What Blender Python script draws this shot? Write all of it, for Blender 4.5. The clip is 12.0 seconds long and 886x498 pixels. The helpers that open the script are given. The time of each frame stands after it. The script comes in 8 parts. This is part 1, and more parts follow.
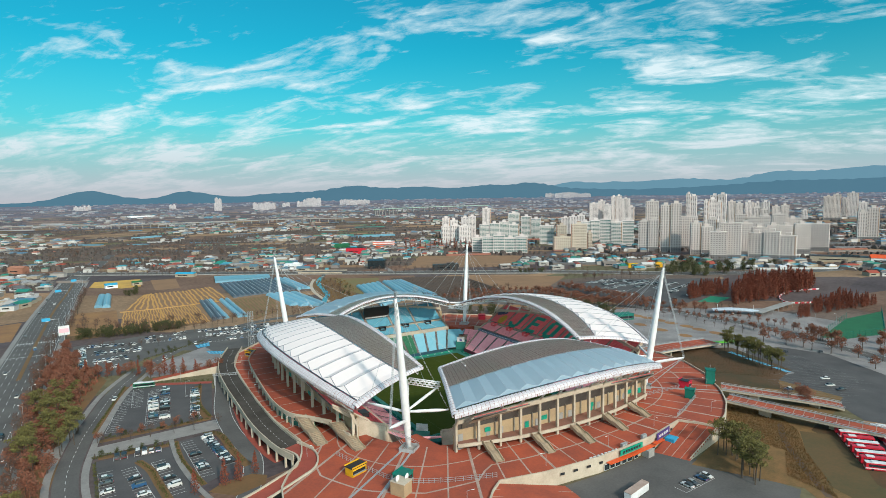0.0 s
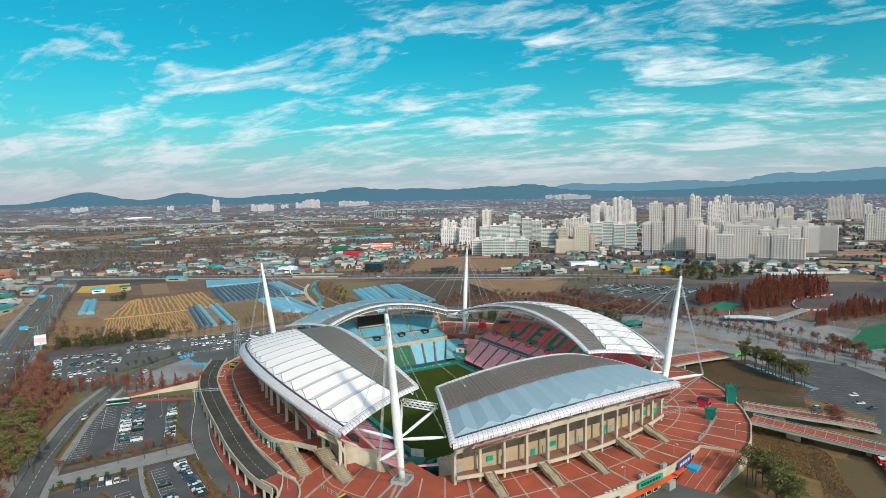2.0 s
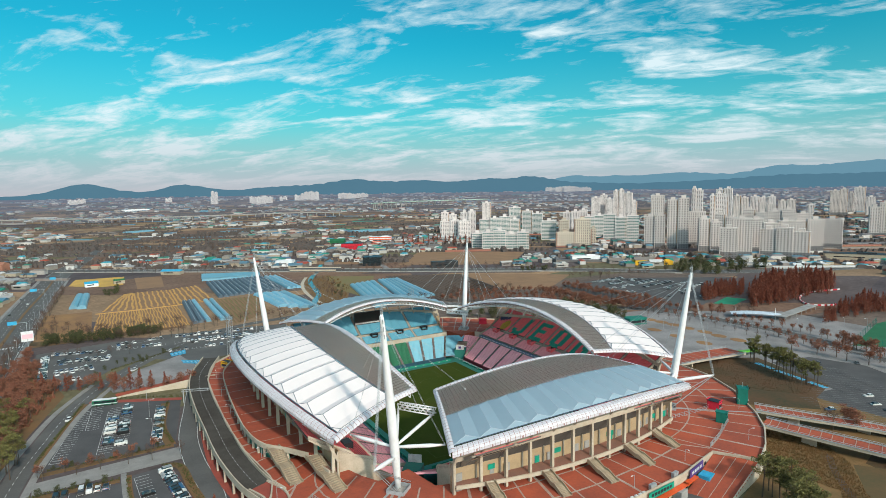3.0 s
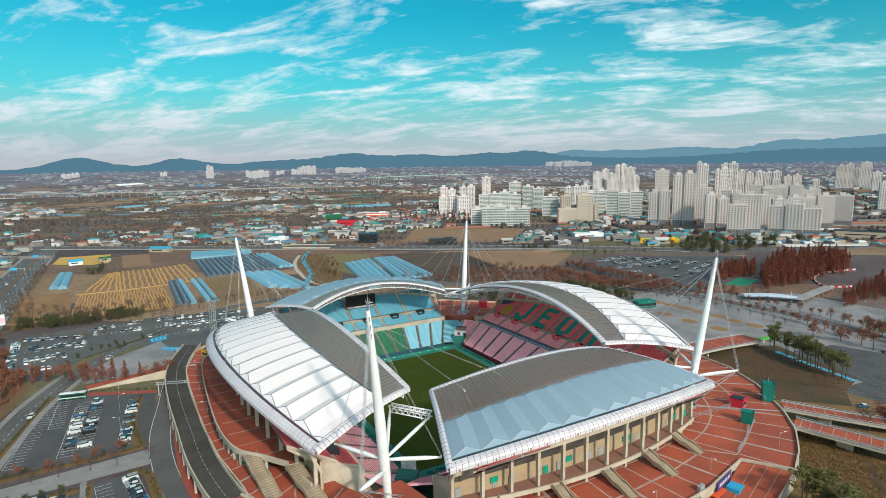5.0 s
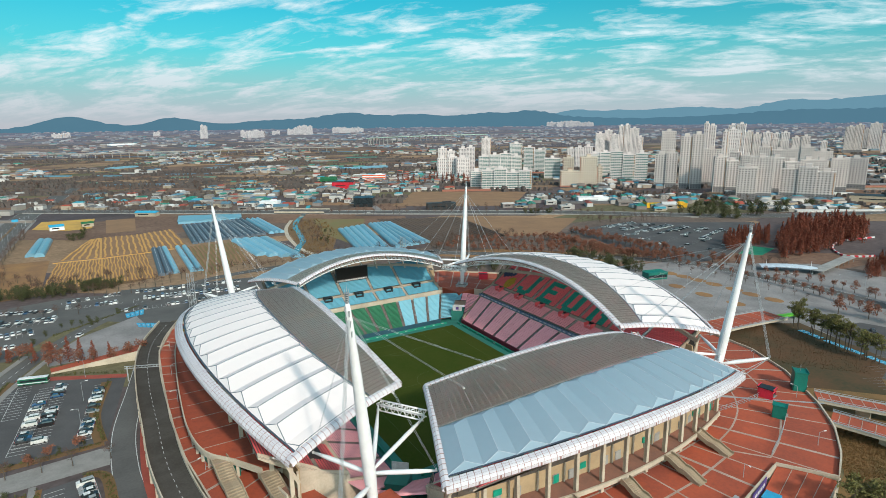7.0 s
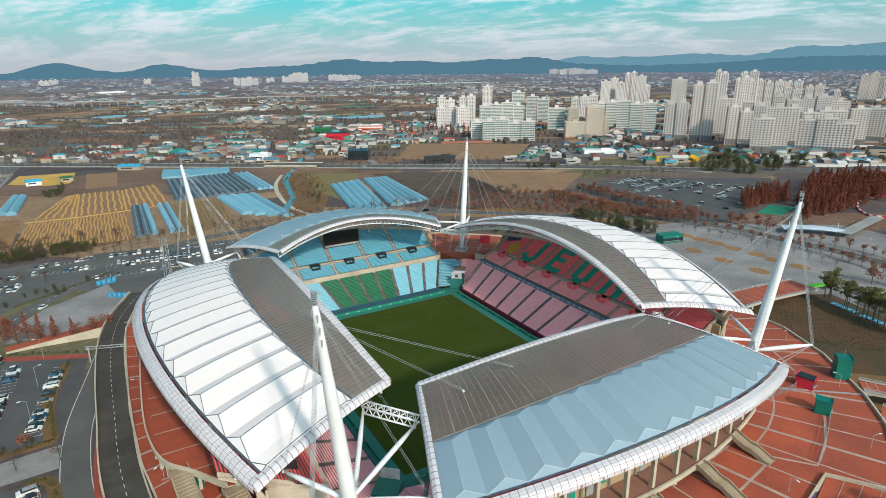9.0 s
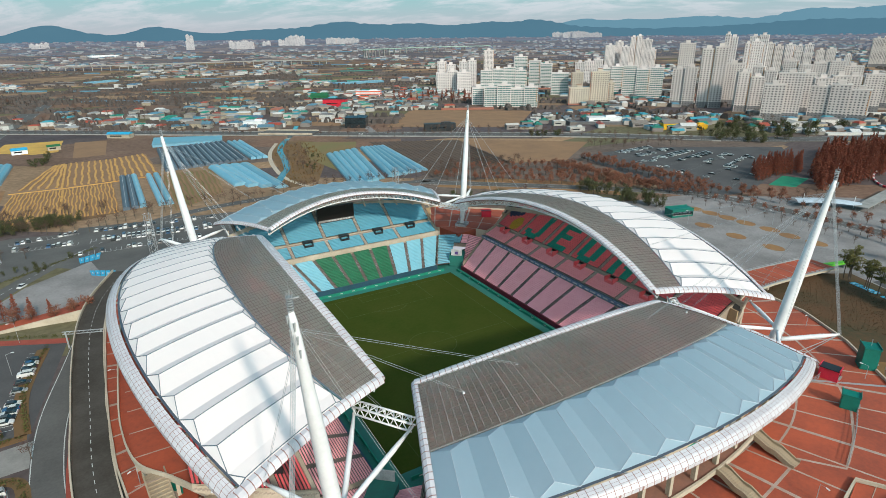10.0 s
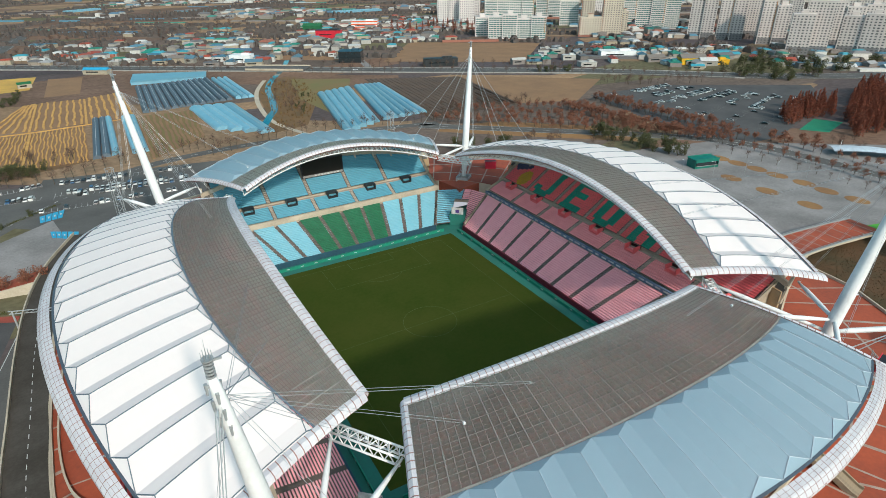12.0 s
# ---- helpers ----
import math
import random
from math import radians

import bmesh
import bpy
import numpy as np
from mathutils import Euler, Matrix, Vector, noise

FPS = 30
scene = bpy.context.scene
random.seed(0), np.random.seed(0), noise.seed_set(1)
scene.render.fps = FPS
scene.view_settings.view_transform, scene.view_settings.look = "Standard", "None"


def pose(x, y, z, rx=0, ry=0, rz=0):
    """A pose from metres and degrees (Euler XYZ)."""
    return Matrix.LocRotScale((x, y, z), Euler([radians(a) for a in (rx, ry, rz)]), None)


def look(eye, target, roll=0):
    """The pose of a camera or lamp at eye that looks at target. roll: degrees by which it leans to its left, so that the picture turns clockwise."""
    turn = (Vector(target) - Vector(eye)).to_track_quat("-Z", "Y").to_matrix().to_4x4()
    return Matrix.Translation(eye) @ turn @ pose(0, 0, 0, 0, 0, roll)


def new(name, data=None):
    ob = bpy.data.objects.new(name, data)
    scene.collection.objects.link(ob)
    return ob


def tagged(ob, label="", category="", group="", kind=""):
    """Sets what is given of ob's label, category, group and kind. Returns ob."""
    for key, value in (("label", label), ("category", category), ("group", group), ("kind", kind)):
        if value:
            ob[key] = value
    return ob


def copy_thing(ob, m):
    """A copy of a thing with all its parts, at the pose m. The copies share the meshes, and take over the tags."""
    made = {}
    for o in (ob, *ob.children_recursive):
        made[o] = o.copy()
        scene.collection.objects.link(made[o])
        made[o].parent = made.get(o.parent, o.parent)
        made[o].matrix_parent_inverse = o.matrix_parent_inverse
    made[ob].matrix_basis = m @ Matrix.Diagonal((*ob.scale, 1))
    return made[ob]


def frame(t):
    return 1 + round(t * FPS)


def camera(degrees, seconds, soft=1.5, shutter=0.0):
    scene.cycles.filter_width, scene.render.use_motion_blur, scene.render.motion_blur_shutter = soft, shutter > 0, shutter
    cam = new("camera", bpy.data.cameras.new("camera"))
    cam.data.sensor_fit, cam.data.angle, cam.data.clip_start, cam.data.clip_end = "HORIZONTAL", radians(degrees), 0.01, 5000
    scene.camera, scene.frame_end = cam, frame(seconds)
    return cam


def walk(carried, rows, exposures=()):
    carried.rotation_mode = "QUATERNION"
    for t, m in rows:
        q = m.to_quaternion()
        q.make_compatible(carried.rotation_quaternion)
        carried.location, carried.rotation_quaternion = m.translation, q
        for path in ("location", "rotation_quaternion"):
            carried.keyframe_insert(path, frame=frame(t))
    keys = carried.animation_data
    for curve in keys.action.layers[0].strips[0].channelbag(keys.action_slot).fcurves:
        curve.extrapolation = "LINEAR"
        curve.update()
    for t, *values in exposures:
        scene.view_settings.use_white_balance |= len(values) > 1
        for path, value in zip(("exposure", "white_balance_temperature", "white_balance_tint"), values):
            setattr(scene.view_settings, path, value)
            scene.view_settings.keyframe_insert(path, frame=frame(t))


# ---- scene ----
cam = camera(75.93, 12.0, soft=0.65)
PATH = [
    (0.0, pose(-162.32, -280.48, 104.65, 84.641, 0.990, -30.080)),
    (0.5, pose(-159.21, -275.79, 104.72, 84.683, 0.970, -30.080)),
    (1.0, pose(-156.12, -270.93, 104.79, 84.715, 0.973, -30.085)),
    (1.5, pose(-153.02, -265.94, 104.86, 84.749, 0.961, -30.092)),
    (2.0, pose(-149.90, -260.83, 104.92, 84.793, 0.949, -30.102)),
    (2.5, pose(-146.74, -255.62, 104.97, 84.540, 0.943, -30.120)),
    (3.0, pose(-143.54, -250.32, 105.02, 84.006, 0.906, -30.141)),
    (5.0, pose(-130.09, -228.31, 105.15, 81.455, 0.797, -30.241)),
    (5.5, pose(-126.55, -222.60, 105.16, 80.461, 0.782, -30.271)),
    (6.0, pose(-122.94, -216.80, 105.16, 79.532, 0.749, -30.294)),
    (6.5, pose(-119.26, -210.90, 105.16, 78.537, 0.711, -30.314)),
    (7.0, pose(-115.51, -204.91, 105.14, 77.559, 0.682, -30.330)),
    (9.0, pose(-100.02, -180.07, 104.94, 72.595, 0.600, -30.350)),
    (9.5, pose(-96.05, -173.69, 104.85, 70.955, 0.557, -30.330)),
    (10.0, pose(-92.06, -167.27, 104.75, 69.271, 0.568, -30.318)),
    (10.5, pose(-88.05, -160.86, 104.64, 67.625, 0.526, -30.273)),
    (11.0, pose(-84.05, -154.48, 104.51, 66.017, 0.555, -30.244)),
    (11.5, pose(-80.04, -148.19, 104.36, 64.362, 0.553, -30.188)),
    (12.0, pose(-76.06, -142.03, 104.20, 62.808, 0.588, -30.134)),
]
walk(cam, PATH)

# ---- light ----
SUN_ELEV = 32.0
world = bpy.data.worlds.new("sky")
scene.world = world
world.use_nodes = True


def node(tree, kind, **values):
    n = tree.nodes.new(kind)
    for key, value in values.items():
        n.inputs[key.replace("_", " ")].default_value = value
    return n


def build_world():
    t = world.node_tree
    t.nodes.clear()
    link = t.links.new
    out = t.nodes.new("ShaderNodeOutputWorld")
    sky = t.nodes.new("ShaderNodeTexSky")
    sky.sky_type = "NISHITA"
    sky.sun_disc = False
    sky.sun_elevation = radians(SUN_ELEV)
    sky.sun_rotation = radians(180)
    sky.air_density = 1.3
    sky.dust_density = 1.0
    coord = t.nodes.new("ShaderNodeTexCoord")
    sep = t.nodes.new("ShaderNodeSeparateXYZ")
    link(coord.outputs["Generated"], sep.inputs[0])

    def calc(op, a, b, clamp=False):
        m = t.nodes.new("ShaderNodeMath")
        m.operation = op
        m.use_clamp = clamp
        for i, v in enumerate((a, b)):
            if isinstance(v, (int, float)):
                m.inputs[i].default_value = v
            else:
                link(v, m.inputs[i])
        return m.outputs[0]

    up = calc("MAXIMUM", sep.outputs["Z"], 0.0)
    den = calc("ADD", up, 0.20)
    cx = calc("DIVIDE", sep.outputs["X"], den)
    cy = calc("DIVIDE", sep.outputs["Y"], den)
    com = t.nodes.new("ShaderNodeCombineXYZ")
    # long streaks that run down towards the west
    link(calc("ADD", calc("MULTIPLY", cx, 0.62), calc("MULTIPLY", cy, -0.70)), com.inputs[0])
    link(calc("ADD", calc("MULTIPLY", cx, 1.30), calc("MULTIPLY", cy, 1.10)), com.inputs[1])
    warp = node(t, "ShaderNodeTexNoise", Scale=0.55, Detail=3.0, Roughness=0.5)
    link(com.outputs[0], warp.inputs["Vector"])
    big = node(t, "ShaderNodeTexNoise", Scale=1.9, Detail=9.0, Roughness=0.57, Distortion=0.7)
    link(com.outputs[0], big.inputs["Vector"])
    fine = node(t, "ShaderNodeTexNoise", Scale=8.0, Detail=8.0, Roughness=0.66, Distortion=0.6)
    link(com.outputs[0], fine.inputs["Vector"])
    total = calc("ADD", calc("ADD", calc("MULTIPLY", big.outputs["Fac"], 0.66), calc("MULTIPLY", fine.outputs["Fac"], 0.26)), calc("MULTIPLY", warp.outputs["Fac"], 0.22))
    # more cloud low over the horizon than high up
    low = calc("MULTIPLY", calc("SUBTRACT", 0.30, up), 0.22)
    amount = calc("MULTIPLY", calc("SUBTRACT", calc("ADD", total, low), 0.575), 7.5, True)
    cover = calc("MULTIPLY", amount, calc("POWER", amount, 0.25))
    cover = calc("MULTIPLY", cover, 0.95)

    tint = t.nodes.new("ShaderNodeMixRGB")
    tint.blend_type = "MULTIPLY"
    tint.inputs[0].default_value = 1.0
    tint.inputs[2].default_value = (0.05, 0.88, 1.0, 1)
    link(sky.outputs[0], tint.inputs[1])
    clear = t.nodes.new("ShaderNodeBackground")
    clear.inputs["Strength"].default_value = 0.108
    link(tint.outputs[0], clear.inputs["Color"])
    cloud = t.nodes.new("ShaderNodeBackground")
    cloud.inputs["Color"].default_value = (0.76, 0.91, 0.96, 1)
    cloud.inputs["Strength"].default_value = 1.02
    mix = t.nodes.new("ShaderNodeMixShader")
    link(cover, mix.inputs[0])
    link(clear.outputs[0], mix.inputs[1])
    link(cloud.outputs[0], mix.inputs[2])
    # pale air in the lower half of the sky
    pale = t.nodes.new("ShaderNodeBackground")
    pale.inputs["Color"].default_value = (0.34, 0.70, 0.82, 1)
    pale.inputs["Strength"].default_value = 0.92
    thin = calc("SUBTRACT", 1.0, calc("DIVIDE", sep.outputs["Z"], 0.25), True)
    thin = calc("MULTIPLY", calc("POWER", thin, 1.8), 0.9)
    mix1 = t.nodes.new("ShaderNodeMixShader")
    link(thin, mix1.inputs[0])
    link(clear.outputs[0], mix1.inputs[1])
    link(pale.outputs[0], mix1.inputs[2])
    link(mix1.outputs[0], mix.inputs[1])
    # grey winter haze close to the horizon
    haze = t.nodes.new("ShaderNodeBackground")
    haze.inputs["Color"].default_value = (0.53, 0.55, 0.60, 1)
    haze.inputs["Strength"].default_value = 0.95
    near = calc("SUBTRACT", 1.0, calc("DIVIDE", sep.outputs["Z"], 0.125), True)
    near = calc("POWER", near, 1.3)
    mix2 = t.nodes.new("ShaderNodeMixShader")
    link(near, mix2.inputs[0])
    link(mix.outputs[0], mix2.inputs[1])
    link(haze.outputs[0], mix2.inputs[2])
    # thin cloud round the sun behind the camera, unseen, added to lift the shade
    sunward = t.nodes.new("ShaderNodeVectorMath")
    sunward.operation = "DOT_PRODUCT"
    link(coord.outputs["Generated"], sunward.inputs[0])
    sunward.inputs[1].default_value = Vector((0.02, -1.62, 1.0)).normalized()
    fill_veil = t.nodes.new("ShaderNodeBackground")
    fill_veil.inputs["Color"].default_value = (1.0, 0.92, 0.84, 1)
    link(calc("MULTIPLY", calc("POWER", calc("MAXIMUM", sunward.outputs["Value"], 0.0), 2.0), 1.5), fill_veil.inputs["Strength"])
    both = t.nodes.new("ShaderNodeAddShader")
    link(mix2.outputs[0], both.inputs[0])
    link(fill_veil.outputs[0], both.inputs[1])
    link(both.outputs[0], out.inputs["Surface"])


build_world()
sun = new("sun", bpy.data.lights.new("sun", "SUN"))
sun.data.energy = 3.2
sun.data.angle = radians(3.0)
sun.data.color = (1.0, 0.865, 0.73)
sun.matrix_world = look((0, 0, 300), (-2, 162, 200))
scene.view_settings.exposure = 0.0


# ---- materials ----
def material(name, color, rough=0.7, metal=0.0, other=None, scale=1.0, fine=None, bump=0.0, spec=0.5, mixed=0.5, per_object=0.0, island=0.0):
    """A surface of one base colour, worn towards a second one by noise at two sizes (scale: features per metre)."""
    m = bpy.data.materials.new(name)
    m.use_nodes = True
    t = m.node_tree
    b = t.nodes["Principled BSDF"]
    b.inputs["Roughness"].default_value = rough
    b.inputs["Metallic"].default_value = metal
    b.inputs["Specular IOR Level"].default_value = spec
    other = other or tuple(c * 0.72 for c in color)
    coord = t.nodes.new("ShaderNodeTexCoord")
    a = node(t, "ShaderNodeTexNoise", Scale=scale, Detail=6.0, Roughness=0.6)
    t.links.new(coord.outputs["Object"], a.inputs["Vector"])
    f = node(t, "ShaderNodeTexNoise", Scale=fine or scale * 9, Detail=4.0, Roughness=0.6)
    t.links.new(coord.outputs["Object"], f.inputs["Vector"])
    add = t.nodes.new("ShaderNodeMath")
    add.operation = "MULTIPLY_ADD"
    t.links.new(f.outputs["Fac"], add.inputs[0])
    add.inputs[1].default_value = 0.45
    t.links.new(a.outputs["Fac"], add.inputs[2])
    ramp = t.nodes.new("ShaderNodeMapRange")
    ramp.inputs["From Min"].default_value = 0.52
    ramp.inputs["From Max"].default_value = 0.92
    ramp.inputs["To Max"].default_value = 2 * mixed
    t.links.new(add.outputs[0], ramp.inputs["Value"])
    mix = t.nodes.new("ShaderNodeMixRGB")
    mix.inputs[1].default_value = (*color, 1)
    mix.inputs[2].default_value = (*other, 1)
    t.links.new(ramp.outputs[0], mix.inputs[0])
    last = mix.outputs[0]
    if per_object or island:
        if per_object:
            info = t.nodes.new("ShaderNodeObjectInfo").outputs["Random"]
        else:
            info = t.nodes.new("ShaderNodeNewGeometry").outputs["Random Per Island"]
        vary = t.nodes.new("ShaderNodeMapRange")
        vary.inputs["To Min"].default_value = 1 - (per_object or island)
        vary.inputs["To Max"].default_value = 1 + (per_object or island)
        t.links.new(info, vary.inputs["Value"])
        hsv = t.nodes.new("ShaderNodeHueSaturation")
        t.links.new(vary.outputs[0], hsv.inputs["Value"])
        t.links.new(last, hsv.inputs["Color"])
        last = hsv.outputs[0]
    t.links.new(last, b.inputs["Base Color"])
    if bump:
        bp = node(t, "ShaderNodeBump", Strength=bump, Distance=0.1)
        t.links.new(f.outputs["Fac"], bp.inputs["Height"])
        t.links.new(bp.outputs[0], b.inputs["Normal"])
    return m


def many(name, colors, rough=0.7, scale=1.0, by="Object"):
    """A surface whose colour differs from object to object (or from island to island)."""
    m = material(name, colors[0], rough, scale=scale)
    t = m.node_tree
    if by == "Object":
        info = t.nodes.new("ShaderNodeObjectInfo").outputs["Random"]
    else:
        info = t.nodes.new("ShaderNodeNewGeometry").outputs["Random Per Island"]
    ramp = t.nodes.new("ShaderNodeValToRGB")
    ramp.color_ramp.interpolation = "CONSTANT"
    els = ramp.color_ramp.elements
    while len(els) > 1:
        els.remove(els[0])
    els[0].position = 0.0
    els[0].color = (*colors[0], 1)
    for i, c in enumerate(colors[1:]):
        e = els.new((i + 1) / len(colors))
        e.color = (*c, 1)
    t.links.new(info, ramp.inputs[0])
    mix = [n for n in t.nodes if n.type == "MIX_RGB"][0]
    t.links.new(ramp.outputs[0], mix.inputs[1])
    dark = t.nodes.new("ShaderNodeMixRGB")
    dark.blend_type = "MULTIPLY"
    dark.inputs[0].default_value = 1
    dark.inputs[2].default_value = (0.72, 0.70, 0.66, 1)
    t.links.new(ramp.outputs[0], dark.inputs[1])
    t.links.new(dark.outputs[0], mix.inputs[2])
    return m


def glass(name, color, rough=0.08):
    m = material(name, color, rough, scale=0.2)
    m.node_tree.nodes["Principled BSDF"].inputs["Specular IOR Level"].default_value = 0.9
    return m


def letting_light(m, share, color, clear=False):
    """Lets part of the light through: scattered as by cloth, or straight as by a sheet."""
    t = m.node_tree
    end = [n for n in t.nodes if n.type == "OUTPUT_MATERIAL"][0].inputs["Surface"]
    mix = t.nodes.new("ShaderNodeMixShader")
    mix.inputs[0].default_value = share
    other = t.nodes.new("ShaderNodeBsdfTransparent" if clear else "ShaderNodeBsdfTranslucent")
    other.inputs["Color"].default_value = (*color, 1)
    t.links.new(end.links[0].from_socket, mix.inputs[1])
    t.links.new(other.outputs[0], mix.inputs[2])
    t.links.new(mix.outputs[0], end)
    return m


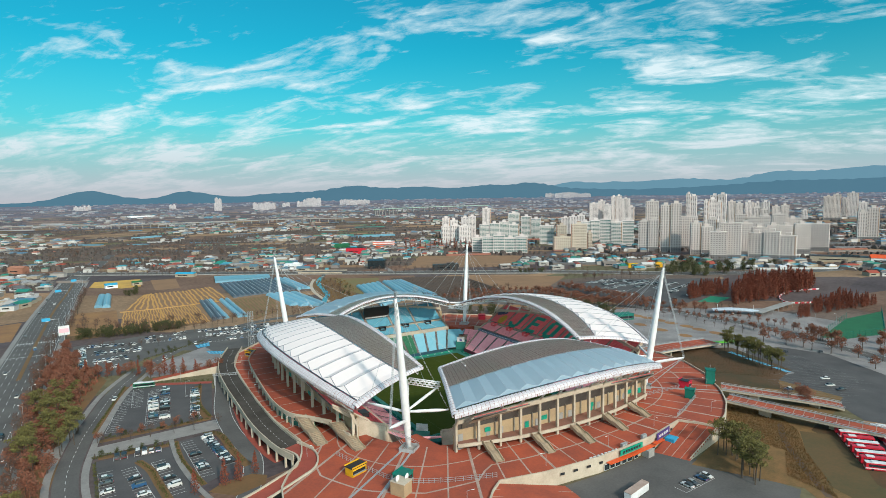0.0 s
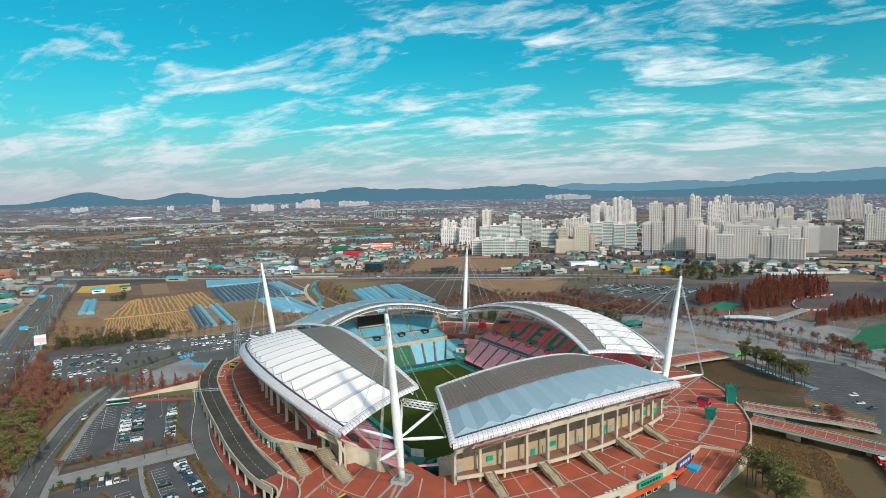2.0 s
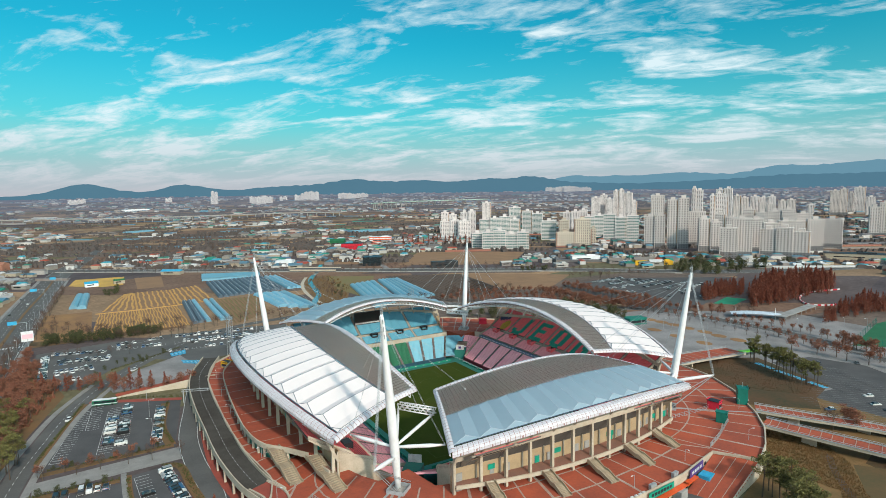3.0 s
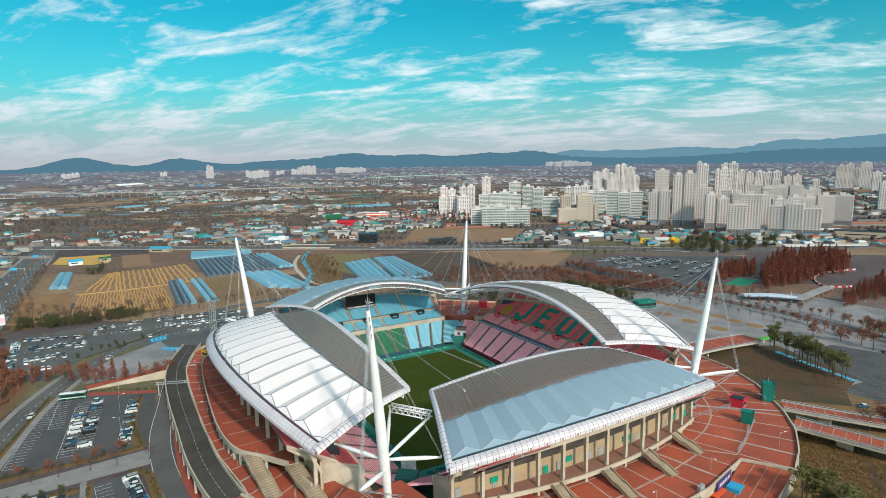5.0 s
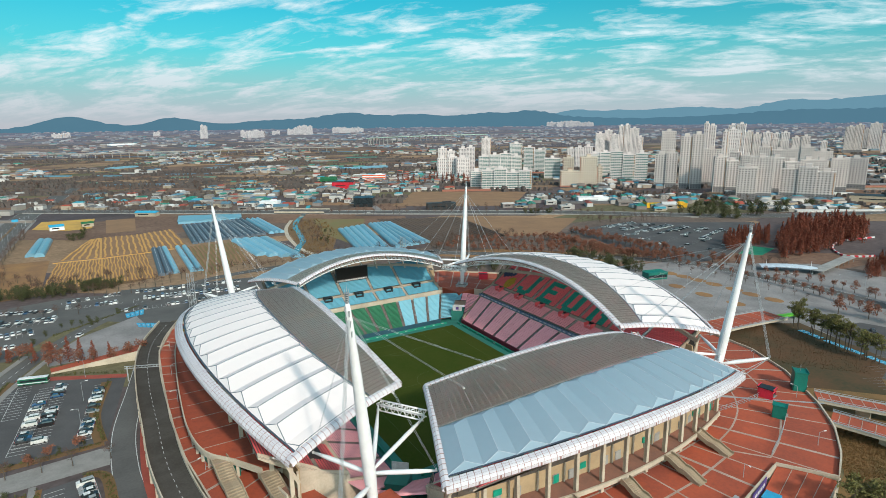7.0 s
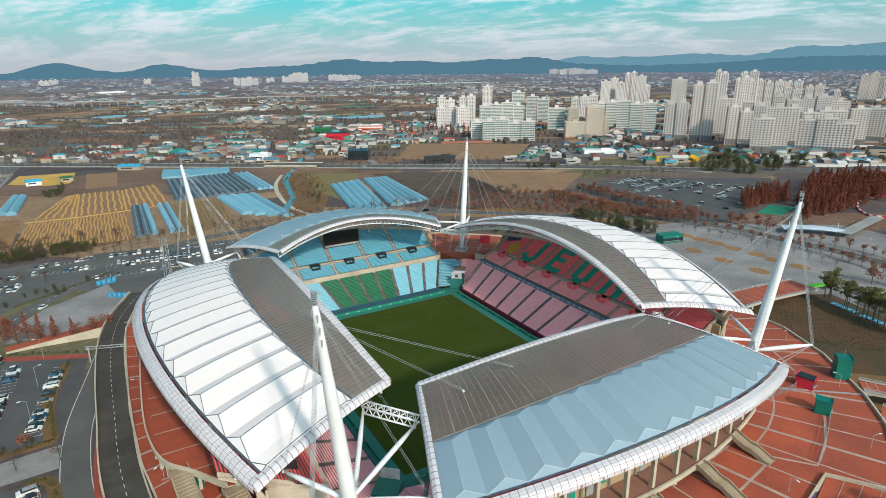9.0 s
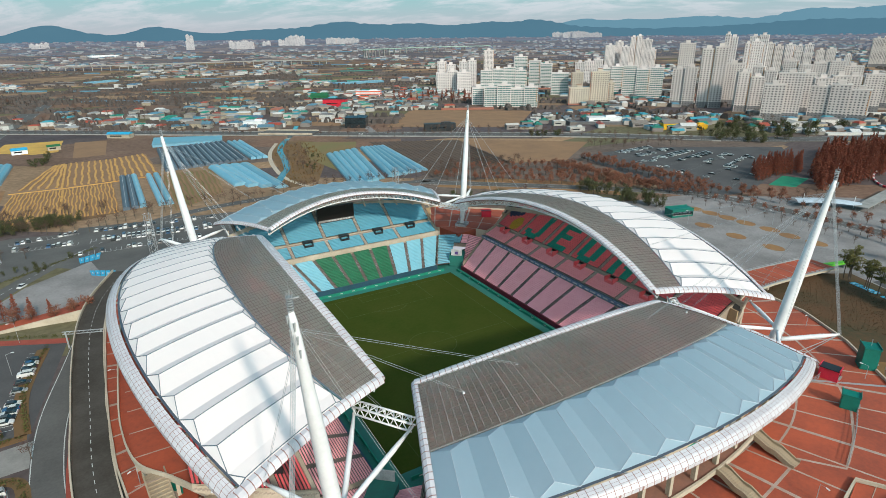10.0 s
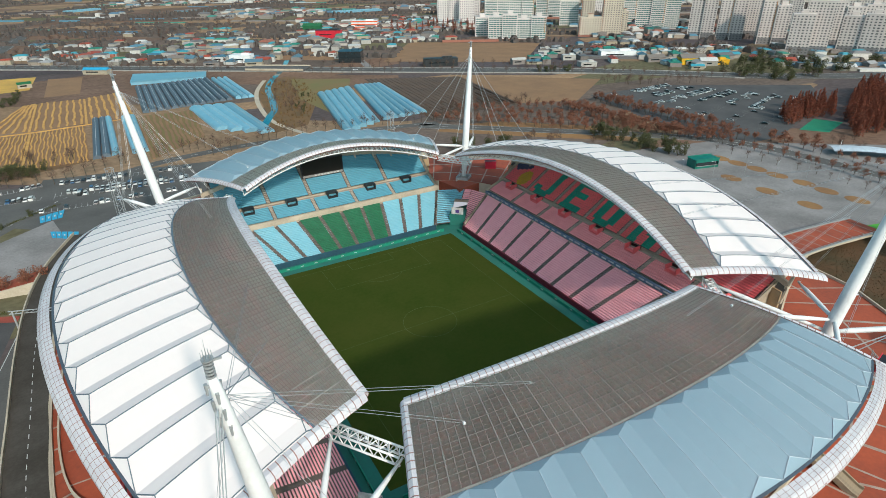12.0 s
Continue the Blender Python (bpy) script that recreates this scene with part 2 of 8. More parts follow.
MAT = dict(
    asphalt=material("asphalt", (0.070, 0.068, 0.070), 0.95, other=(0.105, 0.101, 0.101), scale=0.06, fine=1.5, spec=0.15),
    road=material("road", (0.085, 0.082, 0.080), 0.95, other=(0.13, 0.125, 0.12), scale=0.05, fine=1.2, spec=0.15),
    ring_road=material("ring road asphalt", (0.052, 0.045, 0.038), 0.95, other=(0.085, 0.076, 0.068), scale=0.1, fine=1.5, spec=0.15),
    gravel=material("worn grey paving", (0.30, 0.28, 0.275), 0.95, other=(0.17, 0.16, 0.157), scale=0.05, fine=1.0, spec=0.15),
    faint=material("worn bay paint", (0.26, 0.255, 0.25), 0.8, other=(0.12, 0.12, 0.12), scale=0.3, mixed=0.8),
    line=material("road paint", (0.66, 0.66, 0.65), 0.7, other=(0.36, 0.36, 0.355), scale=0.4),
    yellow_line=material("yellow road paint", (0.55, 0.36, 0.06), 0.7, scale=0.4),
    brick=material("red plaza paving", (0.41, 0.080, 0.034), 0.85, other=(0.25, 0.055, 0.030), scale=0.07, fine=0.9, mixed=0.55),
    joint=material("pale paving stone", (0.43, 0.33, 0.28), 0.85, other=(0.30, 0.21, 0.17), scale=0.3),
    lane=material("red cycle paving", (0.34, 0.07, 0.045), 0.8, scale=0.2),
    concrete=material("concrete", (0.54, 0.46, 0.36), 0.85, other=(0.38, 0.315, 0.24), scale=0.12, fine=1.6, bump=0.1),
    grey=material("grey concrete", (0.33, 0.32, 0.30), 0.9, other=(0.22, 0.21, 0.20), scale=0.15, fine=1.6),
    cream=material("ochre wall panel", (0.43, 0.31, 0.18), 0.75, other=(0.33, 0.235, 0.14), scale=0.2),
    gallery=material("dusty red gallery floor", (0.28, 0.125, 0.085), 0.9, other=(0.20, 0.10, 0.075), scale=0.2),
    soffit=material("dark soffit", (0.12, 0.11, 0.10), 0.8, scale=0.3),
    white=material("white painted steel", (0.80, 0.80, 0.80), 0.45, other=(0.66, 0.66, 0.66), scale=0.15, fine=1.0),
    membrane=material("white roof membrane", (0.86, 0.78, 0.765), 0.38, other=(0.80, 0.745, 0.74), scale=0.05, fine=0.5, mixed=0.35),
    membrane_blue=material("blue-grey roof panel", (0.30, 0.435, 0.52), 0.4, other=(0.265, 0.39, 0.475), scale=0.06, fine=0.4, mixed=0.4),
    seam=material("dark roof seam", (0.13, 0.17, 0.21), 0.6, scale=0.5),
    seam_pale=material("pale roof seam", (0.60, 0.67, 0.74), 0.5, scale=0.5),
    gutter=material("dark gutter", (0.07, 0.09, 0.12), 0.5, scale=0.5),
    fascia=material("white fascia panel", (0.62, 0.60, 0.62), 0.45, other=(0.52, 0.49, 0.52), scale=0.15, island=0.05),
    fascia_joint=material("rusty fascia joint", (0.33, 0.17, 0.15), 0.7, scale=0.5),
    grating=material("weathered clear roof sheet", (0.125, 0.185, 0.158), 0.6, other=(0.335, 0.325, 0.275), scale=0.09, fine=0.9, mixed=0.6),
    bar=material("roof purlin", (0.29, 0.27, 0.24), 0.6, other=(0.20, 0.18, 0.16), scale=0.3),
    steel=material("grey galvanised steel", (0.42, 0.44, 0.45), 0.45, metal=0.3, scale=0.5),
    cable=material("steel cable", (0.50, 0.53, 0.55), 0.45, metal=0.3, scale=1.0),
    grass=material("mown pitch grass", (0.033, 0.055, 0.008), 0.95, other=(0.048, 0.062, 0.012), scale=0.05, fine=0.8, mixed=0.6, spec=0.05),
    turf_line=material("worn pitch line", (0.085, 0.10, 0.035), 0.9, other=(0.045, 0.07, 0.014), scale=0.15, fine=0.7, mixed=0.9),
    track=material("dark green margin", (0.014, 0.17, 0.135), 0.8, other=(0.02, 0.12, 0.10), scale=0.1),
    board=material("green board", (0.008, 0.24, 0.16), 0.5, scale=0.2),
    maroon=material("maroon wall", (0.16, 0.012, 0.03), 0.6, scale=0.2),
    stair=material("stained stair concrete", (0.40, 0.315, 0.215), 0.9, other=(0.26, 0.20, 0.14), scale=0.3, fine=2.0),
    navy=material("blue wall", (0.018, 0.075, 0.115), 0.6, scale=0.2),
    banner=material("pale blue banner", (0.16, 0.22, 0.30), 0.6, other=(0.08, 0.13, 0.22), scale=0.25),
    tread=material("stand concrete tread", (0.17, 0.135, 0.125), 0.9, other=(0.12, 0.10, 0.09), scale=0.3),
    aisle=material("aisle concrete", (0.44, 0.37, 0.30), 0.9, other=(0.30, 0.25, 0.21), scale=0.3),
    seat_sky=material("sky blue seats", (0.080, 0.295, 0.395), 0.5, other=(0.070, 0.26, 0.35), scale=0.3),
    seat_pale=material("pale blue seats", (0.16, 0.42, 0.53), 0.5, other=(0.20, 0.45, 0.55), scale=0.3),
    seat_green=material("green seats", (0.006, 0.14, 0.065), 0.5, scale=0.3),
    # reds and pinks lifted past fading, in place of sunlight the roof blocks
    seat_red=material("dull red seats", (0.86, 0.145, 0.16), 0.55, other=(0.74, 0.13, 0.14), scale=0.3),
    seat_pink=material("brightened faded pink seats", (0.96, 0.47, 0.52), 0.55, other=(0.91, 0.41, 0.46), scale=0.3),
    seat_mid=material("faded red seats", (0.90, 0.34, 0.36), 0.55, other=(0.82, 0.29, 0.31), scale=0.3),
    seat_mosaic=material("dark green letter seats", (0.008, 0.30, 0.21), 0.5, scale=0.3),
    seat_navy=material("dark blue seats", (0.035, 0.04, 0.10), 0.5, scale=0.3),
    seat_yellow=material("yellow seats", (0.60, 0.36, 0.02), 0.5, scale=0.3),
    screen=material("dark screen", (0.012, 0.010, 0.009), 0.35, scale=0.5),
    dark=material("dark metal", (0.02, 0.022, 0.025), 0.5, scale=0.5),
    sign_green=material("green sign", (0.0, 0.30, 0.20), 0.5, scale=0.3),
    teal=material("teal painted steel", (0.0, 0.16, 0.12), 0.5, scale=0.3),
    kiosk_yellow=material("yellow kiosk paint", (0.75, 0.40, 0.01), 0.5, scale=0.3),
    kiosk_red=material("red kiosk paint", (0.62, 0.02, 0.05), 0.5, scale=0.3),
    orange=material("orange awning", (0.75, 0.10, 0.02), 0.5, scale=0.3),
    purple=material("purple banner", (0.05, 0.03, 0.13), 0.5, other=(0.10, 0.05, 0.22), scale=0.3),
    lawn=material("dry winter grass", (0.115, 0.072, 0.030), 0.95, other=(0.18, 0.092, 0.035), scale=0.06, fine=0.7),
    reed=material("dry orange reeds", (0.22, 0.112, 0.040), 0.95, other=(0.12, 0.078, 0.026), scale=0.15, fine=1.2),
    green_bank=material("greenish bank grass", (0.038, 0.035, 0.012), 0.95, other=(0.095, 0.045, 0.017), scale=0.035, fine=0.6, mixed=0.6),
    slope_grass=material("dull green slope grass", (0.066, 0.058, 0.021), 0.95, other=(0.122, 0.070, 0.026), scale=0.05, fine=0.7, mixed=0.5),
    pale_walk=material("pale paved footway", (0.27, 0.255, 0.24), 0.9, other=(0.19, 0.18, 0.17), scale=0.2, fine=1.5),
    orange_soil=material("orange stubble soil", (0.30, 0.155, 0.055), 0.95, other=(0.19, 0.095, 0.045), scale=0.05, fine=0.5),
    court_teal=material("teal sports floor", (0.01, 0.22, 0.12), 0.8, scale=0.1),
    bright_green=material("bright green cover", (0.10, 0.42, 0.02), 0.5, scale=0.3),
    rail_green=material("pale green parapet", (0.36, 0.50, 0.42), 0.7, scale=0.1),
    # greyer than the near twigs: some far haze is in this colour
    far_twig=material("far brown woods", (0.085, 0.064, 0.056), 0.95, other=(0.065, 0.055, 0.05), scale=0.05),
    accent=material("orange facade stripe", (0.52, 0.27, 0.13), 0.8, scale=0.1),
    hedge=material("olive hedge", (0.09, 0.085, 0.018), 0.9, other=(0.05, 0.055, 0.015), scale=0.4, bump=0.3),
    blue_tarp=material("bright blue roof", (0.03, 0.36, 0.60), 0.5, scale=0.3),
    water=glass("canal water", (0.02, 0.11, 0.16), 0.08),
    glass=glass("dark window glass", (0.02, 0.03, 0.035), 0.1),
    pane=material("far window glass", (0.12, 0.115, 0.12), 0.4, scale=0.2, spec=0.3),
    pane_green=material("green window glass", (0.06, 0.17, 0.16), 0.4, scale=0.2, spec=0.3),
    trunk=material("bark", (0.10, 0.075, 0.055), 0.95, scale=1.0),
    rubber=material("tyre rubber", (0.015, 0.015, 0.016), 0.9, scale=2.0),
    car=many("car paint", [(0.75, 0.75, 0.76), (0.02, 0.02, 0.022), (0.70, 0.71, 0.72), (0.08, 0.085, 0.09), (0.72, 0.72, 0.71), (0.03, 0.035, 0.04), (0.33, 0.34, 0.35), (0.03, 0.10, 0.22), (0.66, 0.66, 0.65), (0.05, 0.05, 0.055)], 0.3),
    rust=material("rust-red needles", (0.24, 0.062, 0.032), 0.95, other=(0.15, 0.042, 0.024), scale=0.3, island=0.35),
    twig=material("bare brown twigs", (0.115, 0.058, 0.040), 0.95, other=(0.09, 0.05, 0.04), scale=0.3, island=0.3),
    twig_red=material("reddish winter leaves", (0.25, 0.095, 0.055), 0.95, other=(0.17, 0.068, 0.042), scale=0.3, island=0.3),
    pine=material("pine needles", (0.17, 0.15, 0.042), 0.9, other=(0.095, 0.088, 0.026), scale=0.3, island=0.35),
    evergreen=material("dark evergreen leaves", (0.050, 0.060, 0.020), 0.9, other=(0.065, 0.062, 0.02), scale=0.3, island=0.35),
    poly=material("blue greenhouse film", (0.13, 0.29, 0.39), 0.3, other=(0.19, 0.36, 0.45), scale=0.2, per_object=0.2),
    net=material("dark shade net", (0.07, 0.10, 0.13), 0.6, other=(0.10, 0.13, 0.16), scale=0.3, per_object=0.15),
    straw=material("straw-covered ridge", (0.60, 0.33, 0.085), 0.95, other=(0.40, 0.21, 0.07), scale=0.2),
    soil=material("bare soil", (0.20, 0.110, 0.058), 0.95, other=(0.27, 0.15, 0.075), scale=0.05, fine=0.5),
    soil_dark=material("dark ploughed soil", (0.085, 0.058, 0.045), 0.95, other=(0.12, 0.075, 0.05), scale=0.06, fine=0.5),
    yellow_field=material("yellow stubble field", (0.62, 0.36, 0.07), 0.95, other=(0.40, 0.24, 0.06), scale=0.05, fine=0.5),
    green_field=material("dull green field", (0.15, 0.135, 0.045), 0.95, other=(0.19, 0.12, 0.05), scale=0.05, fine=0.5),
    wall=many("house wall", [(0.42, 0.40, 0.38), (0.30, 0.28, 0.25), (0.58, 0.57, 0.56), (0.24, 0.21, 0.20), (0.40, 0.34, 0.26), (0.18, 0.16, 0.15)], 0.8),
    roofs=many("house roof", [(0.07, 0.19, 0.28), (0.36, 0.36, 0.37), (0.05, 0.32, 0.42), (0.36, 0.07, 0.04), (0.14, 0.14, 0.15), (0.60, 0.60, 0.60), (0.10, 0.20, 0.27), (0.02, 0.22, 0.17), (0.22, 0.19, 0.17), (0.50, 0.48, 0.46)], 0.6),
    town=many("far town roofs", [(0.10, 0.20, 0.30), (0.20, 0.19, 0.20), (0.52, 0.52, 0.53), (0.14, 0.135, 0.14), (0.34, 0.13, 0.09), (0.11, 0.26, 0.36), (0.26, 0.22, 0.20), (0.62, 0.60, 0.58), (0.06, 0.26, 0.22)], 0.7, by="Island"),
    town_wall=many("far town walls", [(0.50, 0.46, 0.43), (0.30, 0.27, 0.25), (0.62, 0.59, 0.57), (0.40, 0.33, 0.27), (0.24, 0.21, 0.20)], 0.8, by="Island"),
    flat_white=material("white apartment render", (0.68, 0.61, 0.59), 0.8, other=(0.62, 0.555, 0.535), scale=0.03, fine=0.2, per_object=0.05),
    flat_grey=material("grey apartment render", (0.60, 0.53, 0.50), 0.8, other=(0.54, 0.475, 0.445), scale=0.03, fine=0.2, per_object=0.05),
    flat_cream=material("cream apartment render", (0.60, 0.51, 0.41), 0.8, scale=0.03, fine=0.2, per_object=0.05),
    flat_dark=material("dark stone plinth", (0.23, 0.22, 0.22), 0.8, scale=0.1),
    flat_trim=material("brown apartment trim", (0.38, 0.17, 0.11), 0.8, scale=0.1),
    bus_red=material("red bus paint", (0.60, 0.02, 0.04), 0.35, scale=0.3),
    bus_green=material("green bus paint", (0.01, 0.14, 0.07), 0.35, scale=0.3),
    bus_white=material("white bus paint", (0.78, 0.78, 0.78), 0.35, scale=0.3),
    court=material("green court", (0.012, 0.13, 0.05), 0.8, scale=0.1),
    headlamp=material("clear lamp lens", (0.7, 0.7, 0.68), 0.15, scale=2.0),
    tail=material("red lamp lens", (0.4, 0.01, 0.01), 0.3, scale=2.0),
)

letting_light(MAT["membrane"], 0.15, (0.92, 0.90, 0.87))
letting_light(MAT["membrane_blue"], 0.25, (0.7, 0.75, 0.78))
letting_light(MAT["grating"], 0.76, (0.88, 0.91, 0.86))
letting_light(MAT["grating"], 0.10, (0.90, 0.93, 0.88), clear=True)


# ---- mesh helpers ----
class Shape:
    """Collects faces, each with the number of its material."""

    def __init__(self):
        self.v, self.f, self.m = [], [], []

    def face(self, points, mat=0):
        n = len(self.v)
        self.v += [tuple(p) for p in points]
        self.f.append(tuple(range(n, n + len(points))))
        self.m.append(mat)
        return self

    def box(self, x, y, z, sx, sy, sz, turn=0.0, mat=0, top=1.0, slant=0.0):
        """A box on its base at z; top: how much narrower its upper face is."""
        c, s = math.cos(turn), math.sin(turn)
        n = len(self.v)
        for k, h in ((1.0, 0.0), (top, sz)):
            for a, b in ((-1, -1), (1, -1), (1, 1), (-1, 1)):
                px, py = a * sx / 2 * k + (slant if h else 0), b * sy / 2 * k
                self.v.append((x + px * c - py * s, y + px * s + py * c, z + h))
        for q in ((3, 2, 1, 0), (4, 5, 6, 7), (0, 1, 5, 4), (1, 2, 6, 5), (2, 3, 7, 6), (3, 0, 4, 7)):
            self.f.append(tuple(n + i for i in q))
            self.m.append(mat)
        return self

    def tube(self, p, q, r0, r1=None, sides=8, mat=0, caps=True, rings=((0, 1),)):
        p, q = Vector(p), Vector(q)
        r1 = r0 if r1 is None else r1
        d = (q - p).normalized()
        a = d.orthogonal().normalized()
        b = d.cross(a)
        stops = [(0.0, r0), (1.0, r1)] if rings == ((0, 1),) else rings
        n = len(self.v)
        for k, r in stops:
            c = p.lerp(q, k)
            for i in range(sides):
                w = 2 * math.pi * i / sides
                self.v.append(tuple(c + a * (r * math.cos(w)) + b * (r * math.sin(w))))
        for j in range(len(stops) - 1):
            for i in range(sides):
                i2 = (i + 1) % sides
                self.f.append((n + j * sides + i, n + j * sides + i2, n + (j + 1) * sides + i2, n + (j + 1) * sides + i))
                self.m.append(mat)
        if caps:
            self.f.append(tuple(n + i for i in reversed(range(sides))))
            self.f.append(tuple(n + (len(stops) - 1) * sides + i for i in range(sides)))
            self.m += [mat, mat]
        return self

    def sheet(self, rows, mat=0):
        """A net of quads through rows of points."""
        n, w = len(self.v), len(rows[0])
        for r in rows:
            self.v += [tuple(p) for p in r]
        for j in range(len(rows) - 1):
            for i in range(w - 1):
                self.f.append((n + j * w + i, n + j * w + i + 1, n + (j + 1) * w + i + 1, n + (j + 1) * w + i))
                self.m.append(mat)
        return self

    def block(self, outline, z0, z1, mat=0, side=None):
        """An upright prism over an outline of (x, y), anticlockwise."""
        n, k = len(self.v), len(outline)
        self.v += [(x, y, z0) for x, y in outline] + [(x, y, z1) for x, y in outline]
        self.f.append(tuple(n + k + i for i in range(k)))
        self.m.append(mat)
        for i in range(k):
            j = (i + 1) % k
            self.f.append((n + i, n + j, n + k + j, n + k + i))
            self.m.append(mat if side is None else side)
        return self

    def strip(self, line, width, z0, z1, mat=0):
        """A band of that width along a line of (x, y), from z0 up to z1."""
        pts = [Vector((a, b)) for a, b in line]
        left, right = [], []
        for i, p in enumerate(pts):
            d = (pts[min(i + 1, len(pts) - 1)] - pts[max(i - 1, 0)]).normalized()
            nrm = Vector((-d.y, d.x)) * (width / 2)
            left.append(p + nrm)
            right.append(p - nrm)
        n, k = len(self.v), len(pts)
        for z in (z0, z1):
            self.v += [(p.x, p.y, z) for p in left] + [(p.x, p.y, z) for p in right]
        for i in range(k - 1):
            t, b = n + 2 * k, n
            for q in ((t + i, t + k + i, t + k + i + 1, t + i + 1), (b + i, b + i + 1, t + i + 1, t + i), (b + k + i + 1, b + k + i, t + k + i, t + k + i + 1)):
                self.f.append(q)
                self.m.append(mat)
        for i in (0, k - 1):
            self.f.append((n + i, n + k + i, n + 3 * k + i, n + 2 * k + i))
            self.m.append(mat)
        return self

    def data(self, name, mats, smooth=False):
        me = bpy.data.meshes.new(name)
        me.from_pydata(self.v, [], self.f)
        for k in mats:
            me.materials.append(MAT[k])
        me.polygons.foreach_set("material_index", self.m)
        if smooth:
            me.polygons.foreach_set("use_smooth", [True] * len(self.f))
        me.update()
        return me


def thing(name, label, category, at=(0, 0, 0), turn=0.0, group="", kind=""):
    ob = new(name)
    ob.matrix_basis = pose(*at, 0, 0, turn)
    return tagged(ob, label, category, group, kind)


def part(name, shape, mats, parent, label="", smooth=False, kind=""):
    ob = new(name, shape if isinstance(shape, bpy.types.Mesh) else shape.data(name, mats, smooth))
    ob.parent = parent
    if label or kind:
        tagged(ob, label, kind=kind)
    return ob


def solid(name, shape, mats, label, category, group="", kind="", smooth=False):
    return tagged(new(name, shape.data(name, mats, smooth)), label, category, group, kind)


def smooth_line(points, per=6):
    """A rounded line through points (x, y)."""
    p = [Vector(q) for q in points]
    out = []
    for i in range(len(p) - 1):
        a, b, c, d = p[max(i - 1, 0)], p[i], p[i + 1], p[min(i + 2, len(p) - 1)]
        for j in range(per):
            t = j / per
            out.append(0.5 * (2 * b + (c - a) * t + (2 * a - 5 * b + 4 * c - d) * t * t + (3 * b - a - 3 * c + d) * t ** 3))
    return [tuple(q) for q in out + [p[-1]]]


def inside(x, y, poly):
    hit = False
    for i in range(len(poly)):
        (ax, ay), (bx, by) = poly[i - 1], poly[i]
        if (ay > y) != (by > y) and x < (bx - ax) * (y - ay) / (by - ay) + ax:
            hit = not hit
    return hit


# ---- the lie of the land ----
# share of haze-coloured emission in each far belt
HAZE_SHARE = (0.26, 0.50, 0.72)


def add_haze_glow(m, share, glow=(0.17, 0.215, 0.30)):
    """Mixes bluish emission into a far backdrop's material, in place of real haze."""
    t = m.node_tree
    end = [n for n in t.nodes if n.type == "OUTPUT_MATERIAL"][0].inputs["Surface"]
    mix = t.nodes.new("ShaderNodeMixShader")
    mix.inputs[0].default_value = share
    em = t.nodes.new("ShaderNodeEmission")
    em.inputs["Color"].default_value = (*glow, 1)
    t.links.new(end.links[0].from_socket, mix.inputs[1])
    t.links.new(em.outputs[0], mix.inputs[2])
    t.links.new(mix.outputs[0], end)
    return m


def belt_of(x, y):
    """Which belt of the plain a spot lies in: 0 near, 1 to 3 far."""
    d = math.hypot(x + 150, y + 250)
    return 0 if d < 2300 else 1 if d < 3000 else 2 if d < 3700 else 3


DECK = 5.5
PITCH = -6.1


def rise(x, y):
    """The plain climbs gently towards the far hills."""
    k = max(0.0, min(1.0, (math.hypot(x + 150, y + 250) - 1800) / 2900))
    return 84 * k * k * (3 - 2 * k)


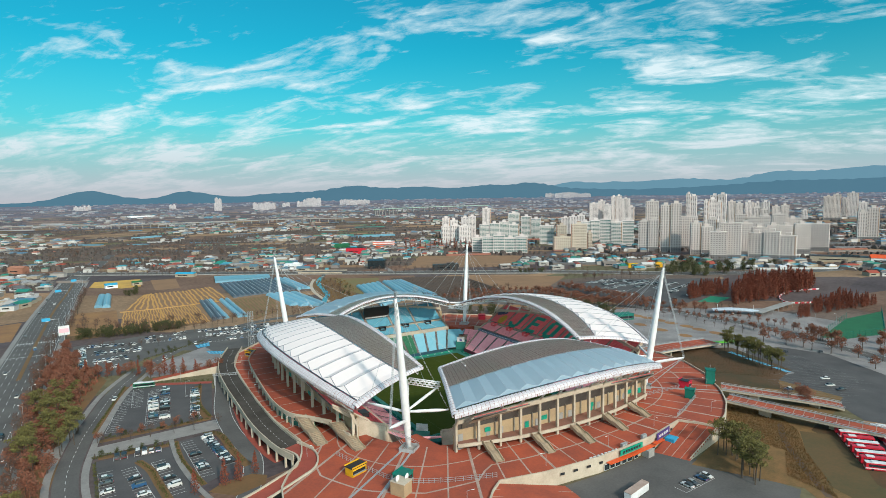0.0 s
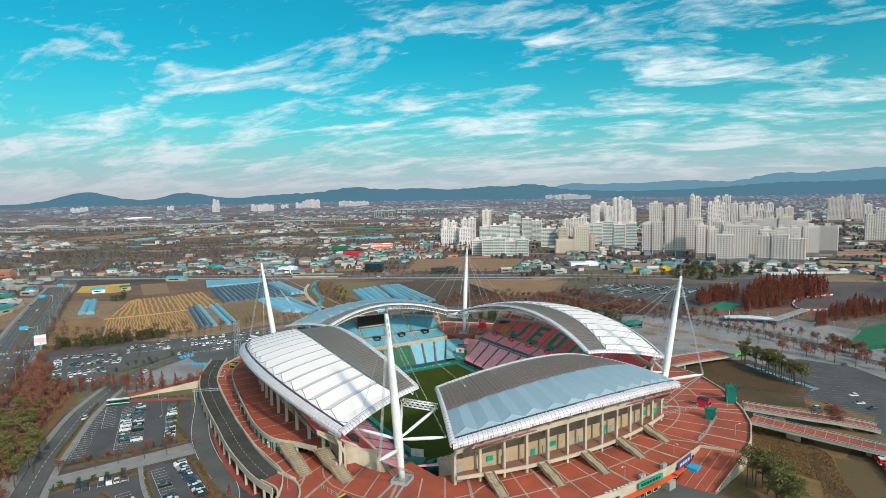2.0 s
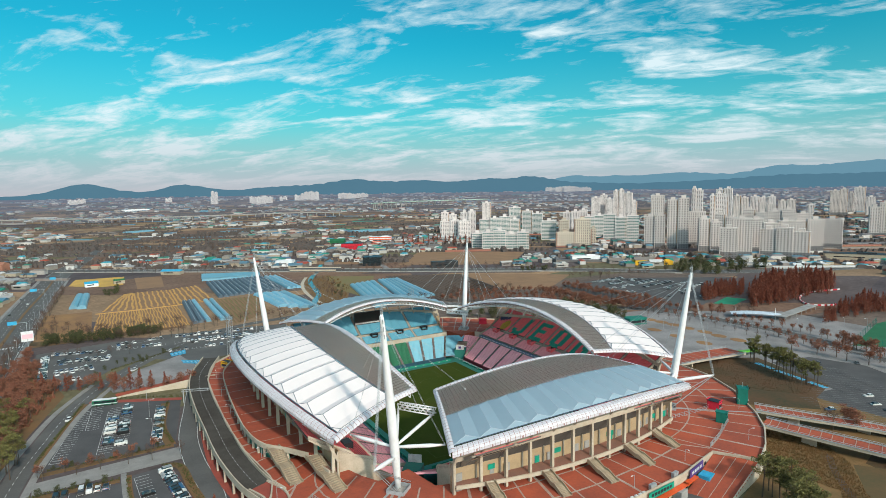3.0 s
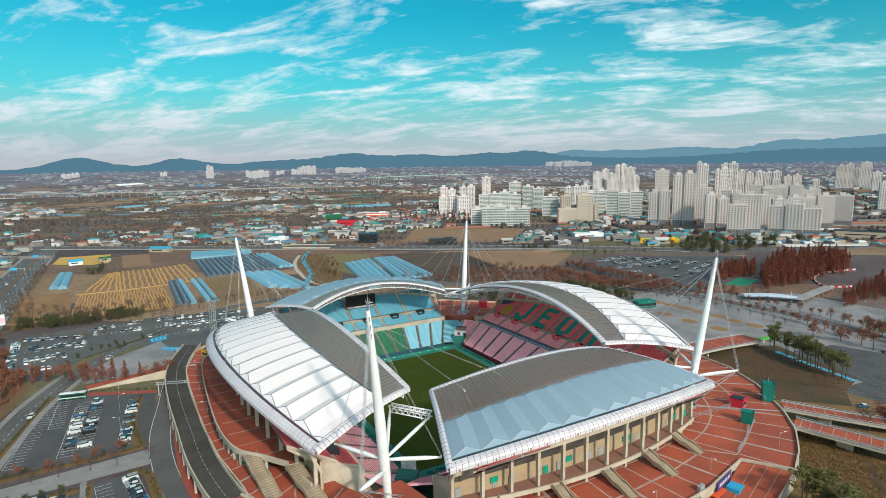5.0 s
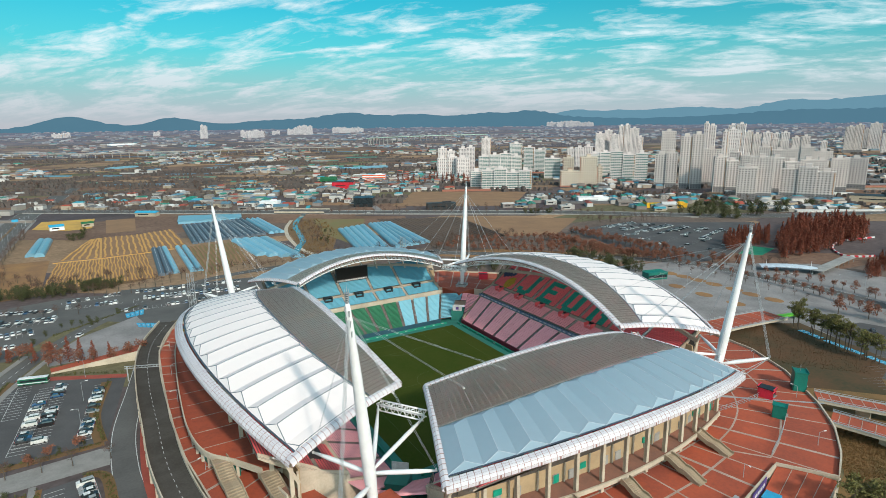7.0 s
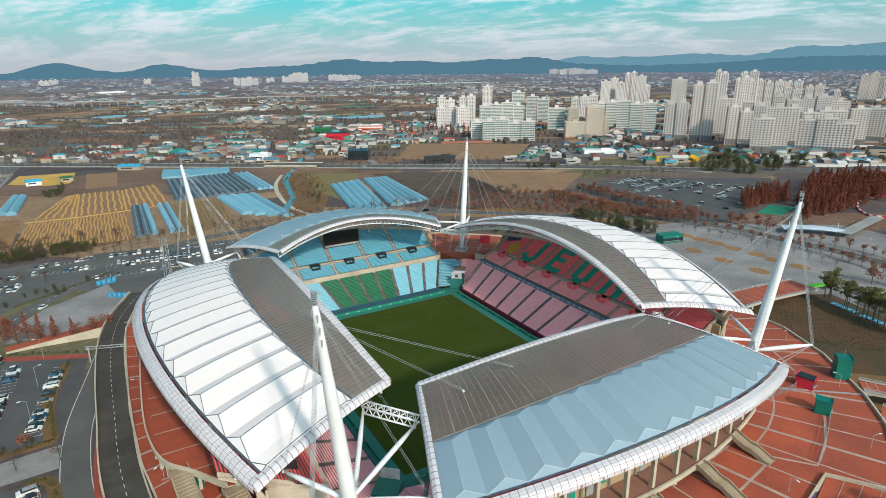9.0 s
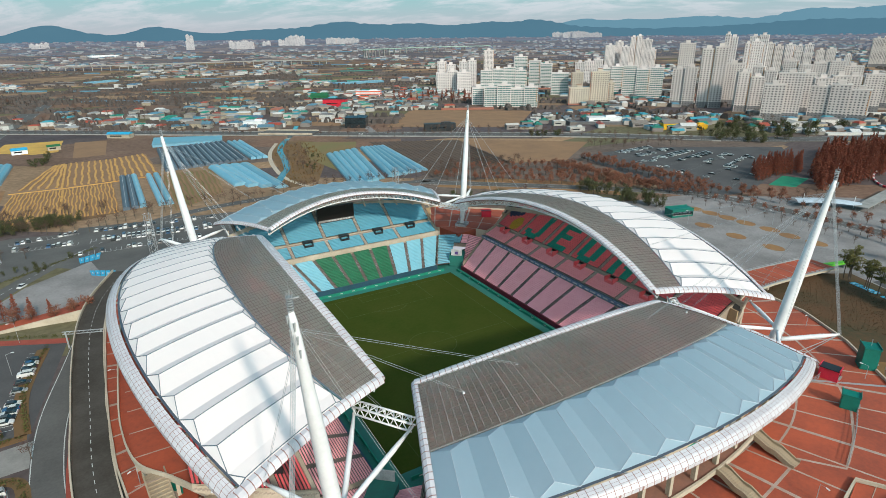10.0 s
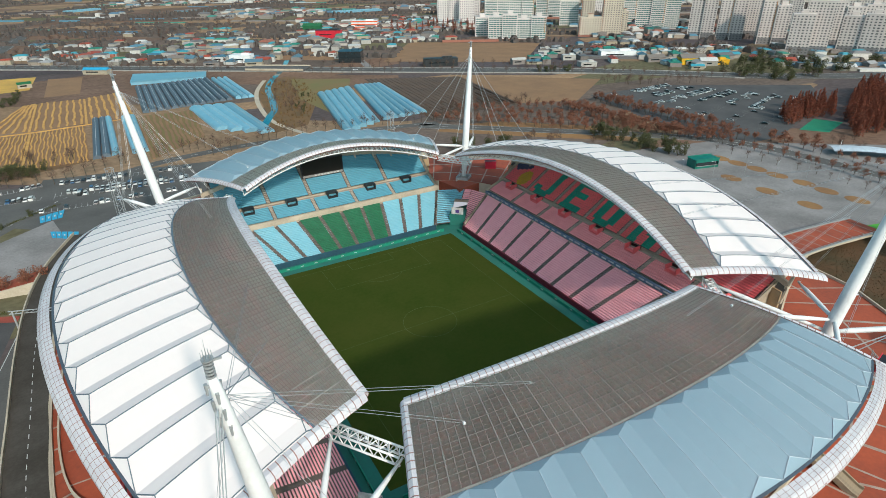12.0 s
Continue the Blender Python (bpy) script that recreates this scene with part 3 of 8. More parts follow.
def build_ground():
    s = Shape()
    ring = [[], []]
    # a disc with a hole where the bowl of the stadium is sunk
    for i in range(97):
        w = 2 * math.pi * i / 96
        c, d = math.cos(w), math.sin(w)
        k = (abs(c / 84) ** 4 + abs(d / 98) ** 4) ** -0.25
        ring[0].append((k * c, k * d, 0))
        ring[1].append((-150 + 4900 * c, -250 + 4900 * d, 0))
    def at(i, r):
        """The spot on spoke i at r metres from the walk's start; r = 0 is the rim of the bowl."""
        a, b = Vector(ring[0][i]), Vector(ring[1][i])
        p = a.lerp(b, r / 4900)
        return (p.x, p.y, rise(p.x, p.y))
    s.sheet([[at(i, r) for i in reversed(range(97))] for r in (0, 20, 100, 400, 900, 1400, 1800, 2000, 2200, 2300)])
    ob = solid("ground", s, ["soil"], "flat winter farmland with brown and ochre fields", "ground", kind="structure")
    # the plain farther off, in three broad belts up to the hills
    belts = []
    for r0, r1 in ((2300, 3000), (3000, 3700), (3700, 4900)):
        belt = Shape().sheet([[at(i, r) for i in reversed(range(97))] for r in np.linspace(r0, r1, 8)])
        belts.append(solid("distant_plain", belt, ["soil"], "far farmland with blue haze mixed in as glow", "backdrop", kind="structure"))
    m = bpy.data.materials.new("farmland")
    m.use_nodes = True
    t = m.node_tree
    link = t.links.new
    b = t.nodes["Principled BSDF"]
    b.inputs["Roughness"].default_value = 0.95
    b.inputs["Specular IOR Level"].default_value = 0.1
    coord = t.nodes.new("ShaderNodeTexCoord")
    mp = t.nodes.new("ShaderNodeMapping")
    mp.inputs["Rotation"].default_value = (0, 0, radians(-33))
    mp.inputs["Scale"].default_value = (1 / 210, 1 / 95, 1)
    link(coord.outputs["Object"], mp.inputs["Vector"])
    cell = t.nodes.new("ShaderNodeTexVoronoi")
    cell.distance = "CHEBYCHEV"
    cell.inputs["Scale"].default_value = 1.0
    cell.inputs["Randomness"].default_value = 0.8
    link(mp.outputs[0], cell.inputs["Vector"])
    ramp = t.nodes.new("ShaderNodeValToRGB")
    ramp.color_ramp.interpolation = "CONSTANT"
    cols = [(0.185, 0.112, 0.080), (0.25, 0.165, 0.105), (0.105, 0.082, 0.080), (0.135, 0.118, 0.070), (0.30, 0.19, 0.115), (0.090, 0.073, 0.076), (0.165, 0.105, 0.078), (0.145, 0.108, 0.090)]
    els = ramp.color_ramp.elements
    els.remove(els[0])
    els[0].position = 0
    els[0].color = (*cols[0], 1)
    for i, c in enumerate(cols[1:]):
        els.new((i + 1) / len(cols)).color = (*c, 1)
    sepc = t.nodes.new("ShaderNodeSeparateColor")
    link(cell.outputs["Color"], sepc.inputs[0])
    link(sepc.outputs[0], ramp.inputs[0])
    n1 = node(t, "ShaderNodeTexNoise", Scale=0.012, Detail=8.0, Roughness=0.65)
    n2 = node(t, "ShaderNodeTexNoise", Scale=0.25, Detail=5.0, Roughness=0.6)
    link(coord.outputs["Object"], n1.inputs["Vector"])
    link(coord.outputs["Object"], n2.inputs["Vector"])
    mix = t.nodes.new("ShaderNodeMixRGB")
    mix.blend_type = "OVERLAY"
    mix.inputs[0].default_value = 0.75
    link(ramp.outputs[0], mix.inputs[1])
    link(n1.outputs["Fac"], mix.inputs[2])
    mix2 = t.nodes.new("ShaderNodeMixRGB")
    mix2.blend_type = "OVERLAY"
    mix2.inputs[0].default_value = 0.6
    link(mix.outputs[0], mix2.inputs[1])
    link(n2.outputs["Fac"], mix2.inputs[2])
    link(mix2.outputs[0], b.inputs["Base Color"])
    ob.data.materials[0] = m
    # each belt glows more than the last: haze put into its emission
    for share, belt in zip(HAZE_SHARE, belts):
        belt.data.materials[0] = add_haze_glow(m.copy(), share)


build_ground()


def patch(name, outline, mat, label, category, z=0.03, kind="structure"):
    return solid(name, Shape().block(outline, -0.4, z), [mat], label, category, kind=kind)


# ---- hills on the horizon ----
def build_hills():
    # ridge line: azimuth in degrees east of +y, height in metres
    near_ridge = [(-50, 96), (-20, 97), (-9, 99), (-5.8, 106), (-3.8, 140), (-2.3, 190), (-0.6, 160), (1.5, 118), (3.6, 124), (5.0, 168), (6.2, 174), (8.0, 136), (10.5, 122), (13.2, 146), (17.4, 154), (21.3, 200), (24.6, 168), (27.5, 184), (30.9, 162), (35.2, 186), (37, 178), (38.9, 206), (42.1, 150), (48, 128), (53, 134), (57.2, 150), (60.7, 170), (65.5, 168), (72, 180), (110, 150)]
    far_ridge = [(-50, 0), (38, 0), (40, 150), (43.2, 210), (45.2, 178), (46.6, 200), (48.5, 186), (53, 208), (57.2, 182), (60.7, 246), (63.2, 228), (65.5, 248), (70, 256), (80, 240), (110, 200)]
    for name, ridge, dist, seed, colour in (("far_hills", far_ridge, 4680, 9.0, (0.09, 0.12, 0.12)), ("near_hills", near_ridge, 4450, 2.0, (0.06, 0.085, 0.085))):
        az_of, h_of = [p[0] for p in ridge], [p[1] for p in ridge]
        rows = []
        for f in (0.0, 0.35, 0.7, 1.0):
            row = []
            for i in range(361):
                az = -50 + i * 160 / 360
                h = sum(float(np.interp(az + o, az_of, h_of)) for o in (-0.9, -0.3, 0.3, 0.9)) / 4
                if h > 60:
                    h += 4 * noise.noise((az * 0.9, seed, 0)) + 9 * noise.noise((az * 2.3, seed, 3)) + 5 * noise.noise((az * 6.1, seed, 5))
                d = dist - 260 * (1 - f)
                hh = h * f ** 0.8 * (1 + 0.12 * noise.noise((az * 4, f * 4, seed)) * (1 - f))
                row.append((-150 + d * math.sin(radians(az)), -250 + d * math.cos(radians(az)), max(hh, 60) if f < 1 else hh))
            rows.append(row)
        s = Shape().sheet(rows)
        ob = solid(name, s, ["soil"], "blue wooded hills along the horizon, haze put in as glow", "hills", kind="structure", smooth=True)
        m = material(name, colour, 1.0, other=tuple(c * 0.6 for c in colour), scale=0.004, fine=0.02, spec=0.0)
        # the blue haze over the hills is emission of their own surface
        ob.data.materials[0] = add_haze_glow(m, 0.90 if name == "far_hills" else 0.84, (0.15, 0.32, 0.43) if name == "far_hills" else (0.095, 0.225, 0.32))


build_hills()


# ---- the bowl ----
def build_pitch():
    s = Shape()
    s.block([(-41.6, -56), (41.6, -56), (41.6, 56), (-41.6, 56)], PITCH - 1, PITCH)
    solid("pitch", s, ["grass"], "worn green football pitch in winter", "pitch", kind="structure")
    m = Shape()
    z = PITCH + 0.012
    w = 0.14

    def seg(a, b):
        m.strip([a, b], w, z - 0.004, z)

    def arc(cx, cy, r, a0, a1, k=40):
        m.strip([(cx + r * math.cos(a0 + (a1 - a0) * i / k), cy + r * math.sin(a0 + (a1 - a0) * i / k)) for i in range(k + 1)], w, z - 0.004, z)
    seg((-34, 0), (34, 0))
    arc(0, 0, 9.15, 0, 2 * math.pi, 64)
    for k in (-1, 1):
        seg((-34, 52.5 * k), (34, 52.5 * k))
        seg((34 * k, -52.5), (34 * k, 52.5))
        for hw, d in ((20.16, 16.5), (9.16, 5.5)):
            seg((-hw, k * (52.5 - d)), (hw, k * (52.5 - d)))
            for e in (-1, 1):
                seg((e * hw, k * 52.5), (e * hw, k * (52.5 - d)))
        arc(0, k * 41.5, 9.15, math.pi * 1.5 * (k > 0) + math.pi * 0.5 * (k < 0) - 0.92, math.pi * 1.5 * (k > 0) + math.pi * 0.5 * (k < 0) + 0.92, 20)
    solid("pitch_lines", m, ["turf_line"], "faded white lines on the pitch", "markings", kind="structure")
    apron = Shape().block([(-66, -80), (66, -80), (66, 80), (-66, 80)], PITCH - 1.5, PITCH - 0.05)
    solid("pitch_margin", apron, ["track"], "dark green margin round the pitch", "margin", kind="structure")
    # low boards with a blue wall behind, along all four sides
    for name, line in (("perimeter_board", [(-40, 59.5), (40, 59.5)]), ("perimeter_board", [(-40, -59.5), (40, -59.5)]), ("perimeter_board", [(45.2, -56), (45.2, 56)]), ("perimeter_board", [(-45.2, -56), (-45.2, 56)])):
        th = thing(name, "long green advertising board beside the pitch", "board", group="boards round the pitch")
        part("panel", Shape().strip(line, 0.3, PITCH - 0.05, PITCH + 1.25), ["board"], th)
        (ax, ay), (bx, by) = line
        n = 14
        marks = Shape()
        for i in range(n):
            f = (i + 0.5) / n
            marks.box(ax + (bx - ax) * f, ay + (by - ay) * f, PITCH + 0.5, 0.42 if ax == bx else 1.2, 1.2 if ax == bx else 0.42, 0.35)
        part("lettering_bar", marks, ["line"], th, "small pale marks on the board", kind="stuff")


build_pitch()

# profile of a stand, from the front row outwards: distance from the front, height
LOWER = ((-1.0, -4.5), (17.0, 4.4))
MIDDLE = ((18.0, 7.0), (25.0, 10.0))
UPPER = ((26.5, 11.4), (42.0, 21.1))


def seat_block(parent, profile, a0, a1, b0, b1, rows, seat, place, mosaic=None, name="seat_block", label="", single=False):
    """A wedge of seat rows between a0..a1 along the front and b0..b1 along the back."""
    (d0, z0), (d1, z1) = profile
    s = Shape()
    lines = []
    for r in range(rows):
        f0, f1 = r / rows, (r + 1) / rows
        da, db = d0 + (d1 - d0) * f0, d0 + (d1 - d0) * f1
        z = z0 + (z1 - z0) * f0
        zn = z0 + (z1 - z0) * f1
        la, ra = a0 + (b0 - a0) * f0, a1 + (b1 - a1) * f0
        lb, rb = a0 + (b0 - a0) * f1, a1 + (b1 - a1) * f1
        s.face([place(la, da, z), place(ra, da, z), place(rb, db, z), place(lb, db, z)], 0)
        s.face([place(lb, db, z), place(rb, db, z), place(rb, db, zn), place(lb, db, zn)], 0)
        # the seats: a back and a pan on each step
        dm = da + (db - da) * 0.30
        g = 0.35
        q = Shape() if single else s
        k = 1 if mosaic is None else 30
        for c in range(k):
            u0, u1 = c / k, (c + 1) / k
            x0, x1 = la + g + (ra - la - 2 * g) * u0, la + g + (ra - la - 2 * g) * u1
            m = (1 if mosaic is None else mosaic((x0 + x1) / 2, r)) - (1 if single else 0)
            top, pan = z + 0.74, z + 0.40
            q.face([place(x0, dm, pan), place(x1, dm, pan), place(x1, db - 0.12, pan), place(x0, db - 0.12, pan)], m)
            q.face([place(x0, dm, z + 0.1), place(x1, dm, z + 0.1), place(x1, dm, pan), place(x0, dm, pan)], m)
            q.face([place(x0, db - 0.16, pan), place(x1, db - 0.16, pan), place(x1, db - 0.06, top), place(x0, db - 0.06, top)], m)
        lines.append(q)
    colours = seat if isinstance(seat, list) else [seat]
    ob = part(name, s, ["tread"] + ([] if single else colours), parent, label)
    if single:
        for q in lines:
            part("bench", q, colours, ob)
    return ob


LETTERS = dict(
    J=("....##", "....##", "....##", "....##", "....##", "....##", "....##", "##..##", "######", ".####."),
    E=("######", "######", "##....", "##....", "#####.", "#####.", "##....", "##....", "######", "######"),
    O=(".####.", "######", "##..##", "##..##", "##..##", "##..##", "##..##", "##..##", "######", ".####."),
    N=("##..##", "###.##", "###.##", "######", "######", "##.###", "##.###", "##..##", "##..##", "##..##"))


def mosaic_red(x, r):
    """The word in green seats on the upper red tier, and a crest before it."""
    y = -x
    for letter, first in (("J", 43.6), ("E", 24.6), ("O", 6.6), ("N", -12.8)):
        col, line = (first - y) / 1.80, 9 - (r - 1.4) / 1.55
        if 0 <= col < 6 and 0 <= line < 10 and LETTERS[letter][int(line)][int(col)] == "#":
            return 2
    if ((y - 59.0) / 5.2) ** 2 + ((r - 10.5) / 4.2) ** 2 < 1 and r > 7.5 - (y - 59) * 0.5:
        return 4
    if ((y - 52.6) / 3.4) ** 2 + ((r - 4.0) / 4.6) ** 2 < 1:
        return 3
    return 1


def build_back(th, front, half_low, half_up):
    """The outside of a stand: recessed wall with doors, gallery, columns, raking beams and the top beam."""
    d, w = front + 33.0, half_up
    bow = lambda x: 9.0 * (1 - (x / (w + 5)) ** 2)
    n = 12
    xs = [-w - 3 + (2 * w + 6) * i / n for i in range(n + 1)]
    wall = Shape()
    wall.strip([(x, d - 1 + 0.6 * bow(x)) for x in xs][::-1], 0.5, DECK - 0.6, 15.5)
    back = part("back_wall", wall, ["cream"], th, "ochre panelled wall behind the gallery")
    for i in range(n):
        x = (xs[i] + xs[i + 1]) / 2
        y = d - 0.66 + 0.6 * bow(x)
        part("panel_joint", Shape().box(xs[i], d - 0.6 + 0.6 * bow(xs[i]), DECK, 0.5, 0.6, 9.5), ["concrete"], back)
        for z in (DECK, 8.9):
            dr = part("door", Shape().box(x + (1.8 if i % 2 else -1.8), y + 0.05, z, 1.9, 0.3, 2.5), ["sign_green" if i % 4 == 0 else "grey"], back, "green steel door" if i % 4 == 0 else "grey steel door")
            part("door_frame", Shape().box(x + (1.8 if i % 2 else -1.8), y, z, 2.3, 0.25, 2.75), ["grey"], dr)
        if i % 3 == 1:
            part("wall_sign", Shape().box(x - 1.6, y + 0.1, 10.6, 3.4, 0.3, 1.8), ["sign_green"], back, "teal wall sign")
    part("gallery", Shape().sheet([[(x, d - 1, 8.7) for x in xs], [(x, d + 2.2 + bow(x), 8.7) for x in xs], [(x, d + 2.2 + bow(x), 7.9) for x in xs], [(x, d - 1, 7.9) for x in xs]]), ["gallery"], th, "brownish red gallery floor")
    part("gallery_edge", Shape().strip([(x, d + 2.3 + bow(x)) for x in xs][::-1], 0.5, 7.7, 9.0), ["concrete"], th, "cream gallery edge")
    part("top_beam", Shape().sheet([[(x, d + 1.0 + bow(x) + o, 16.2 + 4.7 * bow(x) / 9 + z) for x in xs] for o, z in ((-0.5, 0), (0.6, 0), (0.6, 1.7), (-0.5, 1.7), (-0.5, 0))]), ["concrete"], th, "cream top beam")
    for i in range(n + 1):
        x = xs[i]
        y = d + 0.9 + bow(x)
        top = 16.4 + 4.7 * bow(x) / 9
        part("column", Shape().box(x, y, DECK - 0.3, 0.95, 1.1, top - DECK + 0.3), ["concrete"], th)
        r = Shape()
        a, b = Vector((x, d - 0.5, 11.5)), Vector((x, y + 2.0, top + 3.0))
        r.tube(a, b, 0.75, 0.55, sides=4)
        part("raker", r, ["concrete"], th, "raking concrete beam")
        if i < n:
            part("roof_prop", Shape().tube((x, y, top + 1.5), (x * 1.02, y + 4.6, top + 5.2), 0.28, 0.2, sides=8), ["white"], th)
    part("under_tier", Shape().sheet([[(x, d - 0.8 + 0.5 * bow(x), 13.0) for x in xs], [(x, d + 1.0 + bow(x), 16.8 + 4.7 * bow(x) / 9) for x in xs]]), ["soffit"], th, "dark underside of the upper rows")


def build_stand(name, label, front, half_front, half_low, half_up, turn, centre, low_seats, up_seat, blocks, mosaic=False, board=False):
    """One grandstand. Its own x runs along the front, y outwards; front: the distance of the front wall from the pitch centre."""
    th = thing(name, label, "grandstand", turn=turn, group="four stands of the stadium")
    near = mosaic or board

    def place(x, d, z):
        return (x, front + d, z)
    # front wall
    part("front_wall", Shape().box(0, front - 0.95, PITCH - 0.2, 2 * half_front, 0.5, -4.5 - PITCH + 0.8), ["maroon" if mosaic else "navy"], th, "%s wall below the front row" % ("maroon" if mosaic else "blue"))
    n = len(low_seats)
    for i, seat in enumerate(low_seats):
        a0 = -half_front + 2 * half_front * i / n
        a1 = -half_front + 2 * half_front * (i + 1) / n
        k = half_low / half_front
        seat_block(th, LOWER, a0 + 0.5, a1 - 0.5, a0 * k + 0.5, a1 * k - 0.5, 22, seat, place, label="lower block of %s" % MAT[seat].name, single=near)
    for i in range(n + 1):
        steps = Shape()
        a = -half_front + 2 * half_front * i / n
        for r in range(22):
            f = r / 22
            steps.box(a * (1 + (half_low / half_front - 1) * f), front - 1 + 18 * (f + 0.5 / 22), -4.7 + 8.9 * f, 1.0, 18 / 22, 0.36)
        part("aisle", steps, ["tread"], th, "dark stair aisle between the lower blocks")
    # middle band: beam, short tier, and the wall with the stair heads
    if mosaic:
        bm = part("tier_beam", Shape().box(0, front + 17.6, 4.9, 2 * half_low + 2, 1.0, 1.5), ["banner"], th, "blue banner wall between the tiers")
        marks = Shape()
        for i in range(36):
            marks.box(-half_low + 2 * half_low * (i + 0.5) / 36, front + 17.06, 5.4, 1.6 + (i * 7 % 5) * 0.3, 0.1, 0.6)
        part("lettering_bar", marks, ["line"], bm, kind="stuff")
    else:
        part("tier_beam", Shape().box(0, front + 17.6, 4.8, 2 * half_low + 2, 1.2, 2.2), ["concrete"], th, "cream concrete beam between the tiers")
    nu = blocks
    cuts = [-half_low + 2 * half_low * i / nu for i in range(nu + 1)]
    if board:
        cuts[1:-1] = [-28.4, -10.0, 8.4, 26.8]
    for a0, a1 in zip(cuts, cuts[1:]):
        seat_block(th, MIDDLE, a0 + 0.6, a1 - 0.6, a0 + 0.6, a1 - 0.6, 8, up_seat if not isinstance(up_seat, list) else "seat_mid", place, name="middle_block", single=near)
    part("cross_aisle", Shape().box(0, front + 25.8, 8.5, 2 * half_low, 1.4, 1.9), ["aisle"], th, "sand-coloured cross aisle wall")
    k = half_up / half_low
    for a0, a1 in zip(cuts, cuts[1:]):
        seat_block(th, UPPER, a0 + 0.6, a1 - 0.6, a0 * k + 0.6, a1 * k - 0.6, 19, up_seat, place, mosaic_red if mosaic else None, name="upper_block", single=near)
    for a in cuts:
        steps = Shape()
        for r in range(19):
            f = r / 19
            steps.box(a * (1 + (k - 1) * f), front + 26.5 + 15.5 * (f + 0.5 / 19), 11.3 + 9.7 * f, 1.2, 15.5 / 19, 0.4)
        for r in range(8):
            f = r / 8
            steps.box(a, front + 18 + 7 * (f + 0.5 / 8), 6.9 + 3 * f, 1.2, 7 / 8, 0.4)
        part("upper_aisle", steps, ["aisle"], th, "sand-coloured stair aisle of the upper tier")
    for a in [-37.6, -19.2, -0.8, 17.6, 36.0] if board else [(p + q) / 2 for p, q in zip(cuts, cuts[1:])]:
        v = Shape()
        v.box(a, front + 24.4, 9.6, 4.4, 3.0, 0.3)
        for e in (-1, 1):
            v.box(a + e * 2.1, front + 24.4, 8.8, 0.3, 3.2, 2.9)
        v.box(a, front + 26.1, 8.8, 4.4, 0.3, 2.6, mat=1)
        v.box(a, front + 22.9, 8.6, 4.4, 0.25, 1.2)
        if not mosaic:
            v.box(a, front + 24.6, 11.6, 4.6, 3.4, 0.25)
        part("vomitory", v, ["dark", "screen"] if not mosaic else ["seat_red", "screen"], th, "stair head with parapet")
    # side walls under the rows
    body = Shape()
    for e in (-1, 1):
        xl, xu = e * half_low, e * half_up
        for o in (0.0, e * 0.5):
            body.face([(e * half_front + o, front + 0.2, -6), (e * half_front + o, front + 0.2, -2.6), (xl + o, front + 17, 4.9), (xl + o, front + 17.2, 7.6), (xl + o, front + 25, 10.6), (xl + o, front + 26.5, 12.2), (xu + o, front + 42, 21.9), (xu + o, front + 42, 20.2), (xl + o, front + 33, 13), (xl + o, front + 33, DECK - 1), (xl + o, front + 17, -6)])
    body.face([(-half_low, front + 17, 4), (half_low, front + 17, 4), (half_up, front + 42, 20), (-half_up, front + 42, 20)])
    part("body", body, ["concrete"], th, "cream concrete side walls and underside")
    build_back(th, front, half_low, half_up)
    if board:
        b = part("scoreboard", Shape().box(-1.0, front + 33.8, 16.6, 19.4, 1.0, 8.2), ["dark"], th, "large dark video screen")
        part("screen", Shape().box(-1.0, front + 33.25, 18.2, 18.6, 0.1, 6.2), ["screen"], b)
        part("caption_strip", Shape().box(-1.0, front + 33.2, 16.9, 18.6, 0.1, 1.0), ["grey"], b)
        w = Shape()
        for i in range(8):
            w.box(-4.6 + i * 1.5, front + 33.1, 17.1, 1.0, 0.05, 0.6)
        part("lettering_bar", w, ["line"], b, kind="stuff")
    return th


sky, pale, green, red, pink = "seat_sky", "seat_pale", "seat_green", "seat_red", "seat_pink"
build_stand("north_stand", "sky blue grandstand with a green standing block and a scoreboard", 64.0, 38.0, 49.0, 50.0, 0, None, [pale, pale, pale, green, green, green, green, pale, pale, pale], sky, 5, board=True)
build_stand("east_stand", "faded red grandstand with green letters in the seats", 49.0, 56.0, 64.0, 65.0, -90, None, [pink] * 11, [red, "seat_mosaic", "seat_yellow", "seat_navy"], 7, mosaic=True)
build_stand("south_stand", "faded red grandstand under the blue-grey roof", 64.0, 38.0, 49.0, 50.0, 180, None, [pink] * 7, red, 6)
build_stand("west_stand", "faded red main grandstand under the white roof", 49.0, 56.0, 64.0, 65.0, 90, None, [pink] * 11, red, 7)


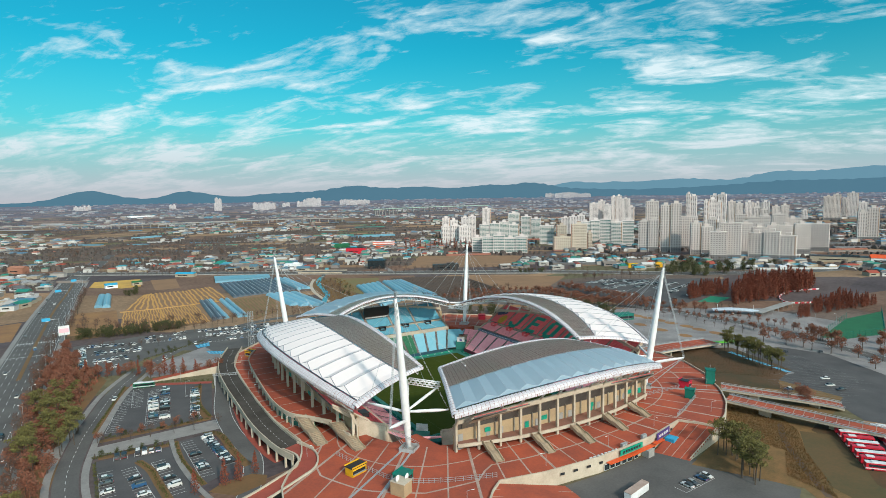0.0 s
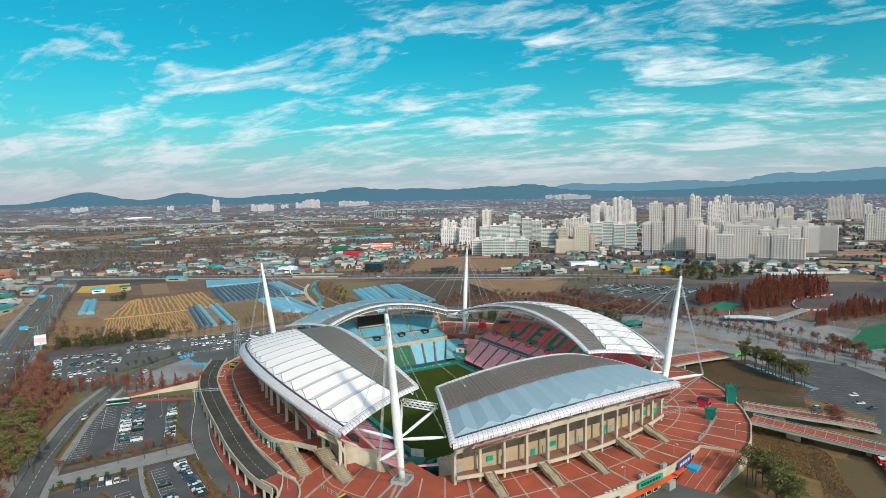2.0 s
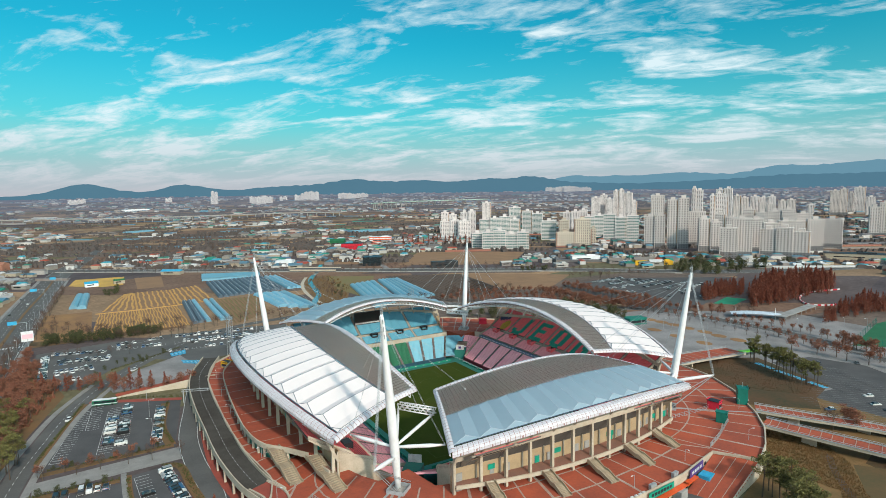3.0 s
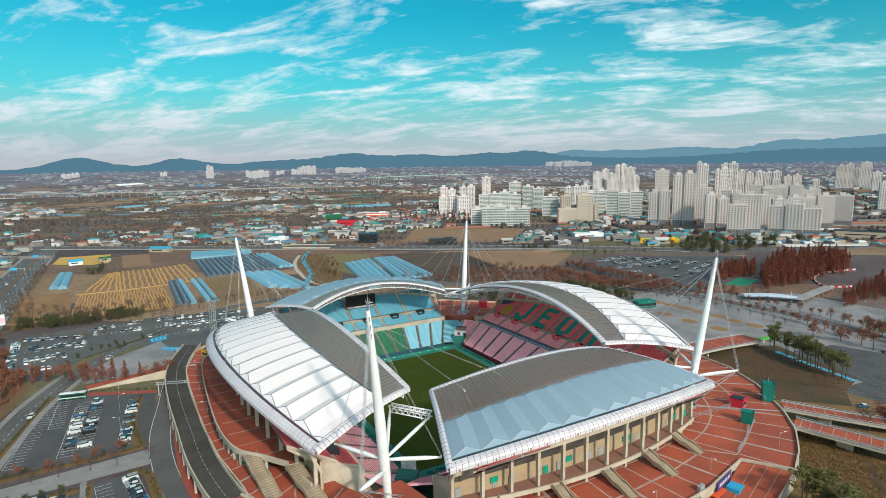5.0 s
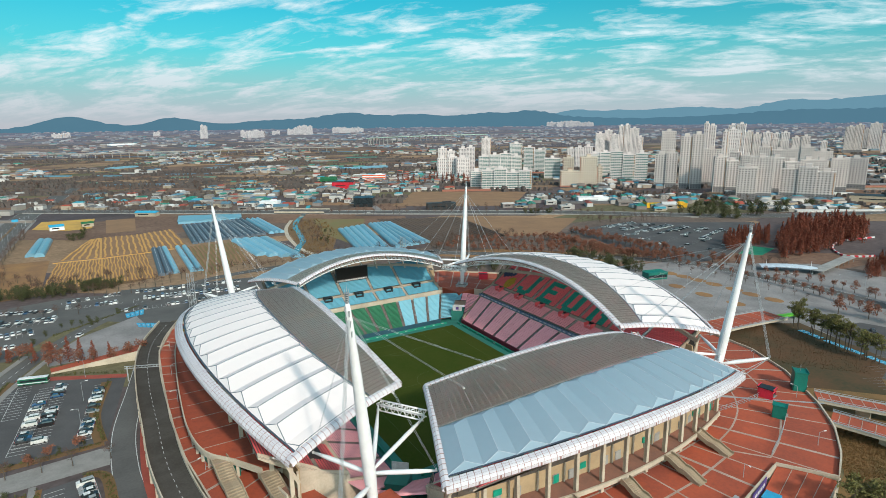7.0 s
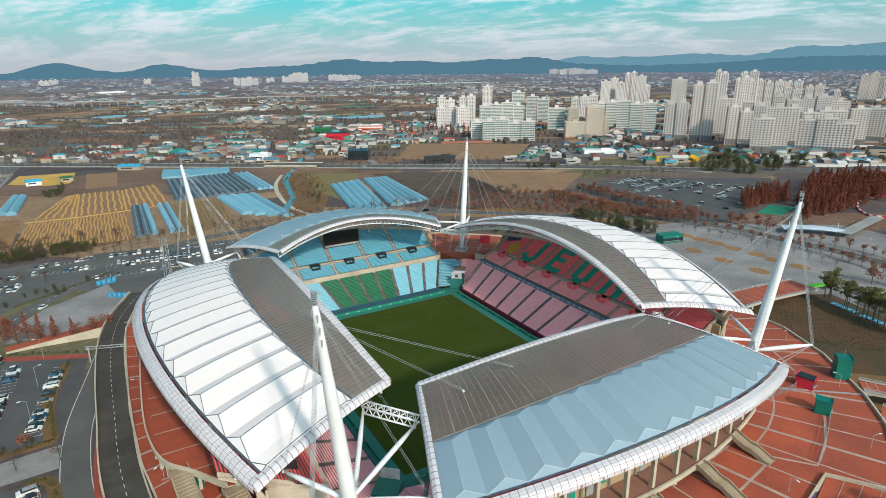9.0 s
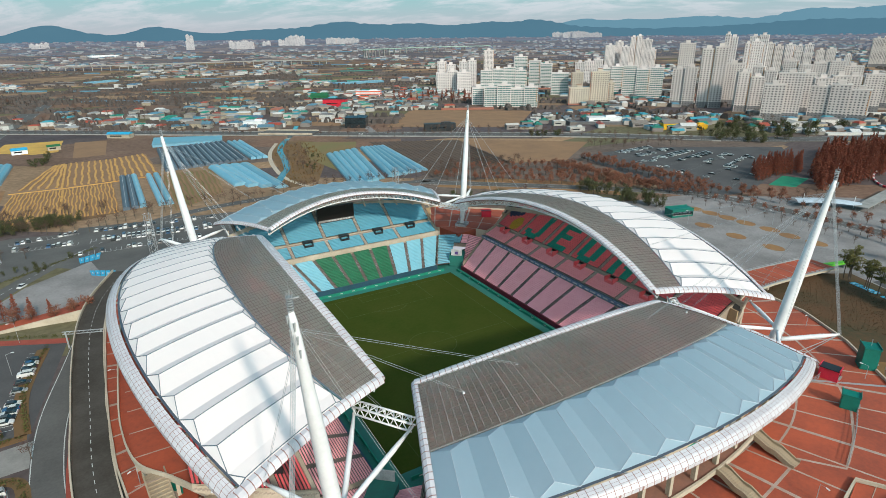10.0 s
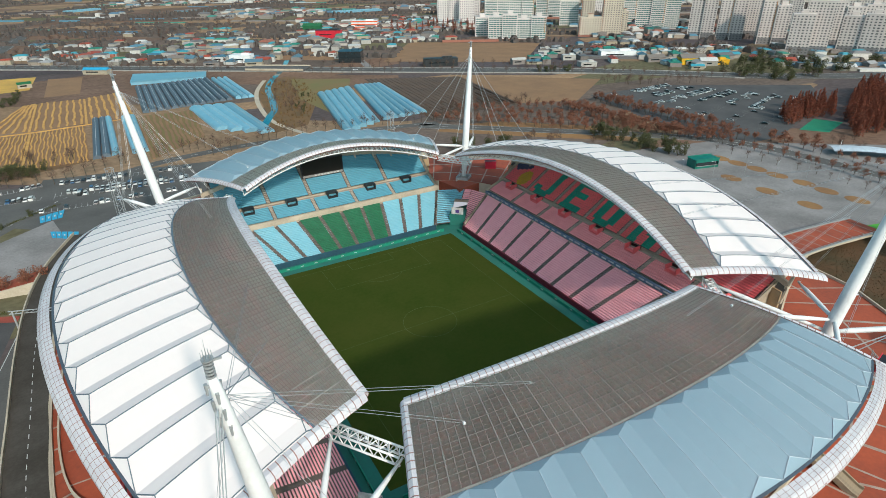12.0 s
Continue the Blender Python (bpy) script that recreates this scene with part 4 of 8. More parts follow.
def build_corner(sx, sy, seats, label):
    """Seats that turn the corner of the lower tier, with the tunnel mouth and its sign."""
    th = thing("corner_terrace", label, "terrace", group="four corners of the bowl")
    wedges = ((seats[0], (38.2, 64.2), (45.0, 62.6), (49.2, 81.0), (57.5, 77.0), -4.4, 18),
              (seats[1], (50.2, 60.0), (49.2, 56.2), (63.5, 73.0), (66.5, 64.5), -4.4, 18),
              (seats[0], (54.0, 73.2), (56.5, 71.2), (57.5, 77.2), (60.5, 75.2), 1.6, 6),
              (seats[1], (56.8, 71.0), (59.2, 69.0), (60.8, 75.0), (63.3, 73.2), 1.6, 6))
    for seat, f0, f1, b0, b1, z0, rows in wedges:
        f0, f1, b0, b1 = Vector(f0), Vector(f1), Vector(b0), Vector(b1)
        s = Shape()
        for r in range(rows):
            u0, um, u1 = r / rows, (r + 0.35) / rows, (r + 1) / rows
            z, zn = z0 + (4.4 - z0) * u0, z0 + (4.4 - z0) * u1
            a, b, e, g, d, c = [(sx * v.x, sy * v.y) for v in (f0.lerp(b0, u0), f1.lerp(b1, u0), f0.lerp(b0, um), f1.lerp(b1, um), f0.lerp(b0, u1), f1.lerp(b1, u1))]
            s.face([(*a, z), (*b, z), (*c, z), (*d, z)], 0)
            s.face([(*e, z + 0.4), (*g, z + 0.4), (*c, z + 0.42), (*d, z + 0.42)], 1)
            s.face([(*d, z), (*c, z), (*c, zn + 0.3), (*d, zn + 0.3)], 1)
        part("seat_block", s, ["tread", seat], th)
    c = Shape()
    a = math.atan2(sy * 57, sx * 50)
    c.box(sx * 50.5, sy * 64, -6, 7, 7, 5.6, turn=a + math.pi / 2)
    part("tunnel_block", c, ["track"], th, "dark green tunnel block")
    sg = Shape()
    sg.box(sx * 48.4, sy * 61.4, -0.4, 5.4, 0.3, 3.2, turn=a + math.pi / 2)
    g = part("tunnel_sign", sg, ["line"], th, "pale sign over the tunnel")
    part("sign_mark", Shape().box(sx * 48.2, sy * 61.15, 0.4, 1.6, 0.25, 1.4, turn=a + math.pi / 2), ["purple"], g)
    fl = Shape().block([(x, y) for x, y in ((sx * 58, sy * 75), (sx * 74, sy * 78), (sx * 70, sy * 96), (sx * 55, sy * 92))][::(1 if sx * sy > 0 else -1)], 0, DECK - 0.1)
    part("corner_floor", fl, ["brick"], th, "red paved corner entrance")


build_corner(1, 1, (pale, pink), "corner terrace with pale blue and pink seats")
build_corner(-1, 1, (pink, pale), "corner terrace with pale blue and pink seats")
build_corner(1, -1, (pink, pink), "corner terrace with faded pink seats")
build_corner(-1, -1, (pink, pink), "corner terrace with faded pink seats")


# ---- the four roofs ----
def roof_surface(kind):
    if kind == "side":
        inner = lambda u: Vector((59.9 * u, 46.9 + 6.2 * (1 - u * u), 28.3 + 11.06 * (1 - u * u)))
        outer = lambda u: Vector((76.0 * u, 85.6 + 16.9 * (1 - u * u), 23.2 + 9.8 * (1 - u * u)))
    else:
        inner = lambda u: Vector((41.4 * u, 65.6 + 8.7 * (1 - u * u), 28.5 + 7.4 * (1 - u * u)))
        outer = lambda u: Vector((57.3 * u, 105.0 + 12.9 * (1 - u * u), 23.2 + 7.5 * (1 - u * u)))

    def at(u, v, lift=0.0):
        p = inner(u).lerp(outer(u), v)
        return (p.x, p.y, p.z + 1.6 * 4 * v * (1 - v) + lift)
    return at


def build_roof(name, label, kind, turn, bays, skin, seam):
    th = thing(name, label, "roof", turn=turn, group="four roofs of the stadium")
    at = roof_surface(kind)
    va = 0.035
    if kind == "end":
        vb = (lambda u: 0.48 + 0.03 * u + 0.03 * u * u) if turn else (lambda u: 0.165 + 0.07 * u * u)
    else:
        vb = lambda u: (0.362 - 0.075 * u ** 4) if turn > 0 else (0.345 - 0.115 * u * u)
    vo, N = 0.925, 48
    us = [-1 + 2 * i / N for i in range(N + 1)]
    e = 0.985
    # weathered clear sheets on purlins over the inner part
    part("clear_roofing", Shape().sheet([[at(u * e, va + (vb(u) - va) * j / 10, 0.0) for u in us] for j in range(11)]), ["grating"], th, "weathered grey-green clear sheets", smooth=True)
    bars = Shape()
    ku = 90 if kind == "side" else 63
    for i in range(ku + 1):
        u = (-1 + 2 * i / ku) * e
        w = 0.075 if i % 3 else 0.14
        du = w / 60
        pts = [va + (vb(u) - va) * j / 8 for j in range(9)]
        bars.sheet([[at(u - du, v, 0.22), at(u + du, v, 0.22)] for v in pts])
    kv = 21
    for j in range(kv + 1):
        f = j / kv
        dv = 0.0009 if j % 3 else 0.0017
        bars.sheet([[at(u * e, va + (vb(u) - va) * f - dv, 0.26) for u in us], [at(u * e, va + (vb(u) - va) * f + dv, 0.26) for u in us]])
    part("purlin_grid", bars, ["bar"], th, "rusty grey purlins", kind="stuff")
    # folded bays over the outer part, each with a ridge that forks into hips
    step = 2 * e / bays
    if kind == "end":
        edges = [-e + step * i for i in range(bays + 1)]
        ridges = [(p + q) / 2 for p, q in zip(edges, edges[1:])]
    else:
        # the steep face of each pleat looks north
        north = 1 if turn > 0 else -1
        tops = [-e + step * (i + (0.05 if turn > 0 else 0.60)) for i in range(bays)]
        edges = [-e] + [r + north * 0.34 * step for r in tops]
        edges = [v for v in edges if -e <= v < e - 0.01] + [e]
        ridges = []
        for p, q in zip(edges, edges[1:]):
            mid = [r for r in tops if p + 0.004 < r < q - 0.004]
            ridges.append(mid[0] if mid else (p + q) / 2)
    for u0, u1, um in zip(edges, edges[1:], ridges):
        rise = 0.95
        if u1 - u0 < 0.6 * step:
            rise = 0.15
        b0, b1, bm = vb(u0) + 0.004, vb(u1) + 0.004, vb(um) + 0.004
        vi, vx = bm + (0.05 if kind == "end" else 0.030), vo - 0.04
        s = Shape()
        k = 8
        ridge = [at(um, vi + (vx - vi) * j / k, rise) for j in range(k + 1)]
        for ue, vb_e in ((u0, b0), (u1, b1)):
            edge = [at(ue, vb_e + (vo - vb_e) * j / k, 0.05) for j in range(k + 1)]
            s.sheet([edge, ridge] if ue == u0 else [ridge, edge])
        s.face([at(u0, b0, 0.05), at(u1, b1, 0.05), ridge[0]])
        s.face([at(u1, vo, 0.05), at(u0, vo, 0.05), ridge[-1]])
        p = part("roof_bay", s, [skin], th)
        # seam bars along ridge and hips
        q = Shape()
        for a, b in zip(ridge, ridge[1:]):
            q.tube(Vector(a) + Vector((0, 0, 0.05)), Vector(b) + Vector((0, 0, 0.05)), 0.10 if kind == "side" else 0.06, sides=4, caps=False)
        for ue, ve, end in ((u0, b0, ridge[0]), (u1, b1, ridge[0]), (u0, vo, ridge[-1]), (u1, vo, ridge[-1]))[2 if kind == "end" else 0:]:
            q.tube(Vector(at(ue, ve, 0.12)), Vector(end) + Vector((0, 0, 0.05)), 0.11 if kind == "side" else 0.07, sides=4, caps=False)
        part("seam", q, [seam], p)
    part("gutter", Shape().sheet([[at(u, vo - 0.002, 0.1) for u in us], [at(u, vo + 0.009, 0.1) for u in us]]), ["gutter"], th, "dark gutter")
    part("ridge_flashing", Shape().sheet([[at(u * e, vb(u) - 0.004, 0.3) for u in us], [at(u * e, vb(u) + 0.006, 0.3) for u in us]]), ["bar" if kind == "end" else "seam"], th, "flashing between the two coverings")

    # fascia: rows of curved white panels on a rusty backing
    def nose(u, f):
        """Rounded outer rim: f from 0 (top) to 1 (under)."""
        x, y, z = at(u, vo + 0.018 + (1 - vo - 0.018) * min(1, f * 1.25))
        return (x, y, z + 0.15 - 1.9 * max(0, f - 0.45) ** 1.5 * 2.2)
    cols = 96 if kind == "side" else 72
    back = Shape().sheet([[tuple(np.array(nose(u, f)) - (0, 0, 0.05)) for u in us] for f in (0, 0.2, 0.4, 0.6, 0.8, 1.0)])
    part("rim_backing", back, ["fascia_joint"], th, "rusty joints of the rim", smooth=True)
    cells = Shape()
    for c in range(cols):
        g = 0.04
        ua, ub = -1 + 2 * (c + g) / cols, -1 + 2 * (c + 1 - g) / cols
        for f0, f1 in ((0.0, 0.19), (0.205, 0.395), (0.41, 0.595), (0.61, 0.795), (0.81, 1.0)):
            cells.sheet([[nose(ua, f), nose(ub, f)] for f in (f0, (f0 + f1) / 2, f1)])
    part("rim_panels", cells, ["fascia"], th, "white curved rim panels", kind="stuff")
    # inner rim and the two ends
    rim = Shape()
    backing = Shape()
    cols = 84 if kind == "side" else 60
    ring = ((-0.016, -0.9), (-0.026, -0.4), (-0.02, 0.2), (0.0, 0.5), (0.022, 0.45), (0.036, 0.1))
    backing.sheet([[at(u, v * 0.96, h - 0.05) for u in us] for v, h in ring])
    for c in range(cols):
        ua, ub = -1 + 2 * (c + 0.06) / cols, -1 + 2 * (c + 0.94) / cols
        rim.sheet([[at(ua, v, h), at(ub, v, h)] for v, h in ring])
    for sgn in (-1, 1):
        n = 26
        prof = ((0.985, 0.25), (1.0, 0.5), (1.012, 0.2), (1.016, -0.4), (1.006, -0.9))
        backing.sheet([[at(sgn * u, j / n, h - 0.05) for j in range(n + 1)] for u, h in prof])
        for j in range(n):
            rim.sheet([[at(sgn * u, (j + 0.06) / n, h), at(sgn * u, (j + 0.94) / n, h)] for u, h in prof])
    part("edge_backing", backing, ["fascia_joint"], th, "rusty joints of the edge")
    part("edge_panels", rim, ["fascia"], th, "white edge panels", kind="stuff")
    # truss under the inner edge
    tr = Shape()
    low = lambda u: Vector(at(u, 0.05, -3.4))
    top = lambda u: Vector(at(u, 0.0, -0.6))
    top2 = lambda u: Vector(at(u, 0.11, -0.6))
    n = 40
    for i in range(n):
        a, b = -0.985 + 1.97 * i / n, -0.985 + 1.97 * (i + 1) / n
        tr.tube(low(a), low(b), 0.26, sides=6, caps=False)
        tr.tube(low(a), top((a + b) / 2), 0.13, sides=5, caps=False)
        tr.tube(top((a + b) / 2), low(b), 0.13, sides=5, caps=False)
        tr.tube(low(a), top2((a + b) / 2), 0.13, sides=5, caps=False)
        tr.tube(top2((a + b) / 2), low(b), 0.13, sides=5, caps=False)
    part("edge_truss", tr, ["white"], th, "white tubular truss under the inner edge", smooth=True)
    return th


build_roof("west_roof", "white pleated stadium roof with weathered clear inner strip", "side", 90, 17, "membrane", "seam")
build_roof("east_roof", "white pleated stadium roof with weathered clear inner strip", "side", -90, 17, "membrane", "seam")
build_roof("south_roof", "blue-grey pleated stadium roof with weathered clear inner strip", "end", 180, 14, "membrane_blue", "seam_pale")
build_roof("north_roof", "blue-grey pleated stadium roof with weathered clear inner strip", "end", 0, 14, "membrane_blue", "seam_pale")


# ---- the four masts ----
def build_mast(sx, sy):
    th = thing("roof_mast", "leaning white tapered roof mast with struts and stay cables", "mast", group="four masts of the stadium")

    def P(x, y, z):
        return Vector((sx * x, sy * y, z))
    foot, tip = P(67.4, 86.6, DECK), P(74.0, 91.5, 67.0)
    part("shaft", Shape().tube(foot, tip, 1, sides=20, rings=((0, 0.95), (0.08, 1.15), (0.25, 1.6), (0.45, 1.55), (0.7, 1.2), (0.88, 0.85), (0.97, 0.66), (1.0, 0.45))), ["white"], th, smooth=True)
    head = Shape()
    head.tube(tip - Vector((0, 0, 0.3)), tip + Vector((0, 0, 2.2)), 0.34, 0.30, 10, mat=1)
    for k in range(5):
        head.tube(tip + Vector((0, 0, 0.1 + k * 0.42)), tip + Vector((0, 0, 0.3 + k * 0.42)), 0.52, 0.52, 14)
    head.tube(tip + Vector((0, 0, 2.2)), tip + Vector((0, 0, 2.35)), 0.62, 0.62, 14)
    for k in range(6):
        w = k * math.pi / 3
        o = Vector((0.5 * math.cos(w), 0.5 * math.sin(w), 2.3))
        head.tube(tip + o, tip + o + Vector((0, 0, 0.9)), 0.035, sides=5)
    part("mast_head", head, ["steel", "dark"], th, "dark cable drum with pale rings at the mast head")
    part("lightning_rod", Shape().tube(tip + Vector((0, 0, 2.3)), tip + Vector((0, 0, 4.6)), 0.05, 0.02, 5), ["steel"], th)
    part("warning_lamp", Shape().box(tip.x - 0.9 * sx, tip.y, tip.z + 1.9, 0.9, 0.25, 0.25), ["steel"], th, "small lamp on a bracket")
    outward = Vector((sx * 0.63, sy * 0.77, 0))
    along = (tip - foot).normalized()
    for k, f in enumerate((0.985, 0.965, 0.945, 0.925, 0.905, 0.885)):
        c = foot.lerp(tip, f)
        g = Shape()
        side = along.cross(outward).normalized() * (0.45 if k % 2 else -0.45)
        p = c + outward * 0.75 + side
        g.tube(c + side * 0.4, p, 0.16, sides=6)
        g.tube(p + Vector((0, 0, 0.5)), p - Vector((0, 0, 0.9)), 0.20, 0.12, sides=8)
        part("cable_clamp", g, ["steel"], th, "grey cable clamp on the mast")
    for k, f in enumerate((0.975, 0.95, 0.925, 0.90)):
        c = foot.lerp(tip, f)
        g = Shape()
        p = c - outward * 0.95
        g.tube(c, p, 0.14, sides=6)
        g.tube(p + Vector((0, 0, 0.25)), p - Vector((0, 0, 0.45)), 0.17, 0.1, sides=8)
        part("cable_clamp", g, ["steel"], th)
    hub = foot.lerp(tip, 0.26)
    hub2 = foot.lerp(tip, 0.20)
    west, south, out = P(78.6, 72.6, 22.2), P(54.9, 96.6, 22.2), P(81.0, 99.1, 21.6)
    t1, t2 = P(54.6, 60.8, 24.6), P(45.8, 73.6, 24.6)

    def spindle(a, b, r):
        return Shape().tube(a, b, r, sides=12, rings=((0, r * 0.55), (0.3, r), (0.7, r), (1, r * 0.4)))
    for a, b, r in ((hub, west, 0.62), (hub, south, 0.62), (hub2, out, 0.72), (hub, t2 - Vector((0, 0, 1.2)), 0.6), (hub2, t1 - Vector((0, 0, 1.2)), 0.62)):
        part("strut", spindle(a, b, r), ["white"], th, smooth=True)
    # box truss that ties the two roofs together
    tr = Shape()
    side = Vector((0.72 * sx * 1.0, 0.6 * sy, 0)).normalized() * 1.2
    rails = [(t1 + o, t2 + o) for o in (side, -side, side - Vector((0, 0, 2.0)), -side - Vector((0, 0, 2.0)))]
    for a, b in rails:
        tr.tube(a, b, 0.24, sides=8)
    n = 7
    for i in range(n):
        f0, f1, fm = i / n, (i + 1) / n, (i + 0.5) / n
        for p, q in ((0, 2), (1, 3), (0, 1)):
            a, b = rails[p], rails[q]
            tr.tube(a[0].lerp(a[1], f0), b[0].lerp(b[1], fm), 0.13, sides=5, caps=False)
            tr.tube(b[0].lerp(b[1], fm), a[0].lerp(a[1], f1), 0.13, sides=5, caps=False)
    part("tie_truss", tr, ["white"], th, "white box truss between two roofs", smooth=True)
    # stays
    top = foot.lerp(tip, 0.94)
    for k in range(6):
        o = Vector(((k % 3 - 1) * 0.35 * sx, (k // 3 - 0.5) * 0.5 * sy, 0))
        part("back_stay", Shape().tube(top + outward * 0.75 + o * 0.9, out + o, 0.045, sides=4, caps=False), ["cable"], th, "steep stay cable")
    for e in ((21.6, 78.9, 34.3), (36.4, 79.5, 32.4), (59.0, 21.0, 37.5), (60.0, 40.0, 33.5), (54.9, 96.0, 22.5), (78.6, 73.0, 22.5), (50.0, 67.0, 25.0)):
        q = Shape()
        b = P(*e)
        for o in (-0.22, 0.22):
            q.tube(top - outward * 0.9 + Vector((o, o, 0)), b + Vector((o, o, 0)), 0.034, sides=4, caps=False)
        part("stay", q, ["cable"], th)
        part("stay_anchor", Shape().box(b.x, b.y, b.z - 0.5, 0.4, 0.4, 0.5), ["white"], th)
    d = Shape()
    for o in (-0.4, 0.4):
        d.tube(out + Vector((o, 0, 0)), foot + Vector((o + sx * 1.2, sy * 1.2, 0.4)), 0.1, sides=5, caps=False)
        d.tube(out + Vector((o, 0, 0)), P(62.0, 84.0, DECK + 0.3) + Vector((o, 0, 0)), 0.1, sides=5, caps=False)
    part("tie_down", d, ["cable"], th)
    b = Shape()
    b.box(foot.x, foot.y, DECK - 0.1, 5.0, 5.0, 0.5, turn=0.7)
    b.box(foot.x, foot.y, DECK + 0.3, 2.6, 2.6, 1.1, turn=0.7, top=0.7)
    for k in range(4):
        w = 0.7 + k * math.pi / 2
        b.box(foot.x + 3.1 * math.cos(w), foot.y + 3.1 * math.sin(w), DECK, 0.12, 6.0, 1.3, turn=w, mat=1)
    part("footing", b, ["grey", "cable"], th, "concrete footing with a railing")


for sx in (-1, 1):
    for sy in (-1, 1):
        build_mast(sx, sy)


# ---- plaza deck round the stadium ----
DECK_EDGE = [(-107, 40), (-107.5, 0), (-106, -30), (-102, -58), (-106, -72), (-118, -88), (-121, -104), (-110, -124), (-90, -138), (-66, -139), (-54, -126.5), (-36, -130.3), (-10, -132.2), (20, -130), (45.5, -124.4), (51.5, -138.2), (66, -132), (81, -122.8), (93.4, -111.6), (111, -90), (121, -70), (124, -45), (120, 0), (116, 50), (106, 95), (75, 125), (30, 138), (-30, 138), (-75, 124), (-98, 98), (-106, 68)]


def deck_edge(w):
    """The deck's outer edge in the direction w."""
    best = None
    c, s = math.cos(w), math.sin(w)
    for i in range(len(DECK_EDGE)):
        (ax, ay), (bx, by) = DECK_EDGE[i - 1], DECK_EDGE[i]
        den = c * (by - ay) - s * (bx - ax)
        if abs(den) < 1e-9:
            continue
        r = (ax * (by - ay) - ay * (bx - ax)) / den
        k = (c * r - ax) / (bx - ax) if abs(bx - ax) > abs(by - ay) else (s * r - ay) / (by - ay)
        if r > 0 and -1e-6 <= k <= 1 + 1e-6:
            best = r if best is None else max(best, r)
    return best


def deck_inner(w):
    return (abs(math.cos(w) / 81) ** 4 + abs(math.sin(w) / 96) ** 4) ** -0.25


def deck_point(w, f):
    r = deck_inner(w) + (deck_edge(w) - deck_inner(w)) * f
    return (r * math.cos(w), r * math.sin(w))


def build_deck():
    s = Shape()
    n = 240
    ws = [2 * math.pi * i / n for i in range(n + 1)]
    s.sheet([[(*deck_point(w, f), DECK) for w in ws] for f in (1, 0.5, 0)])
    s.sheet([[(*deck_point(w, 1), -0.3) for w in ws], [(*deck_point(w, 1), DECK) for w in ws]], 1)
    s.sheet([[(*deck_point(w, 0), DECK) for w in ws], [(*deck_point(w, 0), -6) for w in ws]], 1)
    deck = solid("plaza_deck", s, ["brick", "concrete"], "raised plaza deck of worn red paving", "plaza", kind="structure")
    m = Shape()
    z = DECK + 0.02
    for f, wd in ((0.30, 0.55), (0.62, 0.7)):
        m.strip([deck_point(w, f) for w in ws], wd, z - 0.015, z)
    for i in range(84):
        w = 2 * math.pi * i / 84
        m.strip([deck_point(w, 0.02), deck_point(w, 0.985)], 0.55 if i % 3 else 1.0, z - 0.01, z + 0.005)
    ob = part("paving_band", m, ["joint"], deck, "pale stone bands in the red paving", kind="stuff")
    # kerb wall on the edge
    k = Shape()
    k.strip([deck_point(w, 0.995) for w in ws], 0.5, DECK, DECK + 0.9)
    part("parapet", k, ["concrete"], deck, "cream parapet")
    # two long grey paving strips that run out from the near mast
    for a, b in (((-69.5, -85.5), (-118, -122)), ((-66.5, -88), (-106, -127)), ((68, -88), (96, -112))):
        part("drain_channel", Shape().strip([a, b], 0.9, DECK, DECK + 0.05), ["steel"], deck, "grey strip in the red paving")
    for a, b, c, d in (((45.5, -124.4), (51.5, -138.2), (26.0, -143.8), (20.5, -131.2)), ((-54, -126.5), (-66, -139), (-30, -152), (-28, -132.5))):
        r = Shape()
        r.face([(*a, DECK), (*d, 0.05), (*c, 0.05), (*b, DECK)] if a[0] > 0 else [(*a, DECK), (*b, DECK), (*c, 0.05), (*d, 0.05)])
        r.face([(*b, DECK), (*c, 0.05), (*c, -0.3), (*b, -0.3)], 1)
        ramp = part("ramp", r, ["brick", "concrete"], deck, "red paved ramp down to the car park")
        p = Shape()
        for t in (0.25, 0.5, 0.75):
            e = Vector((*a, DECK)).lerp(Vector((*b, DECK)), t)
            g = Vector((*d, 0.05)).lerp(Vector((*c, 0.05)), t)
            p.tube(e + Vector((0, 0, 0.02)), g + Vector((0, 0, 0.02)), 0.12, sides=4)
        part("ramp_line", p, ["joint"], ramp, kind="stuff")
        q = Shape()
        e, g = Vector((*b, DECK)), Vector((*c, 0.05))
        for i in range(14):
            f = i / 14
            o = e.lerp(g, f)
            q.box(o.x, o.y, o.z, 0.3, 0.3, 1.1)
        q.tube(e + Vector((0, 0, 1.0)), g + Vector((0, 0, 1.0)), 0.2, sides=6)
        part("ramp_rail", q, ["concrete"], ramp)
    # fences across the deck
    for line in ([(-93.6, -76.8), (-88, -95), (-82, -107.8), (-70, -116.1), (-51.2, -123.2)], [(74, -110.7), (62, -116), (48, -121)], [(88, -92), (80, -97), (58, -96)]):
        fe = thing("steel_fence", "grey galvanised steel fence on the red plaza", "fence", group="fences on the plaza")
        pts = smooth_line(line, 8)
        for i, (x, y) in enumerate(pts):
            part("post", Shape().box(x, y, DECK, 0.14, 0.14, 1.9), ["steel"], fe)
        for z in (0.35, 1.0, 1.7):
            rail = Shape()
            for a, b in zip(pts, pts[1:]):
                rail.tube((*a, DECK + z), (*b, DECK + z), 0.06, sides=4, caps=False)
            part("rail", rail, ["steel"], fe)
    return deck


deck = build_deck()


